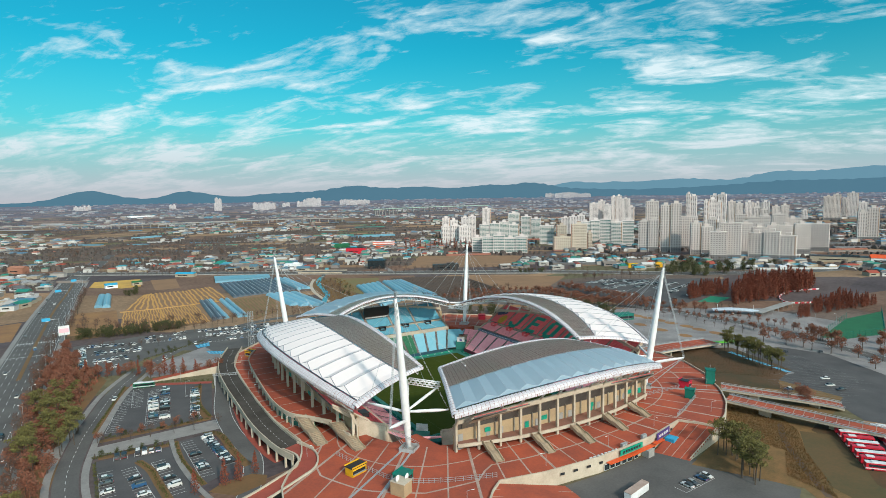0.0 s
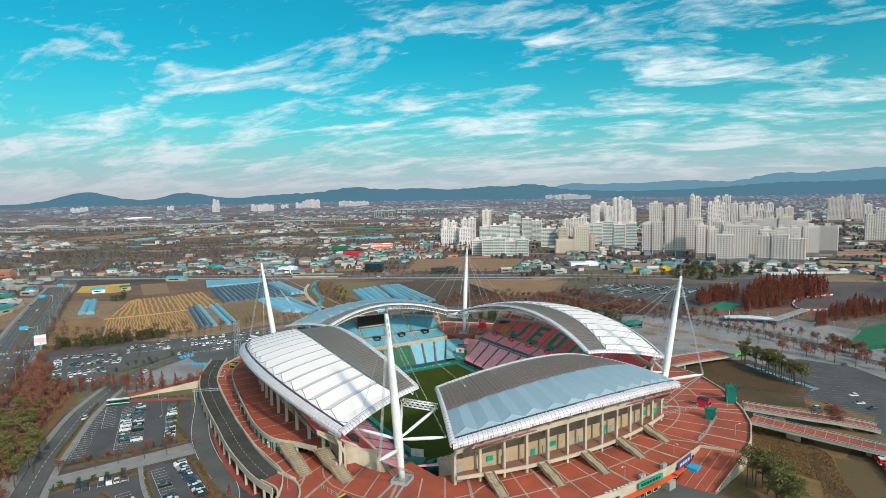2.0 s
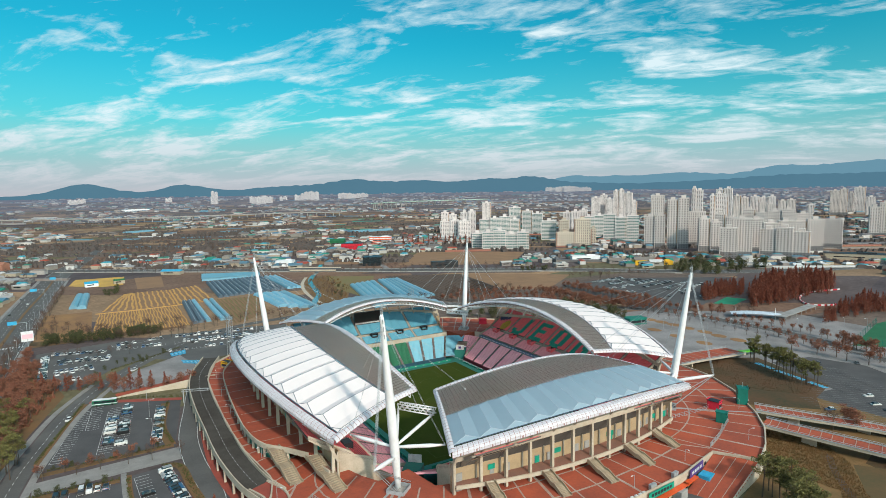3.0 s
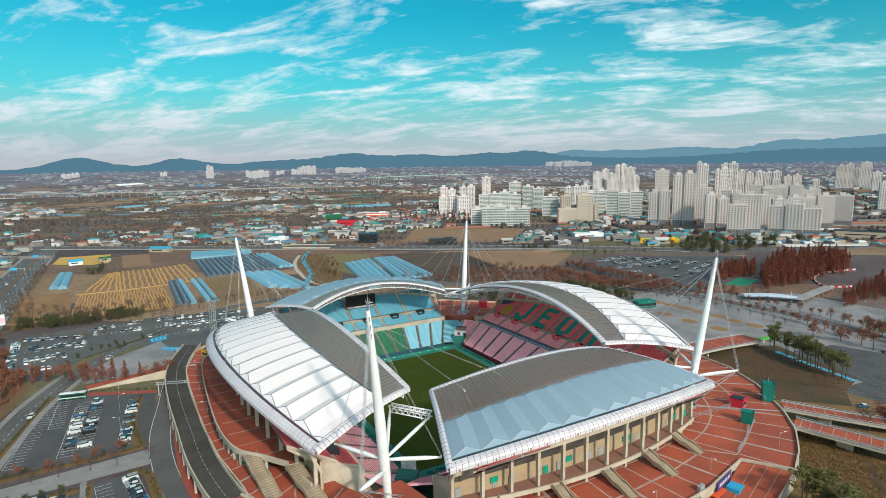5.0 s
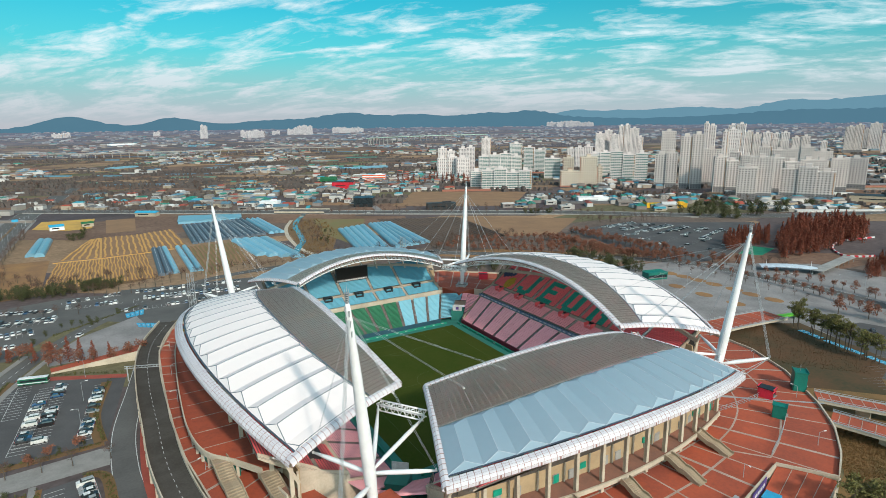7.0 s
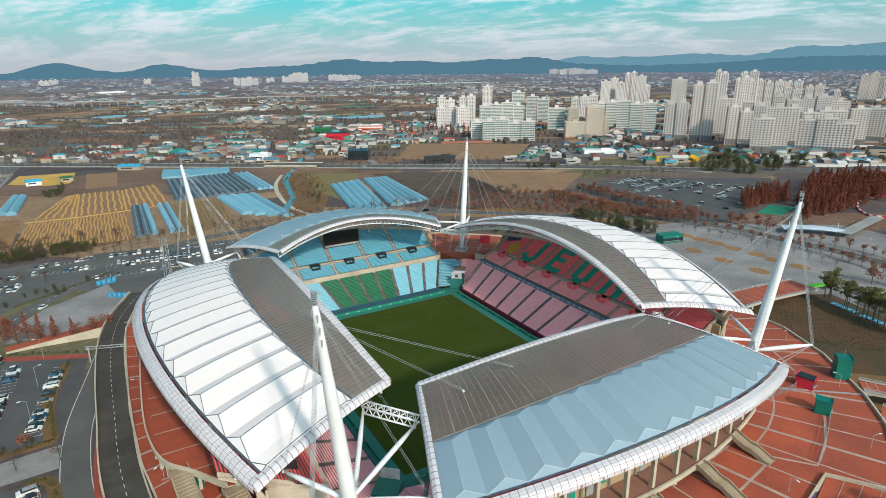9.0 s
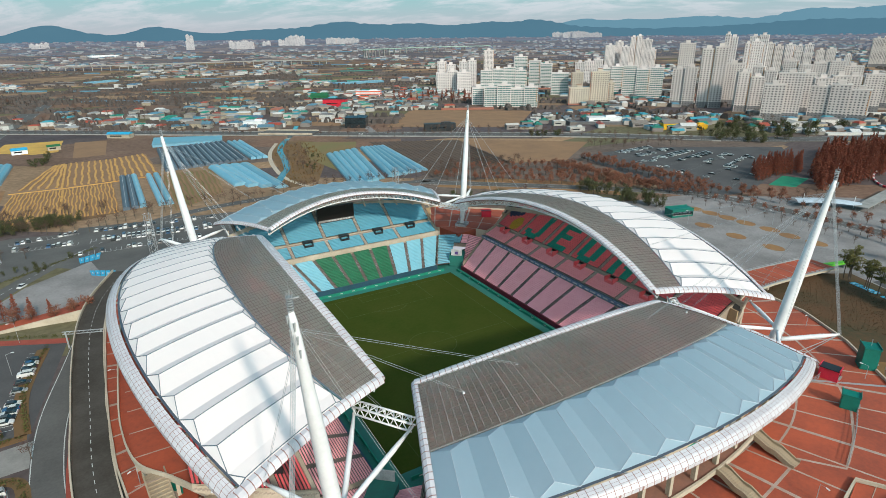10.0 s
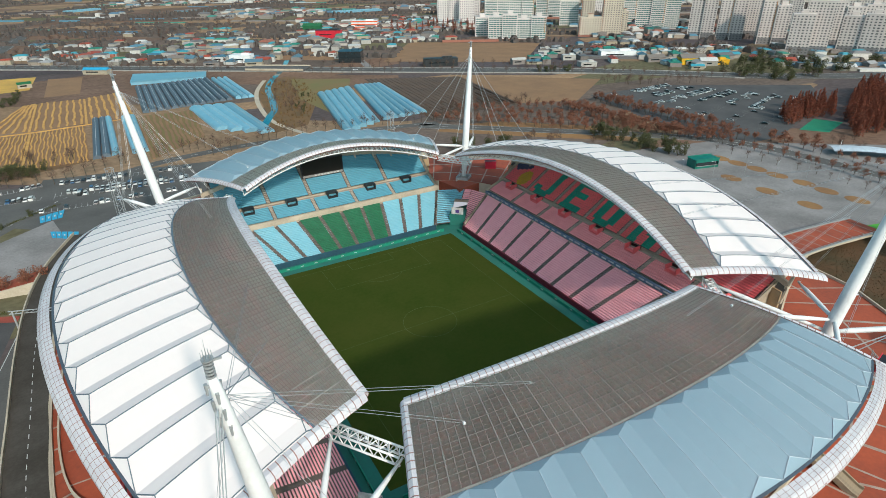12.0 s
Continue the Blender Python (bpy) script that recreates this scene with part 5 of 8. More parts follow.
def build_stair(top, foot, width, steps=22, label="long concrete stair down to the red plaza"):
    th = thing("outer_stair", label, "stair", group="stairs to the gallery")
    a, b = Vector(top), Vector(foot)
    d = (b - a)
    run = Vector((d.x, d.y, 0)).normalized()
    side = Vector((-run.y, run.x, 0))
    turn = math.atan2(run.y, run.x)
    length = math.hypot(d.x, d.y)
    step = Shape().box(0, 0, -0.7, length / steps + 0.02, width, 0.7).data("step", ["stair"])
    for i in range(steps):
        # a landing half way down
        f = i / steps
        p = a + Vector((d.x, d.y, 0)) * (f + 0.5 / steps)
        z = a.z + d.z * float(np.interp(f, (0, 0.10, 0.42, 0.58, 0.92, 1), (0, 0, 0.48, 0.48, 1, 1)))
        part("step", step, [], th).matrix_basis = pose(p.x, p.y, z, 0, 0, math.degrees(turn))
    for e in (-1, 1):
        rows = []
        for off in (0.0, 0.3):
            o = side * (e * (width / 2 + off))
            top_line = [a + Vector((d.x, d.y, 0)) * f + o + Vector((0, 0, d.z * g + 0.75)) for f, g in ((0, 0), (0.10, 0.0), (0.42, 0.48), (0.58, 0.48), (0.92, 1), (1, 1))]
            low_line = [p - Vector((0, 0, 1.5)) for p in top_line]
            rows += [low_line, top_line] if off == 0 else [top_line, low_line]
        rows.append(rows[0])
        wall = Shape().sheet(rows)
        for k in (0, 5):
            wall.face([r[k] for r in rows[:4]])
        part("stair_wall", wall, ["stair"], th)
    return th


for x, y in ((-43.4, -114.4), (-22.3, -119.0), (-2.8, -120.9), (17.7, -119.3), (37.3, -114.8)):
    n = Vector((x * 0.35, y, 0)).normalized()
    build_stair((x - n.x * 11.5, y - n.y * 11.5, 8.7), (x, y, DECK + 0.1), 3.0, label="weathered concrete stair down from the gallery to the plaza")


# ---- the west terrace, viaduct road and ramps ----
def build_west():
    s = Shape()
    outer = smooth_line([(-92, 78), (-99, 60), (-102, 30), (-103.5, 0), (-103.6, -22), (-101, -38), (-94.5, -47), (-88.5, -56)], 6)
    outline = outer + [(-80, -58), (-79, 78)]
    s.block(outline, 9.4, 10.5, 0, 1)
    t = solid("west_terrace", s, ["brick", "concrete"], "raised red terrace beside the main stand", "terrace", kind="structure")
    part("terrace_parapet", Shape().strip(outer, 0.4, 10.5, 11.5), ["concrete"], t, "pale parapet")
    part("terrace_wall", Shape().strip([(x + 1.6, y) for x, y in outer[:-6]], 0.3, DECK, 9.4), ["teal"], t, "green tinted wall under the terrace")
    for i in range(0, len(outer) - 6, 2):
        x, y = outer[i]
        part("terrace_column", Shape().box(x + 0.9, y, DECK - 0.2, 0.8, 0.8, 4.2), ["concrete"], t)
    b = Shape()
    for k in range(12):
        y = 70 - k * 10.5
        b.strip([(-81, y), (-102, y)], 0.35, 10.5, 10.53)
    part("paving_band", b, ["joint"], t, kind="stuff")
    build_stair((-97.9, -42.5, 10.4), (-95.3, -64.5, DECK + 0.1), 4.2)
    build_stair((-87.6, -56.5, 10.4), (-83.8, -77.0, DECK + 0.1), 4.2)
    # viaduct
    line = smooth_line([(-98, 112), (-107, 85), (-111, 60), (-112, 30), (-111.6, 0), (-111, -28), (-108, -54), (-104, -68)], 8)
    v = solid("ring_viaduct", Shape().strip(line, 9.0, 4.5, 5.46), ["ring_road"], "curved viaduct road beside the plaza", "road", kind="structure")
    for o, nm in ((4.6, "outer"), (-4.6, "inner")):
        pts = []
        for i, p in enumerate(line):
            d = (Vector(line[min(i + 1, len(line) - 1)]) - Vector(line[max(i - 1, 0)])).normalized()
            pts.append((p[0] + d.y * o, p[1] - d.x * o))
        part("viaduct_parapet", Shape().strip(pts, 0.4, 3.9, 6.5), ["concrete"], v, "stained concrete parapet")
        if nm == "outer":
            for i in range(4, len(pts), 3):
                part("viaduct_pier", Shape().box(*pts[i], -0.2, 0.8, 1.2, 4.4), ["concrete"], v)
    dash = Shape()
    for i in range(2, len(line) - 2):
        a, b2 = Vector(line[i]), Vector(line[i + 1])
        dash.strip([a, a.lerp(b2, 0.45)], 0.16, 5.46, 5.475)
    part("lane_dash", dash, ["line"], v, kind="stuff")
    # the red ramp that leaves the deck to the south-west
    r = Shape()
    a, b2 = smooth_line([(-107, -59), (-103.5, -69), (-106, -79), (-113, -84.5), (-124, -91), (-142, -99)], 6), None
    rows = []
    for i, p in enumerate(a):
        f = i / (len(a) - 1)
        d = (Vector(a[min(i + 1, len(a) - 1)]) - Vector(a[max(i - 1, 0)])).normalized()
        rows.append([(p[0] + d.y * e * 3.6, p[1] - d.x * e * 3.6, DECK + 0.08 - 3.5 * max(0, f - 0.72)) for e in (-1, 1)])
    r.sheet(rows)
    part("red_lane", r, ["lane"], v, "bright red ramp lane")
    for e in (0, 1):
        w = Shape()
        for p, q in zip(rows, rows[1:]):
            w.tube(Vector(p[e]) + Vector((0, 0, 0.4)), Vector(q[e]) + Vector((0, 0, 0.4)), 0.45, sides=4, caps=False)
        part("lane_parapet", w, ["concrete"], v)
    # north-west: the wall and ramp that lead up to the deck
    for line, z1 in (([(-148, 82), (-136, 82), (-124, 81), (-112, 79), (-101, 75)], 6.2),):
        n = len(line) - 1
        wall = Shape()
        rows = [[(x, y + o, z if z < 0 else (0.6, 1.6, 2.9, 4.6, z1)[i]) for i, (x, y) in enumerate(line)] for o, z in ((-0.3, -0.3), (-0.3, 1), (0.3, 1), (0.3, -0.3))]
        wall.sheet(rows)
        for k in (0, n):
            wall.face([r[k] for r in rows])
        solid("ramp_wall", wall, ["concrete"], "stained cream concrete wall of the approach ramp", "wall", group="ramp walls")
    rr = Shape()
    rr.sheet([[(-149, 89, 0.1), (-126, 89.5, 1.8), (-112, 90, 3.9), (-100, 92, 5.4)], [(-148, 82.3, 0.1), (-124, 81.3, 1.9), (-112, 79.3, 3.8), (-101, 75.3, 5.4)]])
    solid("approach_ramp", rr, ["brick"], "red paved ramp up to the deck", "ramp", kind="structure")
    # footbridge gate at the lot's corner
    g = thing("sign_gantry", "grey steel lattice gantry over the road", "gantry")
    for x, y in ((-119, 56), (-108, 52)):
        part("gantry_post", Shape().box(x, y, 0, 0.5, 0.5, 6.5), ["steel"], g)
    gb = Shape()
    for z in (5.6, 6.6):
        gb.tube((-120, 56.4, z), (-107, 51.6, z), 0.16, sides=6)
    for i in range(9):
        f0, f1 = i / 9, (i + 1) / 9
        gb.tube(Vector((-120, 56.4, 5.6)).lerp(Vector((-107, 51.6, 5.6)), f0), Vector((-120, 56.4, 6.6)).lerp(Vector((-107, 51.6, 6.6)), f1), 0.09, sides=4)
    part("gantry_beam", gb, ["steel"], g)


build_west()


# ---- small buildings on the plaza ----
def build_kiosk(at, size, turn, paint, label, open_side=True, tall=False):
    th = thing("kiosk", label, "kiosk", at, turn, group="kiosks on the plaza")
    w, d, h = size
    s = Shape()
    s.box(0, d / 2 - 0.1, 0, w, 0.2, h)
    for e in (-1, 1):
        s.box(e * (w / 2 - 0.1), 0, 0, 0.2, d, h)
    s.box(0, -d / 2 + 0.1, h * 0.72, w, 0.2, h * 0.28)
    s.box(0, -d / 2 + 0.1, 0, w, 0.2, h * 0.28)
    part("wall", s, [paint], th)
    part("roof", Shape().box(0, 0, h, w + 0.4, d + 0.4, 0.25), ["dark" if paint != "teal" else "teal"], th)
    for e in (-1, 1):
        part("roof_rim", Shape().box(0, e * (d / 2 + 0.1), h + 0.2, w + 0.4, 0.2, 0.5), [paint], th)
    part("counter", Shape().box(0, -d / 2 - 0.2, h * 0.28, w * 0.9, 0.6, 0.12), ["grey"], th)
    part("window", Shape().box(0, -d / 2 + 0.18, h * 0.3, w * 0.85, 0.06, h * 0.4), ["glass"], th)
    if tall:
        part("sign_panel", Shape().box(0, -d / 2 - 0.06, h * 0.55, w * 0.6, 0.1, h * 0.18), ["line"], th, "pale sign bar")
        part("mast", Shape().tube((0, 0, h), (0, 0, h + 2.5), 0.08), ["steel"], th)
    return th


build_kiosk((-92.4, -93.6, DECK), (6.6, 4.0, 3.0), 20, "kiosk_yellow", "bright yellow ticket kiosk with a dark roof")
build_kiosk((-92.9, 87.2, DECK), (5.5, 4.0, 3.2), -60, "kiosk_yellow", "bright yellow ticket kiosk with a dark roof")
build_kiosk((83.6, -98.2, DECK), (3.4, 5.2, 3.6), 12, "kiosk_red", "red and pink kiosk with an open top")
build_kiosk((72.8, -109.0, DECK), (3.0, 4.2, 4.4), 25, "teal", "dark green kiosk beside the fence")
build_kiosk((99.8, -100.8, DECK), (4.6, 4.4, 7.2), 40, "teal", "tall green ticket booth at the plaza edge", tall=True)
build_kiosk((-80.8, -108.6, DECK), (6.0, 4.5, 3.4), 30, "teal", "dark green booth beside the satellite dishes")
build_kiosk((88.0, 93.0, DECK), (5.5, 4.2, 3.2), 150, "kiosk_red", "red kiosk at the far entrance")
build_kiosk((198.0, 46.5, 0), (15.0, 7.0, 4.6), -14, "teal", "green open shelter beside the far lot")

b = thing("dish_cabin", "cream cabin with two white satellite dishes on it", "cabin", (-84.6, -115.0, DECK), 30)
part("cabin", Shape().box(0, 0, 0, 4.6, 5.6, 4.4), ["cream"], b)
part("cabin_roof", Shape().box(0, 0, 4.4, 4.9, 5.9, 0.2), ["concrete"], b)
for x, y, z in ((-1.2, 0.5, 5.6), (2.4, -0.8, 5.0)):
    s = Shape()
    for i in range(6):
        for j in range(16):
            a0, a1 = 2 * math.pi * j / 16, 2 * math.pi * (j + 1) / 16
            r0, r1 = i / 6 * 1.1, (i + 1) / 6 * 1.1
            s.face([(x + r0 * math.cos(a0), y - 0.3 * (1 - r0 * r0), z + r0 * math.sin(a0)), (x + r1 * math.cos(a0), y - 0.3 * (1 - r1 * r1), z + r1 * math.sin(a0)), (x + r1 * math.cos(a1), y - 0.3 * (1 - r1 * r1), z + r1 * math.sin(a1)), (x + r0 * math.cos(a1), y - 0.3 * (1 - r0 * r0), z + r0 * math.sin(a1))])
    d = part("dish", s, ["white"], b, "white satellite dish", smooth=True)
    part("dish_arm", Shape().tube((x, y, z - 1.2), (x, y - 0.1, z), 0.08), ["steel"], d)


def build_front():
    """Shop fronts, banners and air-conditioners along the wall under the deck."""
    th = thing("deck_front", "shop fronts, banners and vents along the cream deck wall", "shop front")
    edge = [(-36, -130.3), (-10, -132.2), (20, -130), (47.5, -123.1)]
    line = smooth_line(edge, 10)
    cum = [0]
    for a, c in zip(line, line[1:]):
        cum.append(cum[-1] + math.dist(a, c))

    def spot(s, out=0.2):
        for i in range(len(line) - 1):
            if cum[i + 1] >= s:
                f = (s - cum[i]) / (cum[i + 1] - cum[i])
                a, c = Vector(line[i]), Vector(line[i + 1])
                d = (c - a).normalized()
                p = a.lerp(c, f) + Vector((d.y, -d.x)) * out
                return p.x, p.y, math.atan2(d.y, d.x)
        return (*line[-1], 0)

    def put(name, s, z, w, d, h, mat, label="", out=0.2):
        x, y, a = spot(s, out)
        return part(name, Shape().box(x, y, z, w, d, h, a), [mat], th, label)
    put("banner", 43, 3.9, 13.5, 0.2, 2.2, "sign_green", "green banner", 0.35)
    for i in range(7):
        put("lettering_bar", 38.2 + i * 1.6, 4.5, 1.1, 0.1, 1.0, "dark", "", 0.5)
    put("banner", 66, 3.2, 11.5, 0.2, 3.0, "purple", "purple banner", 0.35)
    for i in range(4):
        put("lettering_bar", 62.6 + i * 2.2, 4.2, 1.6, 0.1, 1.0, "line", "", 0.5)
    for s, w in ((36, 14), (50, 14), (60, 8)):
        put("awning", s, 3.0, w, 2.0, 0.35, "orange", "orange awning", 1.0)
    for s in (29, 32, 35, 38.5, 42, 46, 54, 58):
        p = put("shop_window", s, 0.5, 2.3, 0.2, 2.1, "glass", "", 0.3)
        put("window_frame", s, 0.3, 2.7, 0.14, 2.5, "line", "", 0.28)
    put("entrance", 52, 0, 4.0, 3.0, 3.0, "grey", "grey entrance porch", 1.6)
    put("shelter", 68, 0, 4.6, 4.0, 3.2, "blue_tarp", "blue guard shelter", 3.0)
    for s in (8, 14, 20, 26, 60, 64, 74, 79):
        put("vent", s, 3.6, 1.7, 0.15, 0.9, "dark", "dark vent opening", 0.3)
    for i in range(8):
        s = 22 + i * 1.9
        x, y, a = spot(s, -0.9)
        part("air_conditioner", Shape().box(x, y, DECK, 1.1, 0.6, 1.1, a), ["line"], th)
    for s in (40, 41.6, 53, 54.5):
        x, y, a = spot(s, -1.6)
        part("air_conditioner", Shape().box(x, y, DECK, 1.3, 1.1, 1.8, a), ["steel"], th)


build_front()


# ---- footbridges to the south-east ----
def build_footbridge(line, w, z0, z1, label):
    th = thing("footbridge", label, "bridge", group="footbridges to the plaza")
    pts = smooth_line(line, 6)
    n = len(pts) - 1
    deckp, left, right = [], [], []
    for i, p in enumerate(pts):
        d = (Vector(pts[min(i + 1, n)]) - Vector(pts[max(i - 1, 0)])).normalized()
        z = z0 + (z1 - z0) * i / n
        left.append(Vector((p[0] - d.y * w / 2, p[1] + d.x * w / 2, z)))
        right.append(Vector((p[0] + d.y * w / 2, p[1] - d.x * w / 2, z)))
    dn = Vector((0, 0, -0.9))
    s = Shape().sheet([[a for a in left], [b for b in right]][::-1])
    s.sheet([left, [a + dn for a in left]][::-1], 1)
    s.sheet([[b + dn for b in right], right][::-1], 1)
    s.sheet([[a + dn for a in left], [b + dn for b in right]], 1)
    part("span", s, ["brick", "concrete"], th)
    bands = Shape()
    for i in range(1, n, 1):
        bands.tube(left[i] + Vector((0, 0, 0.02)), right[i] + Vector((0, 0, -0.04)), 0.16, sides=4)
    part("paving_band", bands, ["joint"], th, kind="stuff")
    for side in (left, right):
        r = Shape()
        for a, b in zip(side, side[1:]):
            r.tube(a + Vector((0, 0, 1.1)), b + Vector((0, 0, 1.1)), 0.1, sides=4, caps=False)
            r.tube(a + Vector((0, 0, 0.35)), b + Vector((0, 0, 0.35)), 0.32, sides=4, caps=False)
        part("rail", r, ["steel"], th)
        for a in side[::1]:
            part("rail_post", Shape().box(a.x, a.y, a.z, 0.1, 0.1, 1.1), ["steel"], th)
    for i in range(5, n, 7):
        c = (left[i] + right[i]) / 2
        part("pier", Shape().box(c.x, c.y, -0.4, 1.0, w * 0.6, c.z - 0.5), ["concrete"], th)


build_footbridge([(99.9, -107.2), (111, -122), (124.5, -139.6), (131, -149)], 7.5, DECK - 0.05, 2.0, "red paved footbridge with steel rails")
build_footbridge([(88.0, -118.3), (95, -137), (103.5, -159.0), (113, -184), (119, -200)], 9.0, DECK - 0.05, 2.6, "wide red paved footbridge with steel rails")
build_footbridge([(121, -42), (146, -41), (184, -44)], 14.0, DECK - 0.05, 3.0, "wide red paved bridge over the bank")


# ---- ground close by: lots, roads, banks ----
BUS_LOT = [(-160.7, 81.6), (-174.8, 8.3), (-127.7, 3.3), (-119.7, 61.9)]
patch("bus_lot", BUS_LOT, "asphalt", "dark asphalt car park", "car park")
patch("lower_lot", [(-176, -19), (-174.5, -50), (-172, -82), (-139, -78), (-142.5, -70), (-144.7, -52), (-146.5, -33), (-147.8, -20)], "asphalt", "dark asphalt car park", "car park")
patch("east_lower_lot", [(-144.2, -15.5), (-143.6, -36), (-139, -61), (-133.5, -58), (-125.3, -52), (-127.6, -36), (-130, -17), (-134, -14)], "asphalt", "dark asphalt car park", "car park")
solid("lot_footway", Shape().strip(smooth_line([(-146.7, -12), (-146.0, -35), (-142.7, -58), (-139.0, -74), (-134, -86)], 6), 1.9, -0.3, 0.16), ["pale_walk"], "pale paved footway between two car parks", "footway", kind="structure")
patch("verge_walk", [(-205, -6), (-188, -4), (-187, 7), (-205, 8)], "pale_walk", "pale paved crossing of the wooded verge", "path", 0.09)
patch("paved_walk", [(-176, -3), (-175, -13), (-122, -10), (-122, 2.5)], "pale_walk", "grey paved walk between the lots", "path", 0.05)
patch("north_lot", [(-194, 204), (-190, 127), (-180, 111), (-166, 109), (-151, 139), (-112, 170), (-119, 205), (-150, 213)], "road", "car park with many cars", "car park", 0.042)
patch("north_road_lot", [(-118, 215), (-128, 150), (-100, 128), (-40, 150), (-30, 200)], "road", "car park behind the stadium", "car park")
patch("south_lot", [(-40, -132), (-46, -170), (-10, -200), (40, -178), (32, -150), (24, -131), (-10, -133)], "road", "grey asphalt yard below the deck", "car park")
patch("bus_yard", [(78, -200), (74, -184), (108, -152), (122, -158), (118, -205)], "asphalt", "asphalt yard with parked buses", "car park")
patch("east_plaza", [(150, -95), (165, -150), (270, -150), (330, -90), (330, 10), (240, 75), (165, 92), (140, 60), (150, -30)], "gravel", "wide grey paved plaza", "plaza", 0.02)
patch("east_car_park", [(126, -160), (146, -131), (137, -117), (149, -104), (170, -106), (188, -64), (217, -70), (226, -96), (208, -134), (176, -166), (136, -180)], "asphalt", "empty car park with worn bays", "car park", 0.045)
patch("far_car_park", [(247, 119), (244, 60), (288, 58), (412, 98), (464, 140), (354, 212), (272, 214)], "asphalt", "large asphalt car park", "car park")
patch("sports_court", [(314, 61), (324, 47), (357, 56), (350, 72)], "court_teal", "green sports court", "court", 0.06)
patch("football_court", [(266, -72), (276, -84), (312, -92), (399, -54), (345, -52)], "court", "green fenced five-a-side pitch", "court", 0.06)


def road(name, line, width, mat, label, z=0.06, dashes=True, edges=True):
    pts = smooth_line(line, 8)
    ob = solid(name, Shape().strip(pts, width, -0.3, z), [mat], label, "road", kind="structure")
    s = Shape()
    if dashes:
        for a, b in zip(pts, pts[1:]):
            a, b = Vector(a), Vector(b)
            k = max(1, int((b - a).length / 9))
            for i in range(k):
                s.strip([a.lerp(b, i / k), a.lerp(b, (i + 0.45) / k)], 0.22, z, z + 0.012)
    if edges:
        for o in (-0.46, 0.46):
            side = []
            for i, p in enumerate(pts):
                d = (Vector(pts[min(i + 1, len(pts) - 1)]) - Vector(pts[max(i - 1, 0)])).normalized()
                side.append((p[0] - d.y * o * width, p[1] + d.x * o * width))
            s.strip(side, 0.22, z, z + 0.012)
    if s.f:
        part("road_marking", s, ["line"], ob, kind="stuff")
    return ob


road("west_avenue", [(-216, -120), (-217, 60), (-218, 240), (-218, 370), (-213, 610), (-196, 800), (-170, 1100)], 28, "road", "broad grey avenue with lane lines")
road("curved_road", [(-176, -100), (-184, -40), (-182, 0), (-176, 35), (-168, 72), (-154, 110), (-132, 148), (-104, 182), (-60, 214), (20, 222), (120, 205)], 8.4, "road", "curved access road", 0.08, True, False)
road("bus_lane", [(-100, 130), (-110, 85), (-116.5, 45), (-121.8, 11), (-122.2, -17), (-119.8, -42), (-121.2, -58), (-128, -80), (-142, -110)], 8.0, "road", "grey bus lane beside the viaduct", 0.07, False)
road("highway", [(-900, 1080), (-500, 860), (-210, 690), (-67, 590), (60, 500), (200, 400), (340, 302), (450, 200), (560, 130), (700, 90), (900, 60)], 24, "road", "wide raised highway", 0.9)
road("east_road", [(105, 205), (170, 150), (225, 100), (255, 60), (263, 0), (262, -50), (243, -115), (225, -190)], 12, "road", "plaza-side road lined with trees", 0.08)
road("side_street", [(170, 440), (190, 520), (230, 640), (300, 800), (420, 1000)], 8, "gravel", "small road through the fields", 0.06, False, False)

# grass strips and hedges round the lots
for line, w in (([(-127, 60), (-131, 30), (-129, 6)], 4.0), ([(-145.2, -14.5), (-144.6, -36), (-139.6, -62)], 2.2), ([(-133.2, -12.7), (-127.6, -17), (-125.6, -35.8), (-123.4, -50.9), (-122.6, -55)], 3.2), ([(-160, -27.5), (-156.2, -38.4), (-154.2, -51.3), (-151.3, -70)], 3.2), ([(-174, 3), (-128, 5)], 3.0), ([(-174, -16), (-148, -17)], 3.0), ([(-162, 80), (-176, 14)], 2.5)):
    pts = smooth_line(line, 6)
    solid("grass_strip", Shape().strip(pts, w, -0.3, 0.14), ["lawn"], "strip of dry winter grass beside the car park", "lawn", kind="structure")

patch("west_bank", [(-206, -150), (-206, 120), (-196, 190), (-172, 100), (-186, 30), (-190, -60), (-184, -150)], "lawn", "brown wooded strip beside the avenue", "ground", 0.05)
patch("south_bank", [(24, -146), (67, -133), (99, -109), (126, -72), (150, -96), (150, -140), (112, -152), (76, -184), (60, -210), (30, -200), (42, -178)], "reed", "overgrown bank of dry orange reeds", "bank", 0.05)
patch("east_bank", [(112, -94), (122, -70), (126, -20), (150, -30), (190, -54), (174, -102), (150, -108), (136, -117), (120, -100)], "green_bank", "green and brown grass bank beside the plaza", "bank", 0.06)
patch("lot_red_strip", [(-160.5, 84.5), (-160.7, 80.4), (-119.9, 60.8), (-119.0, 64.5)], "lane", "red paved strip behind the parked bus", "pavement", 0.07)
patch("bank_lawn", [(95, -153), (92, -166), (62, -186), (57, -197), (74, -196), (112, -156), (108, -150)], "green_bank", "dull green grass beside the bus yard", "lawn", 0.07)
for off, name in ((6.2, "footway"), (-6.2, "footway")):
    base = smooth_line([(-176, -100), (-184, -40), (-182, 0), (-176, 35), (-168, 72), (-154, 110)], 8)
    edge = []
    for i, p in enumerate(base):
        d = (Vector(base[min(i + 1, len(base) - 1)]) - Vector(base[max(i - 1, 0)])).normalized()
        edge.append((p[0] - d.y * off, p[1] + d.x * off))
    solid(name, Shape().strip(edge, 2.6, -0.3, 0.16), ["pale_walk"], "pale paved footway beside the access road", "footway", kind="structure")
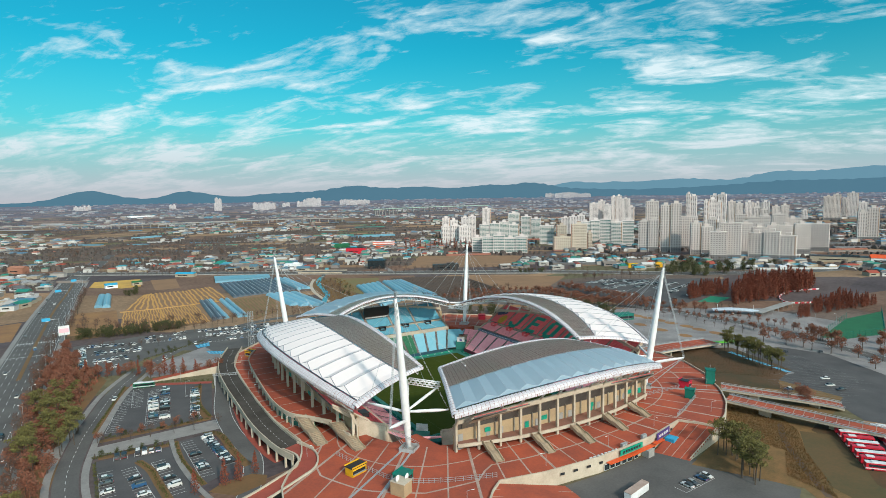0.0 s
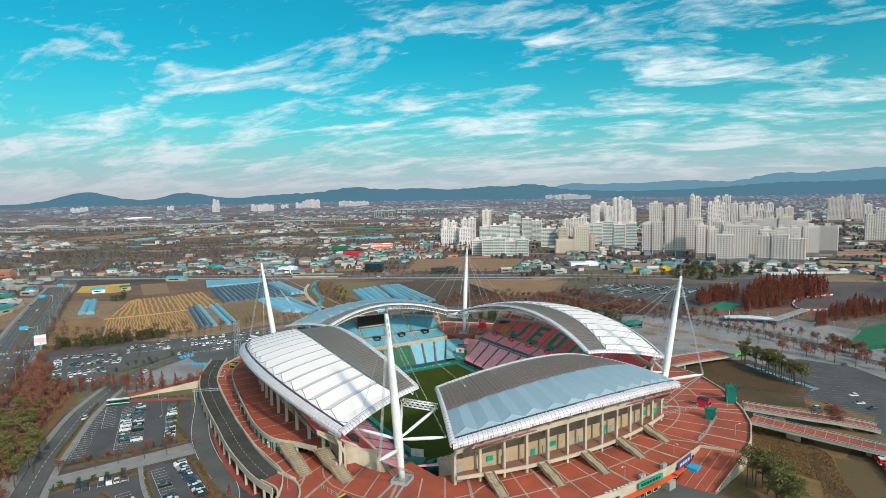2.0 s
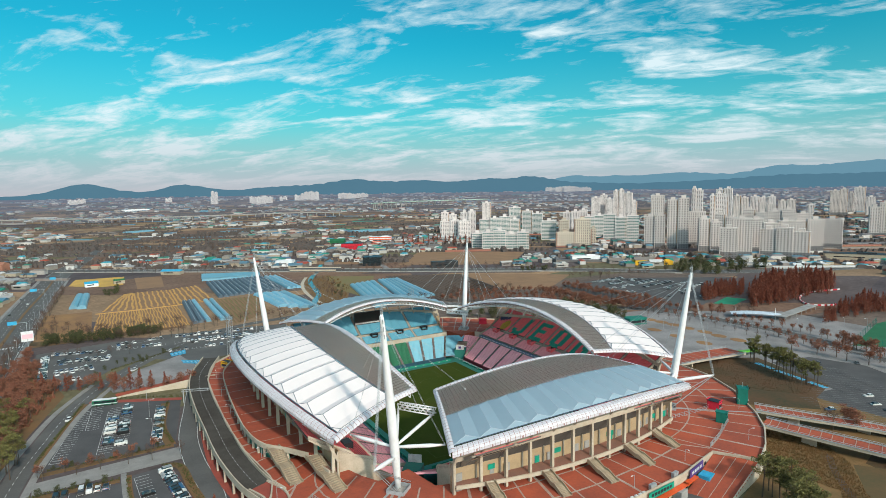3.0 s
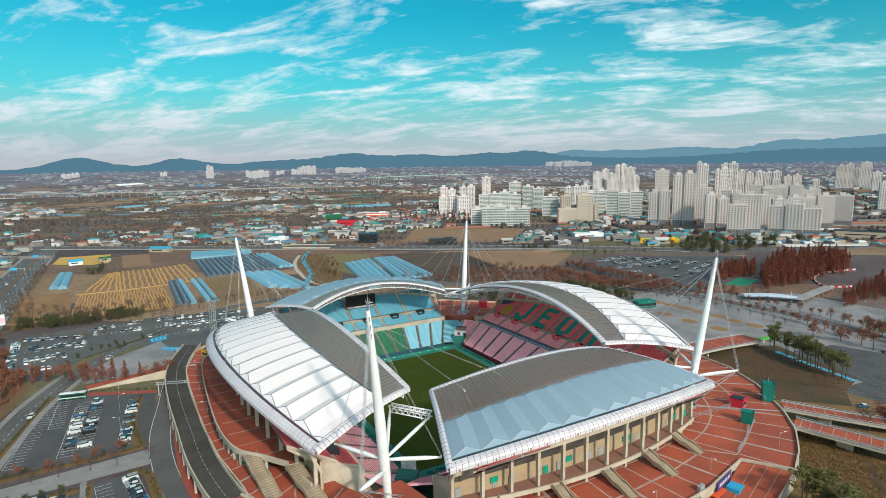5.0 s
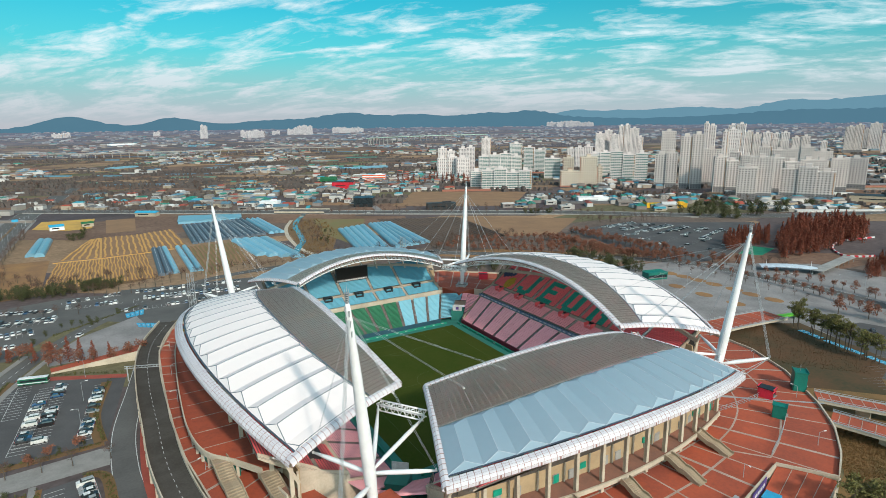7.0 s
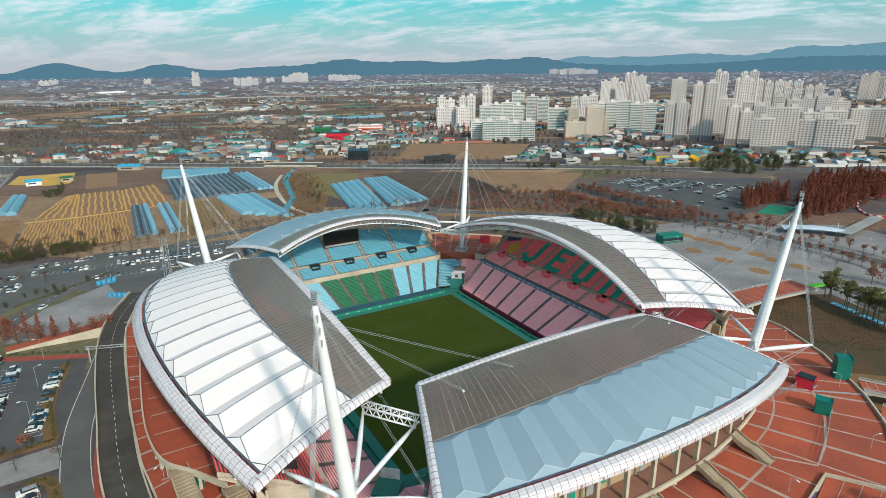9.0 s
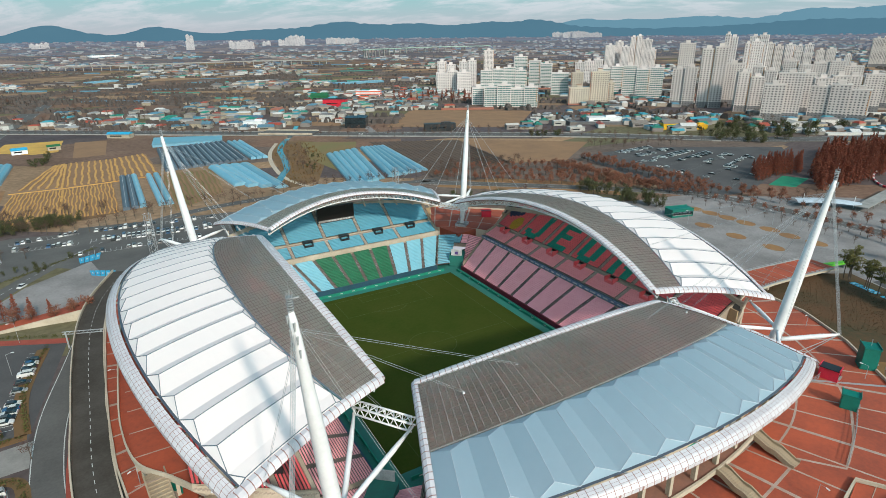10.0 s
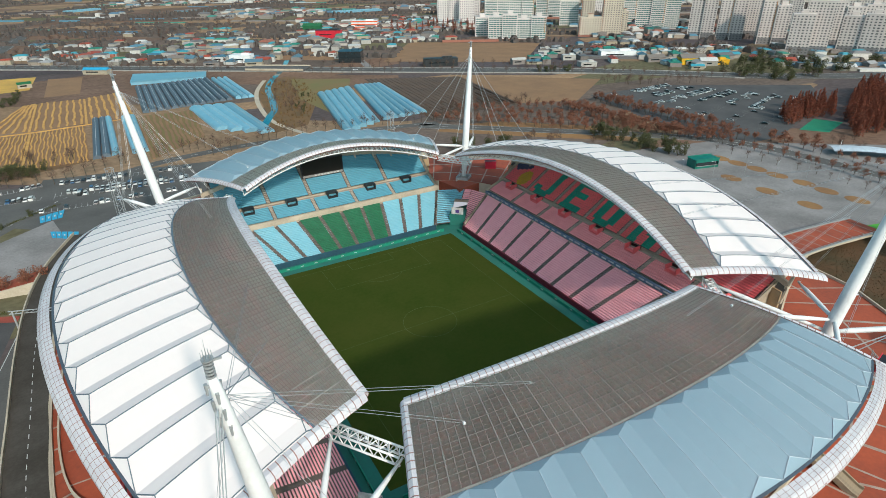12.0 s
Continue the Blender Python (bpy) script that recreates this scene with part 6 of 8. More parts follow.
solid("cycle_lane", Shape().strip(smooth_line([(-105.5, 70), (-110.8, 43), (-114.2, 15.5), (-115.8, -20), (-113.8, -45), (-111, -58)], 6), 4.4, -0.3, 0.13), ["lane"], "red paved cycle lane beside the bus lane", "footway", kind="structure")
patch("green_slope", [(90, -151), (72, -163), (51, -182), (46, -200), (60, -206), (66, -190), (76, -182), (97, -160)], "slope_grass", "dull green grass slope beside the reeds", "bank", 0.075)
solid("bank_stream", Shape().strip(smooth_line([(91, -142), (75.4, -152.6), (56.7, -170.5), (42.7, -185.8)], 6), 2.4, -0.3, 0.09), ["soil_dark"], "narrow dark ditch in the bank", "stream", kind="structure")

# the avenue's median, kerbs and verges
solid("median", Shape().strip(smooth_line([(-217.5, 130), (-218.4, 240), (-218.4, 370), (-214.5, 500), (-213.4, 590)], 8), 2.2, 0.0, 0.24), ["lawn"], "planted median strip of the avenue", "median", kind="structure")
for off in (-15.4, 15.4):
    solid("avenue_walk", Shape().strip([(x + off, y) for x, y in smooth_line([(-216, -120), (-217, 60), (-218, 240), (-218, 370), (-213, 610)], 8)], 3.0, -0.3, 0.18), ["pale_walk"], "paved footway beside the avenue", "footway", kind="structure")
lanes = Shape()
for off in (-10.5, -7.2, -3.9, 3.9, 7.2, 10.5):
    mid = smooth_line([(-216 + off, -120), (-217 + off, 60), (-218 + off, 240), (-218 + off, 370), (-213 + off, 610)], 24)
    for a, b in list(zip(mid, mid[1:]))[::2]:
        lanes.strip([a, Vector(a).lerp(Vector(b), 0.8)], 0.2, 0.06, 0.075)
for k in range(15):
    lanes.strip([(-230 + 1.8 * k, 232), (-230 + 1.8 * k, 237)], 0.8, 0.06, 0.078)
    lanes.strip([(-231 + 2.0 * k, 190), (-231 + 2.0 * k, 191)], 1.7, 0.06, 0.078)
solid("lane_lines", lanes, ["line"], "worn white lane lines and crossings", "markings", kind="stuff")
patch("verge_field", [(-202, 245), (-200, 226), (-112, 232), (-94, 240), (-94, 243), (-163, 243)], "lawn", "brown weedy verge below the fields", "ground", 0.04)
patch("corner_island", [(-139, -68.5), (-130.8, -76.6), (-119.9, -73), (-118, -67), (-123, -63), (-134, -64.6)], "lawn", "dry grass island with redwoods", "lawn", 0.16)
patch("forecourt", [(-150, 92), (-112, 93), (-104, 112), (-112, 150), (-138, 128), (-152, 104)], "gravel", "grey paved forecourt behind the ramp", "car park", 0.036)
patch("orange_verge", [(118, 196), (108, 186), (150, 146), (204, 98), (216, 112), (206, 140), (160, 184)], "orange_soil", "orange-brown grass verge behind the stadium", "lawn", 0.034)


# ---- fields and greenhouses behind the stadium ----
def field(name, quad, mat, ridge, label, count, z=0.05, gap=0.5):
    """A field with raised ridges that run from the quad's first side to its third."""
    ob = patch(name, quad, mat, label, "field", z)
    if ridge:
        a, b, c, d = [Vector(p) for p in quad]
        s = Shape()
        for i in range(count):
            f = (i + 0.5) / count
            p, q = a.lerp(b, f), d.lerp(c, f)
            w = (b - a).length / count * gap
            wob = [p.lerp(q, k / 12) + Vector((0.45 * math.sin(k * 1.3 + i * 1.7) + 0.3 * math.sin(k * 2.9 + i), 0)) for k in range(13)]
            s.strip([tuple(v) for v in wob], w, z, z + 0.35)
        part("ridge", s, [ridge], ob, "straw-covered crop ridges", kind="stuff")
    return ob


field("yellow_field", [(-194, 531), (-160, 501), (-139, 505), (-137, 579), (-190, 585)], "yellow_field", None, "yellow stubble field", 1)
field("tan_field", [(-126, 460), (-99, 462), (-96, 552), (-126, 558)], "soil", None, "bare tan field between shrubs", 1)
field("strip_field", [(-160, 340), (-131, 336), (-131, 435), (-140, 428)], "soil", "straw", "brown field with winding straw-covered ridges", 5, gap=0.30)
field("strip_field", [(-129.5, 336), (-96, 340), (-97, 434), (-129, 435)], "soil", "straw", "brown field with straw-covered ridges", 7, gap=0.30)
field("strip_field", [(-94.5, 340), (-62, 344), (-66, 448), (-95, 436)], "soil", "straw", "brown field with straw-covered ridges", 6, gap=0.32)
field("lower_field", [(-164, 243), (-130, 241), (-130, 326), (-161, 327)], "soil", "straw", "brown field with narrow straw ridges", 14, gap=0.36)
field("lower_field", [(-128, 241), (-95.5, 239), (-97, 331), (-128.5, 327)], "soil", "straw", "brown field with narrow straw ridges", 14, gap=0.36)
for line in ([(-130.3, 330), (-130.2, 430)], [(-95.6, 336), (-96, 432)], [(-129.2, 242), (-129.3, 326)], [(-163, 331), (-130, 330), (-96, 334), (-62, 340)]):
    solid("field_ridge", Shape().strip(line, 1.6, -0.2, 0.45), ["straw"], "straw-covered bank between two fields", "field bank", group="field banks")
field("orange_field", [(-200, 245), (-164, 243), (-166, 346), (-203, 349)], "orange_soil", None, "bare orange-brown field", 1)
field("brown_field", [(-64, 222), (-28, 258), (-22, 340), (-64, 342)], "green_field", "soil", "olive field with crop rows", 12, gap=0.4)
field("canal_field", [(68, 250), (60, 330), (78, 425), (130, 395)], "green_field", None, "dull green field beside the canal", 1)
field("plough_field", [(120, 215), (205, 225), (225, 345), (140, 385)], "soil_dark", "soil_dark", "dark ploughed field", 20, gap=0.5)
field("far_brown_field", [(172, 235), (250, 205), (330, 262), (235, 340)], "soil", None, "bare brown field", 1)
field("hill_field", [(200, 470), (330, 380), (440, 490), (300, 600)], "soil", None, "bare brown field across the highway", 1)
field("verge_plot", [(-262, 250), (-236, 250), (-238, 330), (-270, 320)], "orange_soil", None, "bare orange plot beside the avenue", 1)
field("verge_plot", [(-300, 330), (-262, 330), (-258, 400), (-300, 400)], "green_field", None, "dull green plot beside the avenue", 1)
field("hill_field", [(90, 560), (170, 500), (200, 560), (120, 640)], "soil", None, "bare orange-brown field", 1)


def build_tunnel(a, b, width, height, film, group):
    """A greenhouse tunnel: film over hoops, with end walls."""
    a, b = Vector(a), Vector(b)
    d = (b - a)
    th = thing("greenhouse", "long tunnel greenhouse under %s" % ("blue film" if film == "poly" else "dark shade net"), "greenhouse", (a.x, a.y, 0), math.degrees(math.atan2(d.y, d.x)), group)
    L = d.length
    prof = [(width / 2 * math.cos(math.pi * i / 8), height * math.sin(math.pi * i / 8) ** 0.8) for i in range(9)]
    rows = [[(x, y, z) for y, z in prof] for x in np.linspace(0, L, 8)]
    part("film", Shape().sheet(rows), [film], th, smooth=True)
    for x in (0, L):
        part("end_wall", Shape().face([(x, y, z) for y, z in prof]), [film], th)
    part("ridge_rope", Shape().tube((0, 0, height + 0.05), (L, 0, height + 0.05), 0.14, sides=4), ["line"], th)


def tunnels(quad, count, film, group, height=2.6, fill=0.9):
    """Tunnels side by side: from the side a-b to the side d-c of a quad."""
    a, b, c, d = [Vector(p) for p in quad]
    for i in range(count):
        f = (i + 0.5) / count
        build_tunnel(a.lerp(b, f), d.lerp(c, f), (b - a).length / count * fill, height, film, group)


tunnels([(-94, 240), (-84, 243), (-83, 346), (-92, 346)], 2, "net", "tunnels by the field", 2.4)
tunnels([(-84, 243), (-79, 243), (-79, 345), (-84, 346)], 1, "poly", "tunnels by the field", 2.6)
tunnels([(-73, 241), (-63, 241), (-63, 341), (-74, 341)], 2, "poly", "tunnels by the field", 2.6)
tunnels([(-58, 350), (12, 362), (11, 470), (-55, 460)], 13, "net", "net tunnels behind the stadium", 2.4)
bh = thing("greenhouse_hall", "long low greenhouse hall with a blue roof", "greenhouse")
part("wall", Shape().block([(-57, 478), (9, 470), (14, 498), (-51, 524)], -0.1, 2.8), ["poly"], bh)
part("roof", Shape().block([(-57.5, 477.5), (9.5, 469.5), (14.5, 498.5), (-51.5, 524.5)], 2.8, 3.1), ["poly"], bh)
tunnels([(-18, 272), (14, 240), (8, 340), (-24, 346)], 4, "poly", "tunnels behind the stadium", 2.8)
tunnels([(14, 362), (30, 362), (28, 460), (12, 464)], 3, "poly", "tunnels beside the path", 2.8)
tunnels([(54, 214), (86, 231), (113, 352), (78, 340)], 5, "poly", "tunnels across the canal", 2.8)
tunnels([(90, 232), (128, 236), (142, 350), (118, 354)], 6, "poly", "tunnels across the canal", 2.8)
tunnels([(-185, 372), (-171, 364), (-171, 443), (-182, 446)], 2, "poly", "pale tunnels by the avenue", 3.6)


# ---- canal, path and highway bridge ----
solid("canal", Shape().strip(smooth_line([(12, 262), (24, 290), (32, 308), (41, 350), (48, 388), (62, 428), (84, 474), (110, 540)], 5), 5.5, -0.3, 0.10), ["water"], "narrow blue canal", "canal", kind="structure")
patch("canal_bank", [(12, 240), (40, 250), (75, 330), (92, 420), (82, 440), (58, 430), (36, 380), (24, 300)], "lawn", "overgrown canal bank", "bank", 0.04)
road("canal_path", [(40, 205), (22, 262), (24, 320), (36, 380), (56, 432)], 3.6, "concrete", "pale concrete path beside the canal", 0.09, False, False)
br = thing("highway_bridge", "grey concrete highway bridge over the canal", "bridge")
hd = (Vector((200, 400)) - Vector((60, 500))).normalized()
ha = math.atan2(hd.y, hd.x)
part("bridge_deck", Shape().box(84, 482, 1.0, 62, 25, 1.4, ha), ["road"], br)
for o in (-12.4, 12.4):
    part("bridge_parapet", Shape().box(84 - hd.y * o, 482 + hd.x * o, 1.6, 62, 0.5, 1.9, ha), ["concrete"], br)
for k in (-18, -6, 6, 18):
    part("bridge_pier", Shape().box(84 + hd.x * k, 482 + hd.y * k, -0.2, 1.2, 20, 1.3, ha), ["concrete"], br)
for o in (-12.4, 12.4):
    wl = [(x - hd.y * o, y + hd.x * o) for x, y in smooth_line([(-210, 690), (-67, 590), (60, 500), (200, 400), (340, 302), (450, 200)], 8)]
    solid("highway_barrier", Shape().strip(wl, 0.4, 0.0, 1.3), ["grey"], "pale concrete highway barrier", "barrier", kind="structure")

# ---- houses and sheds ----
def house(name, at, size, turn, label, roof="gable", wall="wall", top="roofs", group="", storeys=1):
    th = thing(name, label, "house" if name == "house" else "building", (*at, 0), turn, group)
    w, d, h = size
    part("wall", Shape().box(0, 0, -0.1, w, d, h + 0.1), [wall], th)
    s = Shape()
    if roof == "gable":
        r = d * 0.22
        for e in (-1, 1):
            s.face([(-w / 2 - 0.4, e * (d / 2 + 0.4), h - 0.1), (w / 2 + 0.4, e * (d / 2 + 0.4), h - 0.1), (w / 2 + 0.4, 0, h + r), (-w / 2 - 0.4, 0, h + r)][::e])
        for e in (-1, 1):
            s.face([(e * (w / 2 + 0.02), -d / 2, h), (e * (w / 2 + 0.02), d / 2, h), (e * (w / 2 + 0.02), 0, h + r * 0.92)][::e], 0)
    else:
        s.box(0, 0, h, w + 0.5, d + 0.5, 0.35)
        s.box(w * 0.2, 0, h + 0.35, w * 0.3, d * 0.4, 1.6)
    part("roof", s, [top], th)
    if math.hypot(at[0] + 100, at[1] + 180) < 780 or name != "house":
        part("window", Shape().box(-w * 0.1, -d / 2, h * 0.42, w * 0.5, 0.2, min(1.2, h * 0.3)), ["glass"], th)
    return th


house("shop_building", (315, 790), (42, 20, 13), -32, "white three-storey shop with orange stripes", "flat", "white", "white", storeys=1)
for z in (3.2, 7.4, 11.6):
    solid("orange_band", Shape().box(315, 790, z, 43.2, 21.2, 1.6, radians(-32)), ["orange"], "orange band round the shop", "band", group="orange bands")
house("dark_hall", (170, 491), (25, 18, 12), -33, "dark grey glazed hall beside the highway", "flat", "glass", "navy")
house("dark_sheds", (240, 410), (36, 10, 8), -20, "long dark sheds in the field", "flat", "dark", "dark")
house("green_shed", (231, 807), (28, 16, 9), -32, "pale green warehouse with a gabled roof", "gable", "court", "court")
house("red_store", (225, 714), (36, 18, 11), -32, "red and teal store by the road", "flat", "bus_red", "dark")
house("white_office", (64, 558), (24, 14, 8), -34, "white office with dark windows", "flat", "white", "white")
house("yellow_hall", (470, 272), (26, 16, 7), -30, "yellow garage with a blue-grey roof", "gable", "kiosk_yellow", "roofs")
house("yellow_hall", (492, 256), (20, 12, 5), -30, "low yellow garage beside the highway", "flat", "kiosk_yellow", "kiosk_yellow")
house("white_shop", (440, 350), (40, 14, 7), -30, "long white shop building", "flat", "white", "white")
house("blue_store", (-82, 566), (26, 9, 4.5), -33, "low building with a bright turquoise roof", "gable", "wall", "blue_tarp")
house("green_hut", (-143, 520), (11, 7, 4), 10, "hut with a green tarpaulin roof", "gable", "wall", "court")
house("farm_sheds", (-171, 514), (13, 9, 4), 10, "white farm sheds with turquoise roofs", "gable", "white", "blue_tarp")
house("brick_villa", (-290, 760), (22, 14, 9), -30, "villa of orange brick with a gabled roof", "gable", "flat_trim", "flat_trim")
house("low_mall", (740, 140), (70, 24, 8), -60, "long grey roadside mall with an orange roof", "flat", "wall", "dark")
house("orange_hall", (770, 100), (24, 20, 7), -60, "hall with an orange roof", "gable", "white", "orange")


def plan_free(x, y):
    """Keeps the scattered houses off fields, roads and lots."""
    for poly in (BUS_LOT, [(-206, 215), (232, 180), (320, 260), (60, 520), (-205, 700)], [(225, 180), (480, 140), (440, 20), (120, -200), (-230, -200), (-230, 215)], [(200, 460), (330, 370), (445, 490), (300, 600)]):
        if inside(x, y, poly):
            return False
    # highway and avenue
    for a, b, w in (((-900, 1080), (-210, 690), 22), ((-210, 690), (340, 302), 24), ((340, 302), (560, 130), 24), ((-221, 200), (-214, 640), 24)):
        a, b, p = Vector(a), Vector(b), Vector((x, y))
        k = max(0, min(1, (p - a).dot(b - a) / (b - a).length_squared))
        if (a.lerp(b, k) - p).length < w:
            return False
    return True


FAR_HOUSES = Shape()


def far_house(x, y, w, rnd):
    """A distant house: walls and a gabled or flat roof."""
    d, h, a = rnd.uniform(7, 13), rnd.uniform(2.8, 5.5), radians(rnd.choice((-34, 56, -20)) + rnd.uniform(-6, 6))
    FAR_HOUSES.box(x, y, -0.1, w, d, h, a)
    FAR_HOUSES.box(x, y, h - 0.1, w + 0.6, d + 0.6, rnd.uniform(0.4, 2.0), a, mat=1, top=0.6)


def scatter_houses():
    rnd = random.Random(5)
    made = 0
    kinds = ["house with a coloured sheet roof", "low white shed beside the road", "small workshop with a flat roof", "grey house among bare trees"]
    spots = []
    zones = [((-120, 640), 120, 34), ((20, 600), 110, 34), ((-285, 440), 55, 40), ((-290, 560), 60, 30), ((-330, 640), 100, 28), ((-420, 850), 120, 22), ((240, 640), 90, 20), ((330, 740), 90, 18), ((430, 380), 80, 26), ((520, 290), 60, 20), ((610, 170), 60, 16), ((720, 60), 70, 14), ((-60, 760), 120, 22), ((140, 820), 120, 16), ((420, 880), 120, 14), ((800, 420), 100, 14)]
    for (cx, cy), spread, count in zones:
        for _ in range(int(count * 2.5)):
            x, y = cx + rnd.uniform(-1, 1) * spread * 1.5, cy + rnd.uniform(-1, 1) * spread * 0.75
            if not plan_free(x, y) or any(abs(x - a) + abs(y - b) < 15 for a, b in spots):
                continue
            spots.append((x, y))
            w = rnd.uniform(8, 20)
            if math.hypot(x + 100, y + 180) > 800:
                far_house(x, y, w, rnd)
                continue
            house("house", (x, y), (w, rnd.uniform(7, 13), rnd.uniform(2.8, 5.5)), rnd.choice((-34, 56, -30, 60, -20)) + rnd.uniform(-6, 6), kinds[made % 2] if w < 17 else kinds[2], "gable" if rnd.random() < 0.6 else "flat", group="houses of the suburb")
            made += 1


scatter_houses()
MAT["far_wall"] = many("far house wall", [(0.42, 0.40, 0.38), (0.30, 0.28, 0.25), (0.58, 0.57, 0.56), (0.40, 0.34, 0.26)], 0.8, by="Island")
MAT["far_roof"] = many("far house roof", [(0.07, 0.19, 0.28), (0.36, 0.36, 0.37), (0.05, 0.32, 0.42), (0.36, 0.07, 0.04), (0.16, 0.16, 0.17), (0.60, 0.60, 0.60), (0.02, 0.24, 0.18), (0.24, 0.21, 0.19)], 0.6, by="Island")
solid("far_houses", FAR_HOUSES, ["far_wall", "far_roof"], "distant houses with coloured roofs", "houses", kind="stuff")


def far_town():
    """Thousands of small roofs and low woods out on the plain."""
    rnd = random.Random(11)
    towns, woods = [Shape() for _ in range(4)], [Shape() for _ in range(4)]

    def spot(start, power):
        az = radians(rnd.uniform(-20, 82))
        d = start * (4300 / start) ** (rnd.random() ** power)
        return -150 + d * math.sin(az), -250 + d * math.cos(az), d

    for _ in range(9500):
        x, y, d = spot(900, 0.62)
        if noise.noise((x / 260, y / 260, 3)) < 0.10 - (0.16 if d > 2400 else 0) or not plan_free(x, y):
            continue
        w, dd = rnd.uniform(7, 20) * (1 + d / 7000), rnd.uniform(6, 12) * (1 + d / 7000)
        s = towns[belt_of(x, y)]
        z, h, a = rise(x, y) - 0.4, rnd.uniform(3, 7), radians(rnd.choice((-33, 57)) + rnd.uniform(-8, 8))
        s.box(x, y, z, w, dd, h, a)
        s.box(x, y, z + h, w + 0.8, dd + 0.8, rnd.uniform(0.6, 2.4), a, mat=1, top=0.6)
    for _ in range(330):
        # long greenhouses, embankments and walls that follow the field grid
        x, y, d = spot(800, 0.7)
        if plan_free(x, y):
            towns[belt_of(x, y)].box(x, y, rise(x, y) - 0.4, rnd.uniform(40, 150), rnd.uniform(4, 14), rnd.uniform(1.6, 4), radians(-33 + rnd.uniform(-5, 5)), mat=1)
    for _ in range(2600):
        x, y, d = spot(850, 0.7)
        if noise.noise((x / 230, y / 230, 8)) < 0.16 or not plan_free(x, y):
            continue
        for _ in range(5):
            r = rnd.uniform(4, 9) * (1 + d / 5000)
            woods[belt_of(x, y)].box(x + rnd.uniform(-20, 20), y + rnd.uniform(-12, 12), rise(x, y) - 0.3, r * rnd.uniform(1, 2.0), r, rnd.uniform(2.5, 6.5), rnd.uniform(0, 3), top=0.45)
    for _ in range(900):
        # lines of bare trees along the field edges
        x, y, d = spot(800, 0.7)
        w = radians(rnd.choice((-33, -33, 57)) + rnd.uniform(-6, 6))
        for k in range(int(rnd.uniform(5, 22))):
            px, py = x + math.cos(w) * k * 9, y + math.sin(w) * k * 9
            if plan_free(px, py):
                woods[belt_of(px, py)].box(px, py, rise(px, py) - 0.3, rnd.uniform(6, 12), rnd.uniform(4, 8), rnd.uniform(2, 6.5), rnd.uniform(0, 3), top=0.5)
    # dense belts of bare wood that show dark between the fields
    for line, wide in (([(-228, 1128), (-160, 1060), (-105, 990), (-60, 924)], 26), ([(0, 1233), (96, 1261), (241, 1400), (360, 1480)], 34), ([(337, 2374), (462, 2385)], 60), ([(-150, 800), (-116, 690)], 22), ([(234, 1137), (330, 1090)], 24), ([(-420, 1150), (-300, 1180), (-228, 1128)], 30)):
        for a, b in zip(line, line[1:]):
            for k in range(int(math.dist(a, b) / 1.6)):
                f = rnd.random()
                x, y = a[0] + (b[0] - a[0]) * f + rnd.gauss(0, wide * 0.5), a[1] + (b[1] - a[1]) * f + rnd.gauss(0, wide * 0.5)
                woods[belt_of(x, y)].box(x, y, rise(x, y) - 0.3, rnd.uniform(3, 7), rnd.uniform(3, 6), rnd.uniform(4, 8), rnd.uniform(0, 3), top=0.4)
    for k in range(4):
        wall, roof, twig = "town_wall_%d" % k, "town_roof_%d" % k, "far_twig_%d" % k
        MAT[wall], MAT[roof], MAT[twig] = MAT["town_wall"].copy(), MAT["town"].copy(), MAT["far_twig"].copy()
        # haze as emission here too, stronger in the farther belts
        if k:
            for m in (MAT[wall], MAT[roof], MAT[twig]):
                add_haze_glow(m, HAZE_SHARE[k - 1])
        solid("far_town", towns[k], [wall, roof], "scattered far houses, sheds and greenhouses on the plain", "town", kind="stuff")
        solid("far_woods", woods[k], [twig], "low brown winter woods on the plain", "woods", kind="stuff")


far_town()


# ---- elevated roads and long greenhouses on the plain ----
def viaduct(line, width, z, mat, label, gap=38):
    th = thing("viaduct", label, "viaduct", group="viaducts on the plain")
    pts = smooth_line(line, 6)
    ground = [rise(*p) for p in pts]
    top = max(ground) + z
    part("deck", Shape().strip(pts, width, top - 1.6, top), [mat], th)
    for e in (-1, 1):
        edge = []
        for i, p in enumerate(pts):
            d = (Vector(pts[min(i + 1, len(pts) - 1)]) - Vector(pts[max(i - 1, 0)])).normalized()
            edge.append((p[0] - d.y * e * width * 0.48, p[1] + d.x * e * width * 0.48))
        part("parapet", Shape().strip(edge, 0.5, top, top + 1.2), [mat], th)
    for a, b in zip(pts, pts[1:]):
        for k in range(max(1, int(math.dist(a, b) / gap))):
            f = (k + 0.5) / max(1, int(math.dist(a, b) / gap))
            x, y = a[0] + (b[0] - a[0]) * f, a[1] + (b[1] - a[1]) * f
            part("pier", Shape().box(x, y, rise(x, y) - 0.5, 2.4, width * 0.5, top - 1.6 - rise(x, y) + 0.5), ["grey"], th)


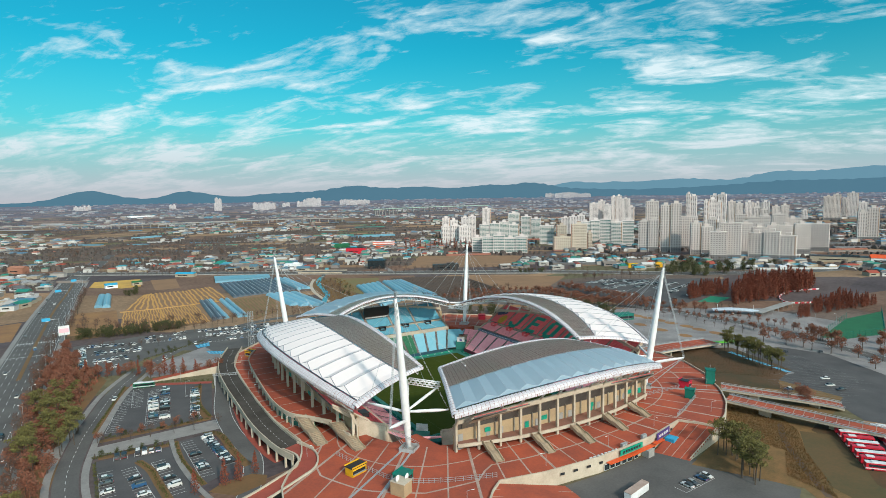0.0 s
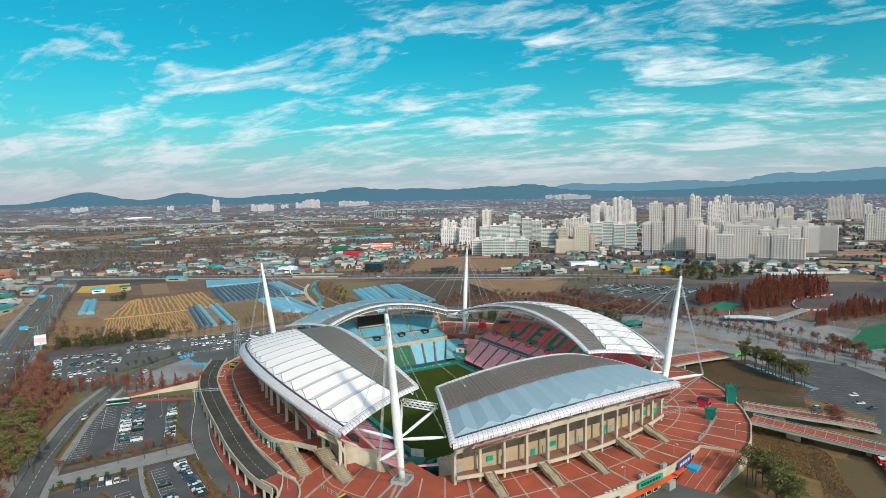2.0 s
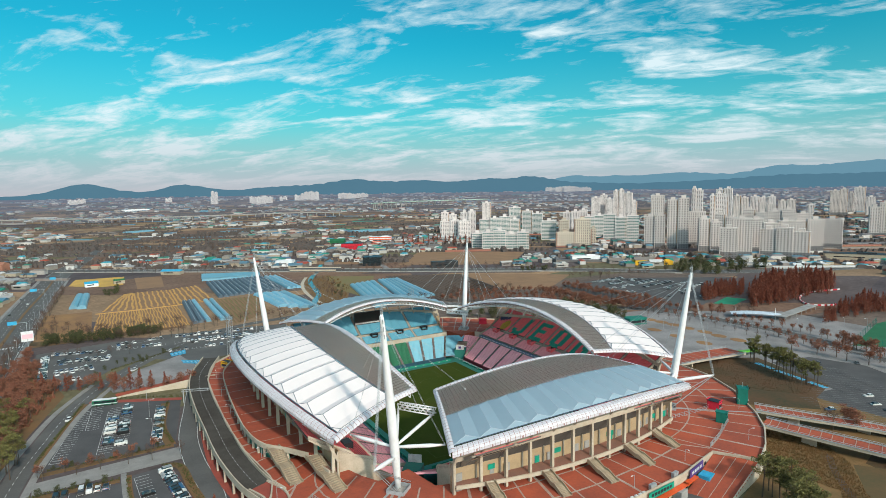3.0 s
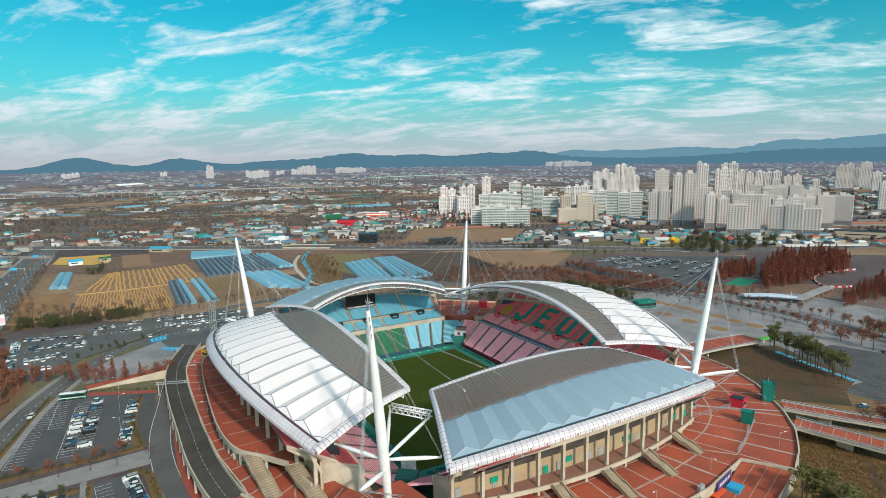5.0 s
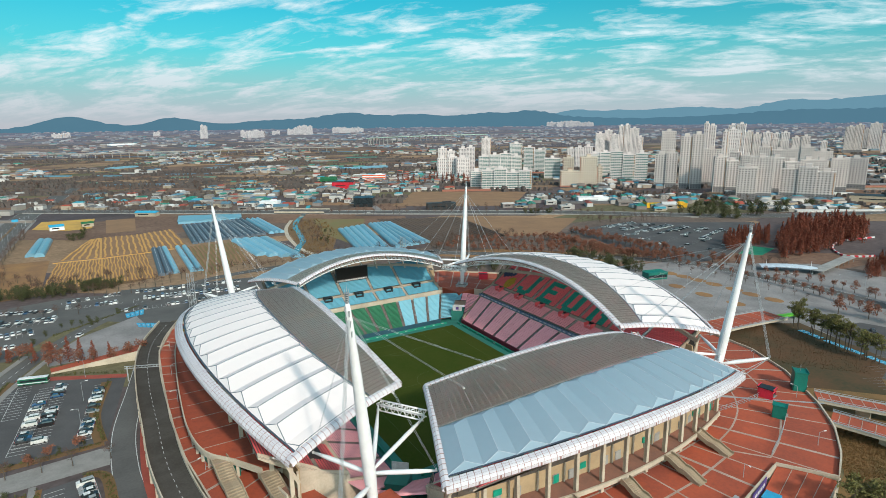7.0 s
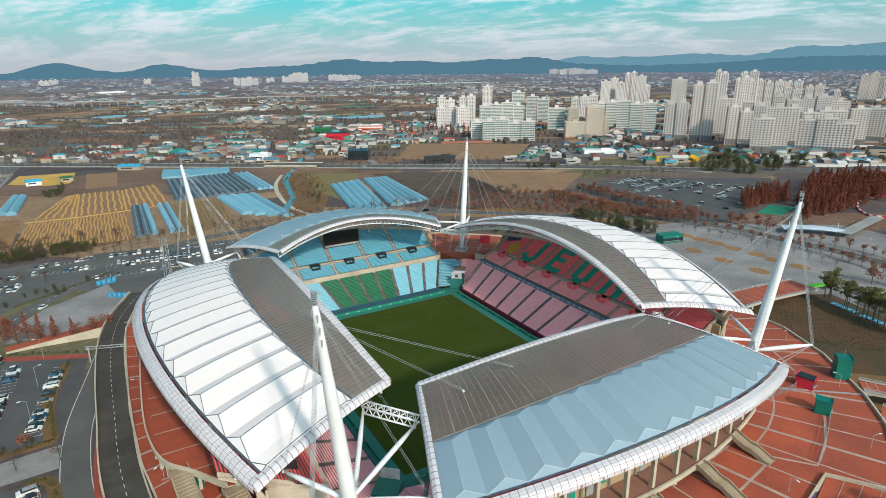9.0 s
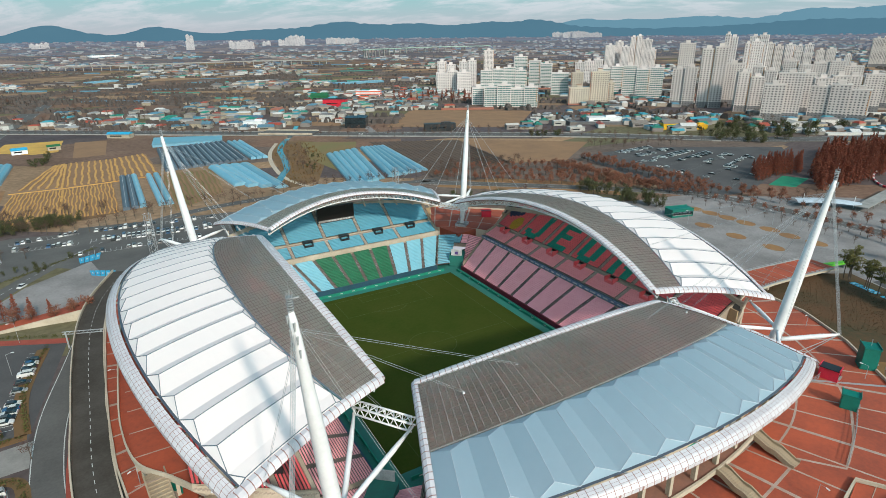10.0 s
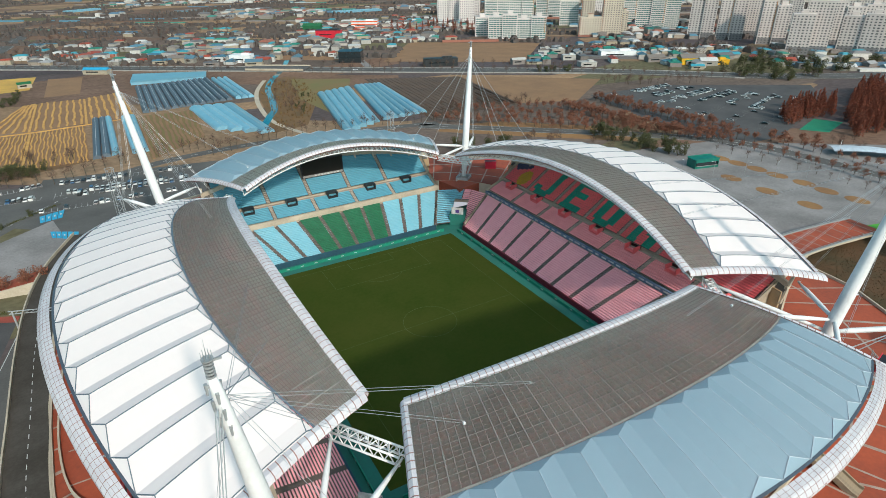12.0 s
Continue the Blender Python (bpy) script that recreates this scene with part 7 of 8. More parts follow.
viaduct([(-760, 2290), (-496, 2220), (-325, 2150), (-186, 2050), (-38, 2014), (118, 1997), (284, 2010), (475, 1990), (640, 1900)], 12, 6, "grey", "long grey viaduct across the plain")
viaduct([(860, 2110), (982, 2194), (1207, 2310), (1446, 2350), (1660, 2360)], 14, 9, "rail_green", "pale green railway viaduct across the plain")
for a, b, n, film in (((-97, 2680), (2, 2720), 5, "white"), ((-112, 1498), (-48, 1549), 3, "poly"), ((377, 1105), (489, 1108), 3, "poly"), ((207, 2448), (309, 2530), 4, "poly")):
    for k in range(n):
        th = thing("far_greenhouse", "long pale greenhouse out on the plain", "greenhouse", group="greenhouses on the plain")
        off = Vector((-(b[1] - a[1]), b[0] - a[0])).normalized() * 9.0 * k
        mid = [(a[0] + off.x, a[1] + off.y), (b[0] + off.x, b[1] + off.y)]
        base = max(rise(*mid[0]), rise(*mid[1]))
        part("film", Shape().strip(mid, 7.0, base - 2, base + 3.2), [film], th)
        part("ridge", Shape().strip(mid, 3.0, base + 3.2, base + 4.2), [film], th)


# ---- apartment blocks ----
def block_of_flats(x, y, w, h, style, turn=None, depth=13.0):
    """style: wall material, window material, with a plinth or not."""
    wall, pane, plinth = style
    if turn is None:
        # fronts look towards the road in the south-west
        turn = -math.degrees(math.atan2(x + 150, y + 250)) + ((x * 7 + y * 13) % 17 - 8)
    th = thing("apartment_block", {"flat_white": "tall white apartment block with rows of windows", "flat_grey": "tall pale grey apartment block with a stone base", "flat_cream": "cream apartment block with brown trim", "flat_white_far": "pale far apartment block with haze mixed in as glow"}[wall], "apartment block", (x, y, rise(x, y)), turn, "apartment blocks")
    segs = max(1, int(round(w / 22)))
    sw = w / segs
    win, sill, stripe, plinths = Shape(), Shape(), Shape(), Shape()
    for g in range(segs):
        # every stretch steps forward or back and up or down a little
        key = int(abs(x) * 3 + abs(y) * 5 + g * 7)
        cx, fy, hh = -w / 2 + sw * (g + 0.5), -(g % 2) * 1.6, h - (0, 5.6, 2.8)[key % 3] * (1 if segs > 1 else 0)
        wl = part("wall", Shape().box(cx, fy / 2, -0.2, sw - 0.02 * g, depth - fy, hh + 0.2), [wall], th)
        part("roof_edge", Shape().box(cx, fy / 2, hh, sw + 0.3, depth - fy + 0.4, 0.7), [wall], wl)
        front = -depth / 2 + fy
        if plinth:
            plinths.box(cx, fy / 2, -0.1, sw + 0.4, depth - fy + 0.5, 8.5)
        floors = max(4, int(hh / 2.9))
        n = max(2, int(sw / 3.5))
        for k in range(floors):
            z = 1.0 + k * (hh - 1.6) / floors
            for i in range(n):
                xx = cx - sw / 2 + sw * (i + 0.5) / n
                wide = sw / n * (0.86 if pane == "pane_green" else (0.54, 0.38, 0.48)[i % 3])
                win.box(xx, front - (0.27 if plinth and k < 3 else 0.02), z + 0.75, wide, 0.16, 1.4)
                if not (plinth and k < 3):
                    sill.box(xx, front - 0.12, z + 0.35, wide + 0.3, 0.3, 0.2)
            if g in (0, segs - 1):
                win.box((-1 if g == 0 else 1) * (w / 2 + 0.02), fy / 2 - 2, z + 0.8, 0.2, 1.4, 1.3)
                if segs == 1:
                    win.box(w / 2 + 0.02, fy / 2 - 2, z + 0.8, 0.2, 1.4, 1.3)
        stripe.box(cx - sw / 2 + 0.6, front - 0.1, -0.1, 0.9, 0.4, hh + 0.4)
        if key % 4 == 1:
            stripe.box(cx + sw / 2 - 1.6, front - 0.06, 8.5, 0.9, 0.14, hh - 9, mat=1)
        part("lift_house", Shape().box(cx, 1, hh + 0.6, min(7, sw * 0.5), 7, 3.8), [wall], th)
        part("lift_house_cap", Shape().box(cx, 1, hh + 4.4, min(7.6, sw * 0.54), 7.6, 0.5), ["flat_trim" if wall == "flat_cream" else wall], th)
    if plinth:
        part("plinth", plinths, ["flat_dark"], th, "dark stone base")
    part("window", win, [pane], th, "small dark windows in rows", kind="stuff")
    part("sill", sill, [wall], th, kind="stuff")
    part("pilaster", stripe, [wall if wall != "flat_cream" else "flat_trim", "accent"], th, "upright wall strips", kind="stuff")
    return th


# copies for the far blocks, with pale haze mixed in as emission
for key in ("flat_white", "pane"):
    MAT[key + "_far"] = add_haze_glow(MAT[key].copy(), 0.40, (0.25, 0.31, 0.38))
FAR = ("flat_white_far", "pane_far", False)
OLD = ("flat_white", "pane_green", False)
MID = ("flat_white", "pane", False)
NEW = ("flat_grey", "pane", True)
CRM = ("flat_cream", "pane", False)
for x, y, w, h in ((421, 602, 20, 26), (446, 550, 81, 32), (607, 791, 91, 42), (697, 786, 46, 52), (623, 642, 30, 38), (685, 838, 28, 59), (741, 635, 44, 48), (706, 528, 65, 52)):
    block_of_flats(x, y, w, h, OLD)
for x, y, w, h in ((481, 800, 40, 42), (500, 770, 26, 38), (552, 921, 38, 50), (586, 889, 35, 53), (761, 1066, 25, 66), (832, 788, 57, 50), (1208, 1095, 28, 70), (1250, 1101, 22, 78), (1237, 1063, 22, 66), (1281, 1066, 33, 94), (1301, 1044, 27, 84), (1313, 1030, 18, 57)):
    block_of_flats(x, y, w, h, MID)
for x, y, w, h in ((552, 516, 32, 25), (580, 502, 28, 48), (631, 606, 20, 40), (629, 524, 9, 28)):
    block_of_flats(x, y, w, h, CRM)
for x, y, w, h in ((655, 406, 33, 56), (676, 377, 33, 87), (723, 375, 28, 60), (677, 318, 33, 52), (626, 252, 23, 43), (646, 245, 28, 56), (686, 205, 62, 43), (725, 249, 58, 52), (796, 233, 44, 52), (859, 227, 30, 47), (832, 393, 36, 51), (941, 378, 87, 57), (987, 339, 30, 49)):
    block_of_flats(x, y, w, h, NEW)
for x, y, w, h in ((788, 510, 25, 86), (985, 572, 9, 99), (993, 564, 13, 94), (1013, 546, 10, 82), (1023, 537, 16, 86), (1109, 578, 11, 78), (1193, 638, 37, 99), (1388, 717, 39, 74), (1437, 706, 22, 71), (1459, 682, 40, 71), (1416, 660, 38, 56), (1480, 640, 42, 61), (1838, 689, 25, 77), (1854, 671, 22, 82), (1938, 688, 12, 66), (1953, 670, 31, 84), (1901, 616, 23, 56), (1130, 282, 16, 58), (1144, 269, 20, 66), (1797, 738, 17, 33)):
    block_of_flats(x, y, w, h, MID if x % 2 else NEW)
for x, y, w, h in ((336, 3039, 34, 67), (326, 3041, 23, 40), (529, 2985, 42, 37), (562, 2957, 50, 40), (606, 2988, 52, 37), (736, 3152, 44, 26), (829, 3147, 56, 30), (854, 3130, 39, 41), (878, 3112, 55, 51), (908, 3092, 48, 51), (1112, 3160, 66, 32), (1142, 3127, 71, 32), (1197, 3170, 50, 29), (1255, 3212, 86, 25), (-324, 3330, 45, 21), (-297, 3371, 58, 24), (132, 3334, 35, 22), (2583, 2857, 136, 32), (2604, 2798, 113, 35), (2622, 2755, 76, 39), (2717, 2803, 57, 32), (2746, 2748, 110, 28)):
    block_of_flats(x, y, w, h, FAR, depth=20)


# ---- trees ----
def blob(s, c, r, rnd, n, size, flat=1.0, mat=0):
    """n small leaf tufts in a lumpy ball."""
    for _ in range(n):
        v = Vector((rnd.gauss(0, 1), rnd.gauss(0, 1), rnd.gauss(0, 1))).normalized() * (rnd.random() ** 0.4) * r
        p = Vector(c) + Vector((v.x, v.y, v.z * flat))
        a = Vector((rnd.gauss(0, 1), rnd.gauss(0, 1), rnd.gauss(0, 0.7))).normalized()
        b = a.cross(Vector((rnd.gauss(0, 1), rnd.gauss(0, 1), rnd.gauss(0, 1)))).normalized()
        k = size * rnd.uniform(0.6, 1.3)
        s.face([p - a * k, p - b * k * 0.6, p + a * k, p + b * k * 0.6], mat)


def limbs(s, rnd, h, spread, n, r, start=0.35):
    for i in range(n):
        w = 2.4 * i + rnd.uniform(-0.4, 0.4)
        z = h * (start + (0.9 - start) * i / n)
        q = Vector((math.cos(w) * spread, math.sin(w) * spread, z + h * rnd.uniform(0.1, 0.25)))
        s.tube((0, 0, z), q, r, r * 0.3, sides=4, caps=False)
        for _ in range(3):
            e = q * rnd.uniform(0.55, 1.0) + Vector((rnd.uniform(-1, 1), rnd.uniform(-1, 1), rnd.uniform(0, 1))) * spread * 0.45
            e.z = max(e.z, z)
            s.tube(Vector((0, 0, z)).lerp(q, 0.6), e, r * 0.35, r * 0.1, sides=3, caps=False)


def make_tree(kind, seed):
    rnd = random.Random(seed)
    trunk, crown = Shape(), Shape()
    if kind == "rust":
        h = 14.0
        trunk.tube((0, 0, -0.2), (0, 0, h * 0.97), 0.28, 0.05, sides=6)
        for k in range(15):
            f = k / 14
            z = h * (0.12 + 0.88 * f)
            r = 2.5 * (1 - f) ** 0.85 + 0.2
            for j in range(3):
                w = rnd.uniform(0, 6.3)
                blob(crown, (math.cos(w) * r * 0.5, math.sin(w) * r * 0.5, z), r * 0.68, rnd, 11, 0.42, 0.8)
        name, label, mat = "dawn_redwood", "rust-red conical redwood in winter", "rust"
    elif kind == "bare":
        h = 8.0
        trunk.tube((0, 0, -0.2), (0, 0, h * 0.8), 0.2, 0.06, sides=6)
        limbs(trunk, rnd, h, 2.2, 9, 0.09)
        for k in range(9):
            w, rr = rnd.uniform(0, 6.3), rnd.uniform(0.6, 2.3)
            blob(crown, (math.cos(w) * rr, math.sin(w) * rr, h * rnd.uniform(0.5, 1.0)), 1.2, rnd, 24, 0.20)
        name, label, mat = "bare_tree", "leafless brown street tree", "twig"
    elif kind == "red":
        h = 7.0
        trunk.tube((0, 0, -0.2), (0, 0, h * 0.8), 0.2, 0.06, sides=6)
        limbs(trunk, rnd, h, 2.0, 8, 0.08)
        for k in range(13):
            w, rr = rnd.uniform(0, 6.3), rnd.uniform(0.3, 2.2)
            blob(crown, (math.cos(w) * rr, math.sin(w) * rr, h * rnd.uniform(0.4, 1.0)), 1.2, rnd, 36, 0.29)
        name, label, mat = "reddish_tree", "street tree with reddish withered leaves", "twig_red"
    elif kind == "pine":
        h = 12.0
        trunk.tube((0, 0, -0.2), (rnd.uniform(-0.6, 0.6), rnd.uniform(-0.6, 0.6), h * 0.95), 0.24, 0.08, sides=6)
        limbs(trunk, rnd, h, 2.6, 7, 0.08, 0.6)
        for k in range(16):
            w, rr = rnd.uniform(0, 6.3), rnd.uniform(0.2, 3.2)
            blob(crown, (math.cos(w) * rr, math.sin(w) * rr, h * rnd.uniform(0.55, 1.04)), 1.35, rnd, 56, 0.30, 0.5)
        name, label, mat = "pine_tree", "tall pine with a dark flat crown", "pine"
    else:
        h = 6.0
        trunk.tube((0, 0, -0.2), (0, 0, h * 0.7), 0.2, 0.08, sides=6)
        limbs(trunk, rnd, h, 1.6, 6, 0.08)
        for k in range(14):
            w, rr = rnd.uniform(0, 6.3), rnd.uniform(0.2, 1.9)
            blob(crown, (math.cos(w) * rr, math.sin(w) * rr, h * rnd.uniform(0.2, 1.0)), 1.3, rnd, 40, 0.28)
        name, label, mat = "evergreen_tree", "dense dark evergreen tree", "evergreen"
    th = thing(name, label, "tree", (0, 0, -300), group=name.replace("_", " ") + "s")
    part("trunk", trunk, ["trunk"], th)
    part("crown", crown, [mat], th)
    return th


TREES = {k: [make_tree(k, 20 + i) for i in range(3)] for k in ("rust", "bare", "red", "pine", "ever")}
USED = {}
FAR_TREES = {}


def plant(kind, x, y, size=1.0, z=0.0, rnd=random.Random(77)):
    i = rnd.randrange(3)
    proto = TREES[kind][i]
    k = size * rnd.uniform(0.82, 1.2)
    m = pose(x, y, z, 0, 0, rnd.uniform(0, 360))
    if math.hypot(x + 100, y + 180) > dict(rust=500, red=400).get(kind, 560) and kind in ("bare", "ever", "rust", "red"):
        far = FAR_TREES.setdefault(kind, Shape())
        mm = m @ Matrix.Diagonal((k, k, k, 1))
        for ch in proto.children:
            mat = 1 if ch.name.startswith("crown") else 0
            me = ch.data
            n = len(far.v)
            far.v += [tuple(mm @ v.co) for v in me.vertices]
            far.f += [tuple(n + j for j in f.vertices) for f in me.polygons]
            far.m += [mat] * len(me.polygons)
        return
    if (kind, i) not in USED:
        USED[(kind, i)] = True
        proto.matrix_basis = m @ Matrix.Diagonal((k, k, k, 1))
        return
    t = copy_thing(proto, m)
    t.scale = (k, k, k)


def row(kind, line, step, size=1.0, jitter=0.8, seed=1, z=0.0):
    rnd = random.Random(seed)
    pts = smooth_line(line, 8)
    left = 0.0
    for a, b in zip(pts, pts[1:]):
        a, b = Vector(a), Vector(b)
        L = (b - a).length
        while left < L:
            p = a.lerp(b, left / L)
            plant(kind, p.x + rnd.uniform(-jitter, jitter), p.y + rnd.uniform(-jitter, jitter), size, z)
            left += step * rnd.uniform(0.8, 1.25)
        left -= L


def grove(kind, poly, count, size=1.0, seed=1, z=0.0):
    rnd = random.Random(seed)
    xs, ys = [p[0] for p in poly], [p[1] for p in poly]
    n = 0
    while n < count:
        x, y = rnd.uniform(min(xs), max(xs)), rnd.uniform(min(ys), max(ys))
        if inside(x, y, poly):
            plant(kind, x, y, size, z)
            n += 1


# red woods beyond the plaza
grove("rust", [(324, 31), (352, 29), (383, 27), (439, 27), (507, 51), (534, 82), (495, 96), (459, 99), (365, 60)], 270, 1.05, 3)
grove("rust", [(314, 68), (344, 74), (369, 69), (401, 87), (383, 99), (335, 89)], 80, 0.85, 75)
grove("rust", [(306, -34), (342, -32), (360, -34), (430, -40), (440, 0), (396, -12), (382, -11), (341, -18)], 120, 0.7, 76)
grove("rust", [(440, 560), (470, 640), (540, 700), (520, 640)], 22, 1.3, 4)
row("rust", [(395, 720), (420, 660), (455, 610)], 9, 1.3, 2, 5)
row("rust", [(330, 720), (380, 690)], 9, 1.2, 2, 6)
grove("ever", [(440, 205), (470, 150), (620, 160), (560, 250), (470, 250)], 55, 1.5, 7)
# street trees
for k, line in enumerate(([(221, 190), (225, 142), (229, 106), (237, 78)], [(227, 186), (231, 140), (236, 104), (243, 76)], [(261, 196), (261, 146), (261, 116), (260, 78)], [(267, 194), (267, 146), (267, 116), (267, 74)])):
    row("red", line, 5.5, 1.05, 1.0, 110 + k)
row("red", [(135, 190), (200, 130), (244, 78), (290, 36)], 7, 1.0, 1.5, 11)
row("red", [(120, 206), (190, 152), (234, 96), (262, 64)], 7, 1.0, 1.5, 12)
row("red", [(150, 222), (215, 190), (240, 160)], 6, 1.0, 2.0, 13)
row("red", [(240, 74), (252, 20), (250, -30), (238, -70)], 6.5, 0.8, 1.0, 14)
row("red", [(272, 56), (275, 0), (272, -50), (256, -90)], 6.5, 0.85, 1.0, 15)
row("bare", [(228, 60), (236, 10), (234, -40)], 9, 0.6, 1.0, 16)
for x, y in ((227, -86), (228, -97), (230, -79), (231, -111), (215, -127), (239, -98), (222, -57), (246, -92), (252, -104), (236, -122), (250, -128), (226, -70)):
    plant("red", x, y, 1.25)
row("bare", [(-30, 212), (30, 228), (110, 214), (150, 190)], 5.5, 1.0, 1.5, 18)
row("bare", [(-170, 238), (-120, 205), (-80, 222), (-20, 232)], 6.0, 1.0, 1.5, 19)
row("bare", [(-200, -60), (-204, 40), (-206, 140), (-208, 230)], 6.5, 1.1, 2.0, 20)
row("red", [(-196, -80), (-196, 0), (-192, 80), (-196, 160)], 6.0, 1.1, 2.5, 21)
grove("pine", [(-188, 60), (-180, 10), (-192, -40), (-202, 0), (-202, 60)], 16, 0.9, 22)
grove("pine", [(-204, -120), (-190, -120), (-188, -50), (-202, -40)], 16, 0.9, 23)
grove("ever", [(-192, 226), (-164, 217), (-138, 219), (-110, 224), (-112, 234), (-164, 230), (-190, 236)], 48, 1.15, 24)
grove("bare", [(-200, 330), (-200, 240), (-164, 240), (-168, 270)], 20, 0.8, 81)
row("bare", [(-200, 245), (-199, 330), (-198, 420), (-196, 500)], 7, 1.0, 1.5, 82)
grove("bare", [(-170, 240), (-100, 240), (-100, 262), (-165, 262)], 26, 0.8, 83)
grove("red", [(-207, 112), (-204, 176), (-197, 204), (-190, 137), (-195, 93)], 30, 1.0, 84)
row("rust", [(-182, 112), (-170, 106), (-160, 108)], 6, 0.7, 1.0, 85)
row("bare", [(-185, 190), (-160, 178), (-135, 168)], 9, 0.7, 2.0, 86)
grove("ever", [(-170, 118), (-150, 148), (-120, 186), (-108, 178), (-140, 130)], 9, 0.5, 25)
row("red", [(-150, 92), (-132, 86), (-112, 82)], 6, 1.0, 1.0, 26)
for x, y in ((-133.2, -67), (-128.1, -66), (-121.6, -63.5), (-143.4, -67)):
    plant("rust", x, y, 0.72)
row("red", [(-174, 2), (-150, 2), (-128, 6)], 8, 0.75, 0.8, 28)
row("ever", [(-173, -15), (-160, -16), (-150, -16)], 5, 0.42, 0.6, 29)
row("ever", [(-170, 5), (-150, 6), (-132, 7)], 7, 0.4, 0.6, 30)
row("bare", [(-172, -1), (-150, -4), (-126, -6)], 10, 0.8, 0.8, 31)
grove("pine", [(-186, 90), (-180, 20), (-190, -30), (-202, -10), (-200, 90)], 24, 0.95, 71)
grove("red", [(-184, 120), (-186, 40), (-192, -40), (-206, -60), (-206, 120)], 40, 1.15, 72)
row("rust", [(-155, 100), (-140, 93), (-124, 84)], 7, 0.75, 1.0, 73)
# pines on the banks
row("pine", [(183, -54), (171, -79), (163, -102)], 2.3, 1.0, 2.2, 32)
grove("pine", [(36, -148), (48, -142), (54, -143), (52, -152), (43, -164), (30, -170), (29, -162)], 26, 0.95, 33)
grove("ever", [(184, 122), (186, 95), (194, 78), (200, 60), (206, 64), (201, 90), (197, 125)], 18, 1.35, 91)
row("red", [(160, 195), (195, 172), (236, 120)], 4.5, 1.0, 2.5, 92)
row("bare", [(116, -132), (120, -128), (124, -126)], 5, 1.1, 2.0, 34)
grove("red", [(122, -142), (130, -138), (128, -130), (120, -132)], 6, 1.0, 35)
# groves east of the plaza
grove("red", [(255, -112), (285, -100), (300, -150), (250, -165)], 26, 1.3, 63)
grove("bare", [(400, -60), (470, -40), (500, -120), (420, -130)], 25, 1.1, 64)
grove("red", [(262, -60), (268, -68), (250, -100), (244, -92)], 7, 1.2, 65)
grove("bare", [(280, 20), (300, 40), (316, 30), (300, 10)], 8, 0.8, 66)
row("red", [(-180, 112), (-160, 108), (-146, 104)], 4, 1.0, 2.0, 67)
grove("red", [(-206, 100), (-196, 190), (-176, 110), (-186, 60)], 26, 1.0, 68)
# behind the stadium and along the highway
grove("ever", [(84, 150), (118, 120), (134, 84), (146, 86), (124, 136)], 18, 1.15, 36)
grove("bare", [(90, 170), (150, 140), (180, 90), (165, 85), (140, 120)], 14, 0.9, 37)
for s, l in ((38, [(-200, 668), (-67, 574), (50, 490)]), (39, [(110, 446), (220, 372), (340, 286), (440, 190)]), (40, [(-180, 712), (-40, 606), (60, 530)]), (41, [(130, 470), (240, 400), (350, 320)])):
    row("bare", l, 10, 1.0, 2.0, s)
grove("bare", [(-400, 860), (-60, 680), (240, 900), (60, 1080), (-300, 1050)], 90, 1.4, 42)
grove("bare", [(-360, 480), (-240, 420), (-240, 700), (-420, 800)], 45, 1.2, 43)
grove("bare", [(40, 260), (66, 330), (78, 420), (60, 420), (36, 320)], 22, 0.8, 44)
grove("ever", [(48, 280), (72, 340), (66, 345), (46, 300)], 9, 0.6, 45)
grove("bare", [(120, 236), (150, 214), (215, 206), (222, 232), (140, 246)], 40, 0.8, 46)
grove("bare", [(400, 420), (480, 330), (620, 220), (640, 260), (470, 420)], 60, 1.1, 47)
grove("ever", [(300, 320), (330, 300), (350, 320), (320, 340)], 10, 1.0, 48)
grove("ever", [(-150, 424), (-138, 470), (-146, 480), (-158, 440)], 10, 0.9, 49)
grove("bare", [(300, 250), (345, 215), (420, 190), (440, 170), (350, 240)], 26, 0.9, 50)

for kind, shape in FAR_TREES.items():
    solid("far_trees", shape, ["trunk", dict(bare="twig", ever="evergreen", rust="rust", red="twig_red")[kind]], dict(bare="leafless far trees among the houses", ever="dark far evergreens below the apartment blocks", rust="dense rust-red far redwoods", red="rows of far street trees with reddish leaves")[kind], "trees", kind="stuff")


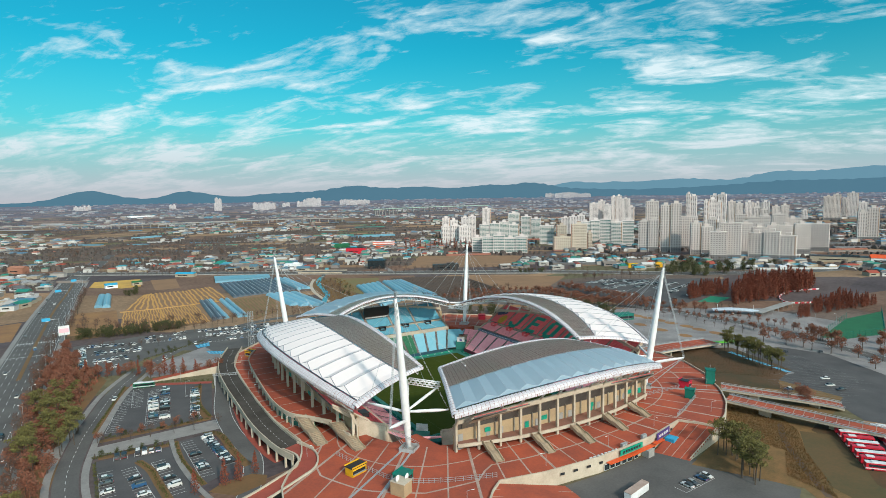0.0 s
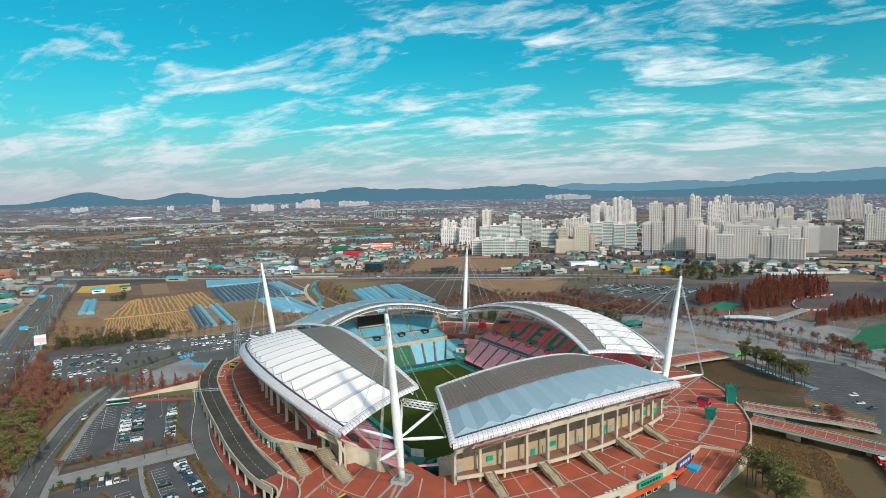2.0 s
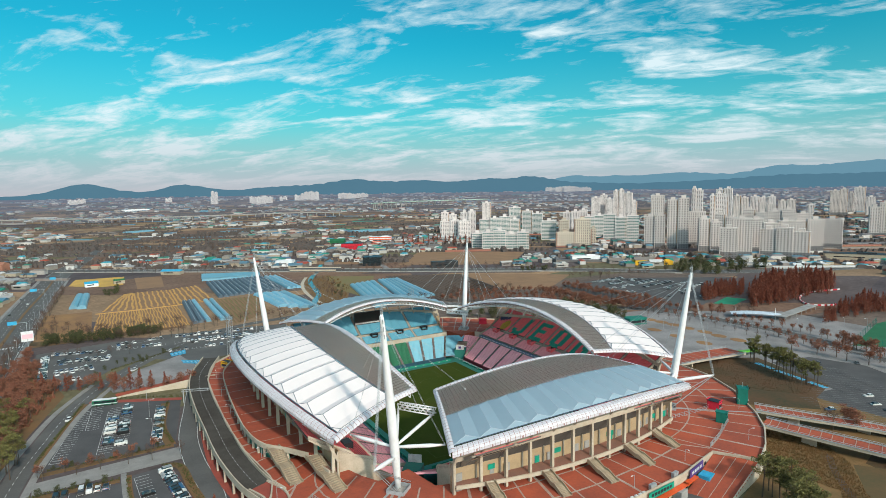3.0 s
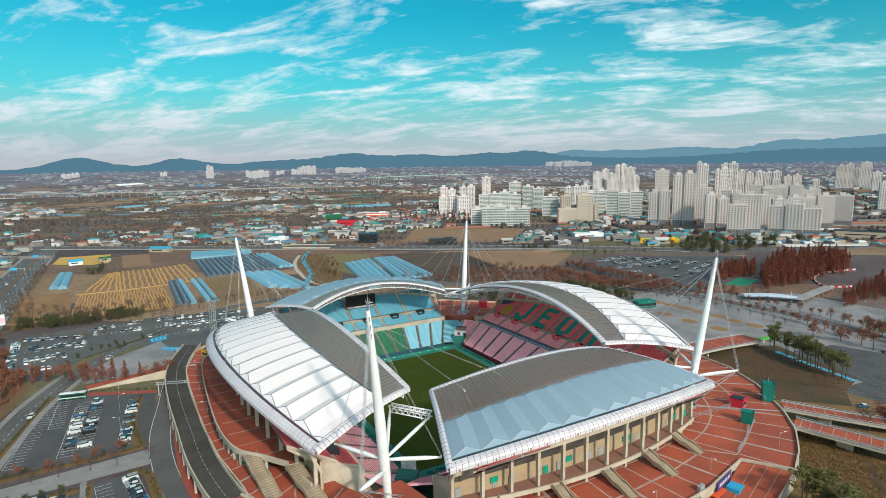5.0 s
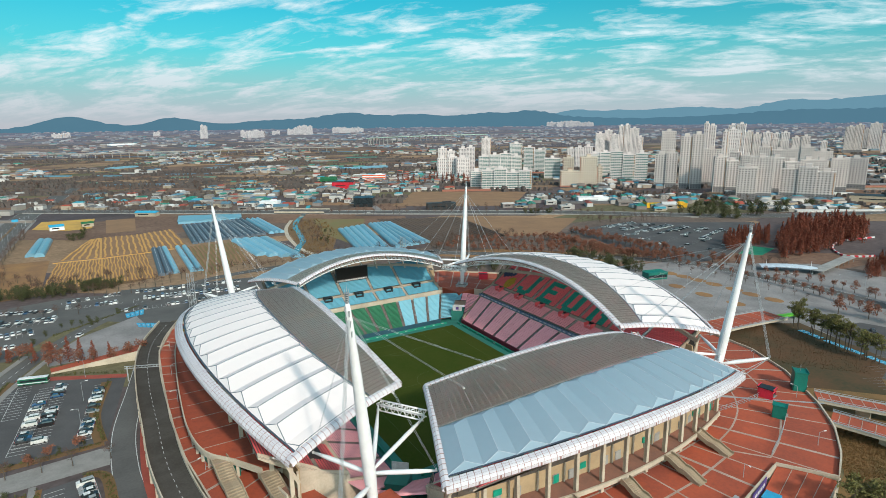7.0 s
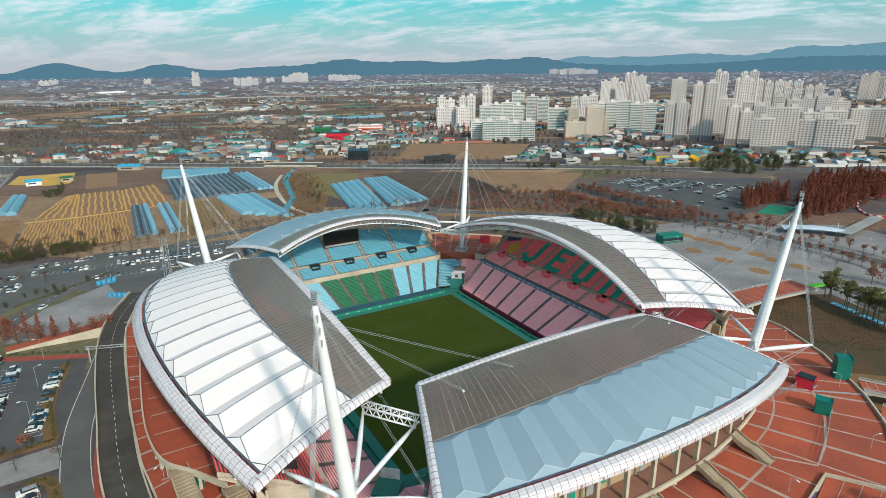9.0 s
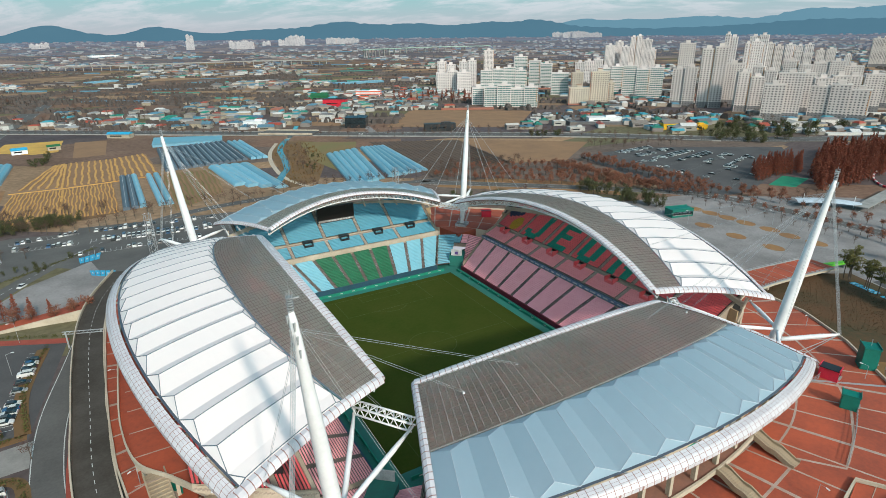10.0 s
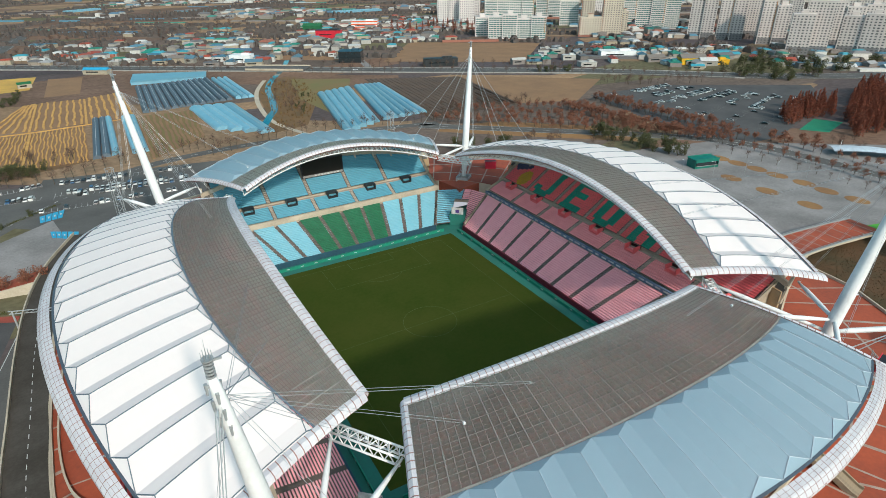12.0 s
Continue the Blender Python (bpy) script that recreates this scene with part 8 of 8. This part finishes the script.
# ---- cars ----
def make_car(van=False, simple=False):
    th = thing("car", "parked %s" % ("van in plain paint" if van else "saloon car in plain paint"), "car", (0, 0, -300), group="parked cars")
    L, W = (4.9, 1.9) if van else (4.6, 1.82)
    s = Shape()
    top = 1.55 if van else 0.92
    xs = [(-L / 2, 0.55), (-L / 2 + 0.15, top - 0.08), (L / 2 - 0.9, top), (L / 2 - 0.1, top - 0.2), (L / 2, 0.5)]
    for a, b in zip(xs, xs[1:]):
        s.face([(a[0], -W / 2, a[1]), (b[0], -W / 2, b[1]), (b[0], W / 2, b[1]), (a[0], W / 2, a[1])])
    for e in (-1, 1):
        s.face([(xs[0][0], e * W / 2, 0.3)] + [(x, e * W / 2, z) for x, z in xs] + [(xs[-1][0], e * W / 2, 0.3)])
    s.face([(-L / 2, -W / 2, 0.3), (-L / 2, W / 2, 0.3), (-L / 2, W / 2, 0.55), (-L / 2, -W / 2, 0.55)])
    s.face([(L / 2, -W / 2, 0.3), (L / 2, W / 2, 0.3), (L / 2, W / 2, 0.5), (L / 2, -W / 2, 0.5)])
    body = part("body", s, ["car"], th)
    c0, c1 = (-L / 2 + 0.25, L / 2 - 1.1) if van else (-L / 2 + 0.35, L / 2 - 1.25)
    r0, r1 = (c0 + 0.1, c1 - 0.5) if van else (c0 + 0.6, c1 - 0.75)
    z0, z1 = (top - 0.05, 2.0) if van else (top - 0.02, 1.45)
    g = Shape()
    w0, w1 = W / 2 - 0.06, W / 2 - 0.22
    quad = [(c0, -w0, z0), (c1, -w0, z0), (c1, w0, z0), (c0, w0, z0)], [(r0, -w1, z1), (r1, -w1, z1), (r1, w1, z1), (r0, w1, z1)]
    for i in range(4):
        j = (i + 1) % 4
        g.face([quad[0][i], quad[0][j], quad[1][j], quad[1][i]])
    part("cabin_glass", g, ["glass"], th, "dark windows")
    part("roof", Shape().box((r0 + r1) / 2, 0, z1 - 0.01, r1 - r0 + 0.06, 2 * w1 + 0.06, 0.07), ["car"], th)
    if simple:
        return th
    for x in (-L / 2 + 0.85, L / 2 - 0.9):
        for e in (-1, 1):
            part("wheel", Shape().tube((x, e * (W / 2 - 0.2), 0.33), (x, e * (W / 2 + 0.02), 0.33), 0.33, sides=10), ["rubber"], th)
    part("headlight", Shape().box(L / 2 - 0.02, 0, 0.5, 0.08, W * 0.86, 0.12), ["headlamp"], th)
    part("tail_light", Shape().box(-L / 2 + 0.03, 0, 0.62, 0.08, W * 0.86, 0.12), ["tail"], th)
    return th


CARS = [make_car(), make_car(True), make_car(False, True), make_car(True, True)]
FIRST = {}
FAR_CARS = Shape()


def park(x, y, turn, z=0.05, rnd=random.Random(8)):
    i = 1 if rnd.random() < 0.22 else 0
    if math.hypot(x + 100, y + 180) > 430:
        w = radians(turn)
        FAR_CARS.box(x, y, z + 0.3, 4.6, 1.8, 0.65, w, 0)
        FAR_CARS.box(x, y, z + 0.95, 2.7, 1.6, 0.42, w, 1, top=0.86)
        FAR_CARS.box(x, y, z + 1.37, 2.25, 1.36, 0.08, w, 0)
        return
    if math.hypot(x + 100, y + 180) > 255:
        i += 2
    m = pose(x, y, z - (0.2 if i > 1 else 0), 0, 0, turn + rnd.choice((0, 180)) + rnd.uniform(-2, 2))
    if i not in FIRST:
        FIRST[i] = True
        CARS[i].matrix_basis = m
        return
    copy_thing(CARS[i], m)


LINES, WORN = Shape(), Shape()


def bays(a, b, depth, share, seed, step=2.5, side=1, lines=True, z=0.05, paint=None):
    """A row of bays from a to b; the cars stand across the row, to its left (side 1) or right."""
    rnd = random.Random(seed)
    paint = LINES if paint is None else paint
    a, b = Vector(a), Vector(b)
    d = (b - a).normalized()
    n = int((b - a).length / step)
    q = Vector((-d.y, d.x)) * side
    for i in range(n + 1):
        p = a + d * (i * step)
        if lines:
            paint.strip([tuple(p), tuple(p + q * depth)], 0.14, z, z + 0.015)
        if i < n and rnd.random() < share:
            c = p + d * (step / 2) + q * (depth * 0.5)
            park(c.x, c.y, math.degrees(math.atan2(q.y, q.x)), z)
    if lines:
        paint.strip([tuple(a), tuple(a + d * (n * step))], 0.14, z, z + 0.015)


bays((-172, 12), (-163, 70), 5.2, 0.0, 1, side=-1)
bays((-159, 72), (-161, 40), 5.2, 0.03, 2, side=1)
bays((-152, 62), (-156, 12), 5.2, 0.05, 3, side=1)
bays((-146, 66), (-150, 14), 5.2, 0.3, 4, side=1)
bays((-146, 66), (-150, 14), 5.2, 0.35, 5, side=-1)
bays((-126.5, 58), (-132, 10), 5.0, 0.7, 6, side=-1)
bays((-168.5, -17.4), (-149.5, -18.2), 4.6, 0.62, 7, side=-1)
bays((-174.0, -31), (-172.0, -68), 5.0, 0.22, 8, side=1)
bays((-161.2, -32), (-155.0, -68), 5.0, 0.12, 9, side=-1)
bays((-155.6, -32), (-150.4, -66), 5.0, 0.25, 10, side=1)
bays((-143.4, -18), (-139.8, -57), 5.0, 0.45, 11, side=1)
bays((-130.6, -17), (-125.6, -50), 5.0, 0.9, 12, side=-1)
bays((-190.5, 192), (-187.5, 134), 5.0, 0.85, 13, side=1)
bays((-181, 172), (-150, 167), 5.0, 0.9, 14, side=1)
bays((-181, 172), (-150, 167), 5.0, 0.85, 15, side=-1)
bays((-180, 147), (-158, 150), 5.0, 0.8, 16, side=1)
bays((-180, 147), (-158, 150), 5.0, 0.55, 17, side=-1)
bays((-184, 199), (-152, 188), 5.0, 0.7, 73, side=-1)
bays((-178, 126), (-160, 128), 5.0, 0.35, 74, side=1)
bays((-110, 206), (-44, 198), 5.0, 0.7, 18, side=-1)
bays((-112, 184), (-48, 178), 5.0, 0.6, 19, side=1)
bays((-112, 184), (-48, 178), 5.0, 0.65, 20, side=-1)
bays((-118, 162), (-58, 160), 5.0, 0.45, 21, side=1)
bays((4.5, -158.4), (24, -157.2), 5.0, 0.95, 22, step=2.9, side=1)
bays((-30, -176), (10, -182), 5.0, 0.1, 23, side=1)
for k in range(5):
    a, b = (148 + 14 * k, -106 + 5 * k), (128 + 13 * k, -148 + 3 * k)
    bays(a, b, 5.0, 0.01, 30 + k, 2.5, paint=WORN)
    bays(a, b, 5.0, 0.01, 36 + k, 2.5, -1, paint=WORN)
bays((-150, 198), (-116, 203), 5.0, 0.5, 70, 2.5)
bays((-148, 186), (-118, 182), 5.0, 0.35, 71, 2.5)
for k in range(7):
    f = k / 6
    a, b = (262 + 26 * f, 200 - 128 * f), (362 + 44 * f, 206 - 92 * f)
    m = ((a[0] + b[0]) / 2, (a[1] + b[1]) / 2)
    for p, q, share in ((a, m, 0.06), (m, b, 0.55 if k < 4 else 0.35)):
        bays(p, q, 5.0, share, 40 + k, 2.6, paint=WORN)
        bays(p, q, 5.0, share * 0.8, 50 + k, 2.6, -1, False)
solid("worn_lines", WORN, ["faint"], "faded lines of the empty car park", "markings", kind="stuff")
solid("bay_lines", LINES, ["line"], "worn white lines of the parking bays", "markings", kind="stuff")

# traffic on the avenue and the highway
for x, y, a in ((-226, 150, 92), (-217, 210, 92), (-228, 260, 92), (-219, 320, 92), (-229, 370, 90), (-221, 420, 90), (-214, 95, 90), (-230, 455, 90), (-212, 30, 90), (-225, 60, 90), (40, 520, -35), (-100, 606, -34), (150, 430, -35), (300, 334, -35), (226, -92, 40), (232, -118, 30), (208, -80, 40), (-168, 60, 75), (-139, 130, 60), (-68, -62, 20)):
    park(x, y, a, 0.1 if y > 600 or abs(x) > 160 or y < 430 else 0.95)

MAT["car_far"] = many("far car paint", [(0.75, 0.75, 0.76), (0.02, 0.02, 0.022), (0.70, 0.71, 0.72), (0.08, 0.085, 0.09), (0.03, 0.035, 0.04), (0.33, 0.34, 0.35), (0.66, 0.66, 0.65)], 0.3, by="Island")
solid("far_cars", FAR_CARS, ["car_far", "glass"], "many small cars in the far car park", "cars", kind="stuff")


# ---- buses ----
def make_bus(at, turn, paint, roof, label, long=11.0):
    th = thing("bus", label, "bus", (*at, 0.05), turn, "parked buses")
    s = Shape()
    s.box(0, 0, 0.35, long, 2.5, 2.55, top=0.985)
    part("body", s, [paint], th)
    part("roof", Shape().box(0, 0, 2.9, long - 0.2, 2.4, 0.14), [roof], th)
    part("roof_unit", Shape().box(-long * 0.2, 0, 3.04, 2.6, 1.7, 0.28), ["bus_white"], th, "white air-conditioner on the roof")
    for e in (-1, 1):
        part("side_window", Shape().box(0.2, e * 1.245, 1.5, long - 1.4, 0.05, 0.95), ["glass"], th)
        for x in (-long * 0.3, long * 0.32):
            part("wheel", Shape().tube((x, e * 1.0, 0.45), (x, e * 1.27, 0.45), 0.46, sides=12), ["rubber"], th)
    part("windscreen", Shape().box(long / 2, 0, 1.1, 0.05, 2.2, 1.5), ["glass"], th)
    part("stripe", Shape().box(0, 0, 0.8, long + 0.04, 2.54, 0.35), [roof], th)


make_bus((-153.5, 74.0), -14, "bus_green", "bus_white", "green and white bus parked at the lot's edge")
for i in range(9):
    make_bus((108.5 - 3.7 * i, -160.5 - 3.2 * i), -48, "bus_red", "bus_red" if i % 2 else "bus_white", "red and white bus parked in a row")
for i in range(7):
    make_bus((119.0 - 3.7 * i, -171.0 - 3.2 * i), -48, "bus_red", "bus_red" if i % 3 else "bus_white", "red and white bus parked in a row")
lorry = thing("box_trailer", "long white storage container in the yard", "container", (-11.5, -150.5, 0.05), 12)
part("box", Shape().box(0, 0, 0.2, 12, 2.6, 2.8), ["bus_white"], lorry)
part("roof", Shape().box(0, 0, 3.0, 12.2, 2.8, 0.15), ["joint"], lorry, "rusty pale roof")

# bays painted bright blue, with a white mark on each
for quad, n in (([(-117.6, 157.8), (-107.4, 162.0), (-108.2, 151.8), (-116.9, 149.4)], 4), ([(-112.8, 136.7), (-101.7, 130.0), (-102.3, 121.5), (-111.9, 129.0)], 5), ([(181, -60), (178, -72), (175, -71), (178, -59)], 5), ([(177, -74), (173, -92), (170, -91), (174, -73)], 7), ([(172.5, -94), (170, -104), (167, -103), (169.5, -93)], 5)):
    a, b, c, d = [Vector(p) for p in quad]
    for i in range(n):
        f0, f1 = (i + 0.06) / n, (i + 0.94) / n
        p, q, r, t = a.lerp(b, f0), a.lerp(b, f1), d.lerp(c, f1), d.lerp(c, f0)
        m = (p + q + r + t) / 4
        th = thing("parking_bay", "bright blue painted parking bay with a white mark", "parking bay", (m.x, m.y, 0.05), 0, "blue painted bays")
        out = [tuple(v - m) for v in (t, r, q, p)]
        part("paint", Shape().block(out, -0.04, 0.03), ["blue_tarp"], th)
        part("mark", Shape().block([(x * 0.28, y * 0.28) for x, y in out], 0.03, 0.045), ["line"], th, "worn white mark")

for x0, y0, x1, y1 in ((226, -63, 229, -123), (250, -57, 256, -112)):
    solid("plaza_walk", Shape().strip([(x0, y0), (x1, y1)], 4.0, -0.3, 0.1), ["pale_walk"], "pale footway along the plaza road", "footway", kind="structure")

# ---- lamps, canopy, pylons, signs ----
def lamp(x, y, h=9.0, z=0.0):
    th = thing("street_lamp", "slim grey street lamp", "street lamp", (x, y, z), (x * 13 + y * 7) % 360, "street lamps")
    part("pole", Shape().tube((0, 0, 0), (0, 0, h), 0.1, 0.06, sides=6), ["steel"], th)
    part("arm", Shape().tube((0, 0, h - 0.1), (1.6, 0, h + 0.3), 0.05, sides=5), ["steel"], th)
    part("lantern", Shape().box(1.9, 0, h + 0.2, 0.9, 0.3, 0.15), ["white"], th)


for i in range(26):
    w = 2 * math.pi * (i + 0.5) / 26
    x, y = deck_point(w, 0.86)
    lamp(x, y, 4.5, DECK)
for i in range(22):
    lamp(-205, -60 + 34 * i, 10)
for i in range(14):
    x, y = 150 + 13 * i, 60 - 9 * i
    lamp(x, y, 8)
for y in (20, 45, 70):
    lamp(-135, y, 8)

cn = thing("plaza_canopy", "pale tensile canopy over the plaza", "canopy", (292, 9, 0), -48)
part("membrane", Shape().sheet([[(x, y, 3.6 + 1.2 * math.sin(math.pi * (x + 18) / 36) - 0.02 * y * y) for y in (-6, -3, 0, 3, 6)] for x in np.linspace(-18, 18, 13)]), ["seam_pale"], cn, smooth=True)
for x in (-14, 14):
    part("mast", Shape().tube((x, 0, 0), (x, 0, 8), 0.22, 0.12), ["white"], cn)
pv = thing("low_pavilion", "long low pavilion with a pale flat roof", "pavilion", (329, -3, 0), 8)
part("roof", Shape().box(0, 0, 3.0, 66, 7.5, 0.5), ["grey"], pv)
for x in (-30, -20, -10, 0, 10, 20, 30):
    for e in (-1, 1):
        part("post", Shape().box(x, e * 3.2, 0, 0.4, 0.4, 3.0), ["grey"], pv)
for x, y in ((218, 50), (218.5, 39), (218.8, 27.8), (218.5, 16), (219, 2), (217.5, -10), (218, -24), (194.5, 26), (193, 5), (193, -16)):
    solid("planter", Shape().block([(x + 4.2 * math.cos(a * math.pi / 6), y + 5.6 * math.sin(a * math.pi / 6)) for a in range(12)], 0, 0.1), ["orange_soil"], "flat planting bed of dry yellow grass", "planter", group="planters on the plaza")
gs = thing("green_stall", "row of bright green covered stalls", "stall", (190, -47, 0.05), -14)
part("cover", Shape().box(0, 0, 2.0, 19, 3, 0.8, top=0.9), ["bright_green"], gs)
for x in (-9, -4.5, 0, 4.5, 9):
    part("leg", Shape().box(x, 0, 0, 0.2, 2.6, 2.0), ["steel"], gs)
tb = thing("track_barrier", "curved red and white barrier round the practice track", "barrier")
loop = smooth_line([(473, 33), (447, 39), (423, 40), (392, 28), (374, 12), (381, 2), (392, -2)], 5)
for i, (a, b) in enumerate(zip(loop, loop[1:])):
    part("barrier_block", Shape().strip([a, b], 1.0, 0, 1.3), ["bus_red" if i % 2 else "bus_white"], tb)
fg = thing("court_fence", "green mesh fence round the small football pitch", "fence")
for a, b in (((266, -72), (276, -84)), ((276, -84), (312, -92)), ((312, -92), (399, -54)), ((345, -52), (266, -72))):
    L = math.dist(a, b)
    for i in range(int(L / 6) + 1):
        f = i * 6 / L
        part("post", Shape().box(a[0] + (b[0] - a[0]) * f, a[1] + (b[1] - a[1]) * f, 0, 0.15, 0.15, 5), ["teal"], fg)
    for z in (0.1, 1.7, 3.3, 4.9):
        part("rail", Shape().tube((*a, z), (*b, z), 0.07, sides=4), ["teal"], fg)
hd2 = thing("road_sign", "pink and white billboard on a pole beside the avenue", "billboard", (-200, 222, 0), 10)
part("pole", Shape().tube((0, 0, 0), (0, 0, 8), 0.3), ["steel"], hd2)
part("panel", Shape().box(0, 0, 6, 7, 0.5, 7), ["bus_white"], hd2)
part("panel_field", Shape().box(0, -0.3, 8, 6, 0.1, 3), ["seat_pink"], hd2)
for x, y in ((-226, 470), (-222, 290), (-216, 560)):
    g = thing("overhead_sign", "turquoise overhead road sign on a gantry", "road sign", (x, y, 0), 0, "overhead signs")
    part("post", Shape().tube((14, 0, 0), (14, 0, 7.5), 0.2), ["steel"], g)
    part("arm", Shape().tube((14, 0, 7), (2, 0, 7), 0.15), ["steel"], g)
    part("panel", Shape().box(5, -0.2, 5.8, 6, 0.2, 2.8), ["blue_tarp"], g)


def lattice(x, y, h, w):
    th = thing("floodlight_tower", "slim grey lattice tower", "tower", (x, y, 0), 20, "lattice towers")
    s = Shape()
    for a in (-1, 1):
        for b in (-1, 1):
            part("leg", Shape().tube((a * w, b * w, 0), (a * w * 0.8, b * w * 0.8, h), 0.13, sides=4), ["steel"], th)
    n = int(h / 3)
    d = Shape()
    for i in range(n):
        z0, z1 = h * i / n, h * (i + 1) / n
        for a, b in (((-w, -w), (w, -w)), ((w, -w), (w, w)), ((w, w), (-w, w)), ((-w, w), (-w, -w))):
            d.tube((*a, z0), (*b, z1), 0.07, sides=3)
            d.tube((*a, z1), (*b, z1), 0.07, sides=3)
    part("bracing", d, ["steel"], th)


lattice(-84, 128, 26, 1.5)
lattice(58, 150, 27, 1.5)


# ---- reeds and shrubs on the banks ----
def tufts(name, poly, count, size, mat, label, seed):
    rnd = random.Random(seed)
    s = Shape()
    xs, ys = [p[0] for p in poly], [p[1] for p in poly]
    n = 0
    while n < count:
        x, y = rnd.uniform(min(xs), max(xs)), rnd.uniform(min(ys), max(ys))
        if not inside(x, y, poly):
            continue
        n += 1
        h = size * rnd.uniform(0.5, 1.4)
        for _ in range(5):
            a = rnd.uniform(0, 6.3)
            dx, dy = math.cos(a), math.sin(a)
            s.face([(x - dy * h * 0.25, y + dx * h * 0.25, 0), (x + dy * h * 0.25, y - dx * h * 0.25, 0), (x + dx * h * 0.5, y + dy * h * 0.5, h)])
    solid(name, s, [mat], label, "reeds", kind="stuff")


tufts("reeds", [(62, -136), (98, -112), (104, -130), (90, -150), (72, -163), (52, -182), (44, -188), (46, -170), (66, -158)], 8000, 0.45, "reed", "dense dry orange reeds on the bank", 4)
tufts("dry_grass", [(122, -68), (126, -22), (148, -32), (180, -60), (170, -98), (150, -104)], 3200, 0.36, "green_bank", "tufts of brown winter grass", 5)
tufts("canal_reeds", [(14, 245), (40, 252), (74, 330), (90, 420), (62, 428), (40, 380), (26, 300)], 420, 1.3, "reed", "brown reeds along the canal", 6)
tufts("verge_shrubs", [(-206, -140), (-206, 110), (-198, 180), (-176, 100), (-190, 30), (-192, -60), (-188, -140)], 1500, 1.6, "twig_red", "low reddish shrubs beside the avenue", 7)


# ---- hedges ----
def hedge(line, w, h, seed):
    rnd = random.Random(seed)
    pts = smooth_line(line, 10)
    s = Shape()
    for a, b in zip(pts, pts[1:]):
        n = max(1, int(math.dist(a, b) / 0.9))
        for i in range(n):
            f = (i + rnd.random()) / n
            blob(s, (a[0] + (b[0] - a[0]) * f, a[1] + (b[1] - a[1]) * f, h * 0.5), w * 0.55, rnd, 12, 0.3, h / w)
    solid("hedge", s, ["hedge"], "clipped olive hedge beside the car park", "hedge", group="hedges round the lots")


hedge([(-126, 61), (-130.5, 32), (-128, 6)], 1.8, 1.2, 1)
hedge([(-173, 5.5), (-150, 5.0), (-129, 5.0)], 1.6, 0.9, 2)
hedge([(-175.8, -15.4), (-168, -14.6), (-148, -16.4)], 2.0, 1.1, 3)
hedge([(-145.3, -14.5), (-144.7, -36), (-139.8, -62)], 1.5, 0.9, 4)
hedge([(-133.2, -12.9), (-127.4, -17.6), (-125.4, -35.8), (-123.4, -51)], 2.2, 1.0, 5)
hedge([(-175.4, -20), (-174.4, -36), (-173.6, -52)], 1.6, 1.0, 11)
hedge([(-160, -28), (-156.2, -38.4), (-154.2, -51.3), (-151.3, -69)], 1.7, 0.9, 12)
hedge([(-163, 81), (-176.5, 16)], 1.4, 1.0, 6)
hedge([(-160, 84), (-140, 76), (-120, 66)], 1.0, 1.3, 8)
hedge([(-151, 137), (-139, 146), (-110, 170)], 2.0, 1.0, 9)
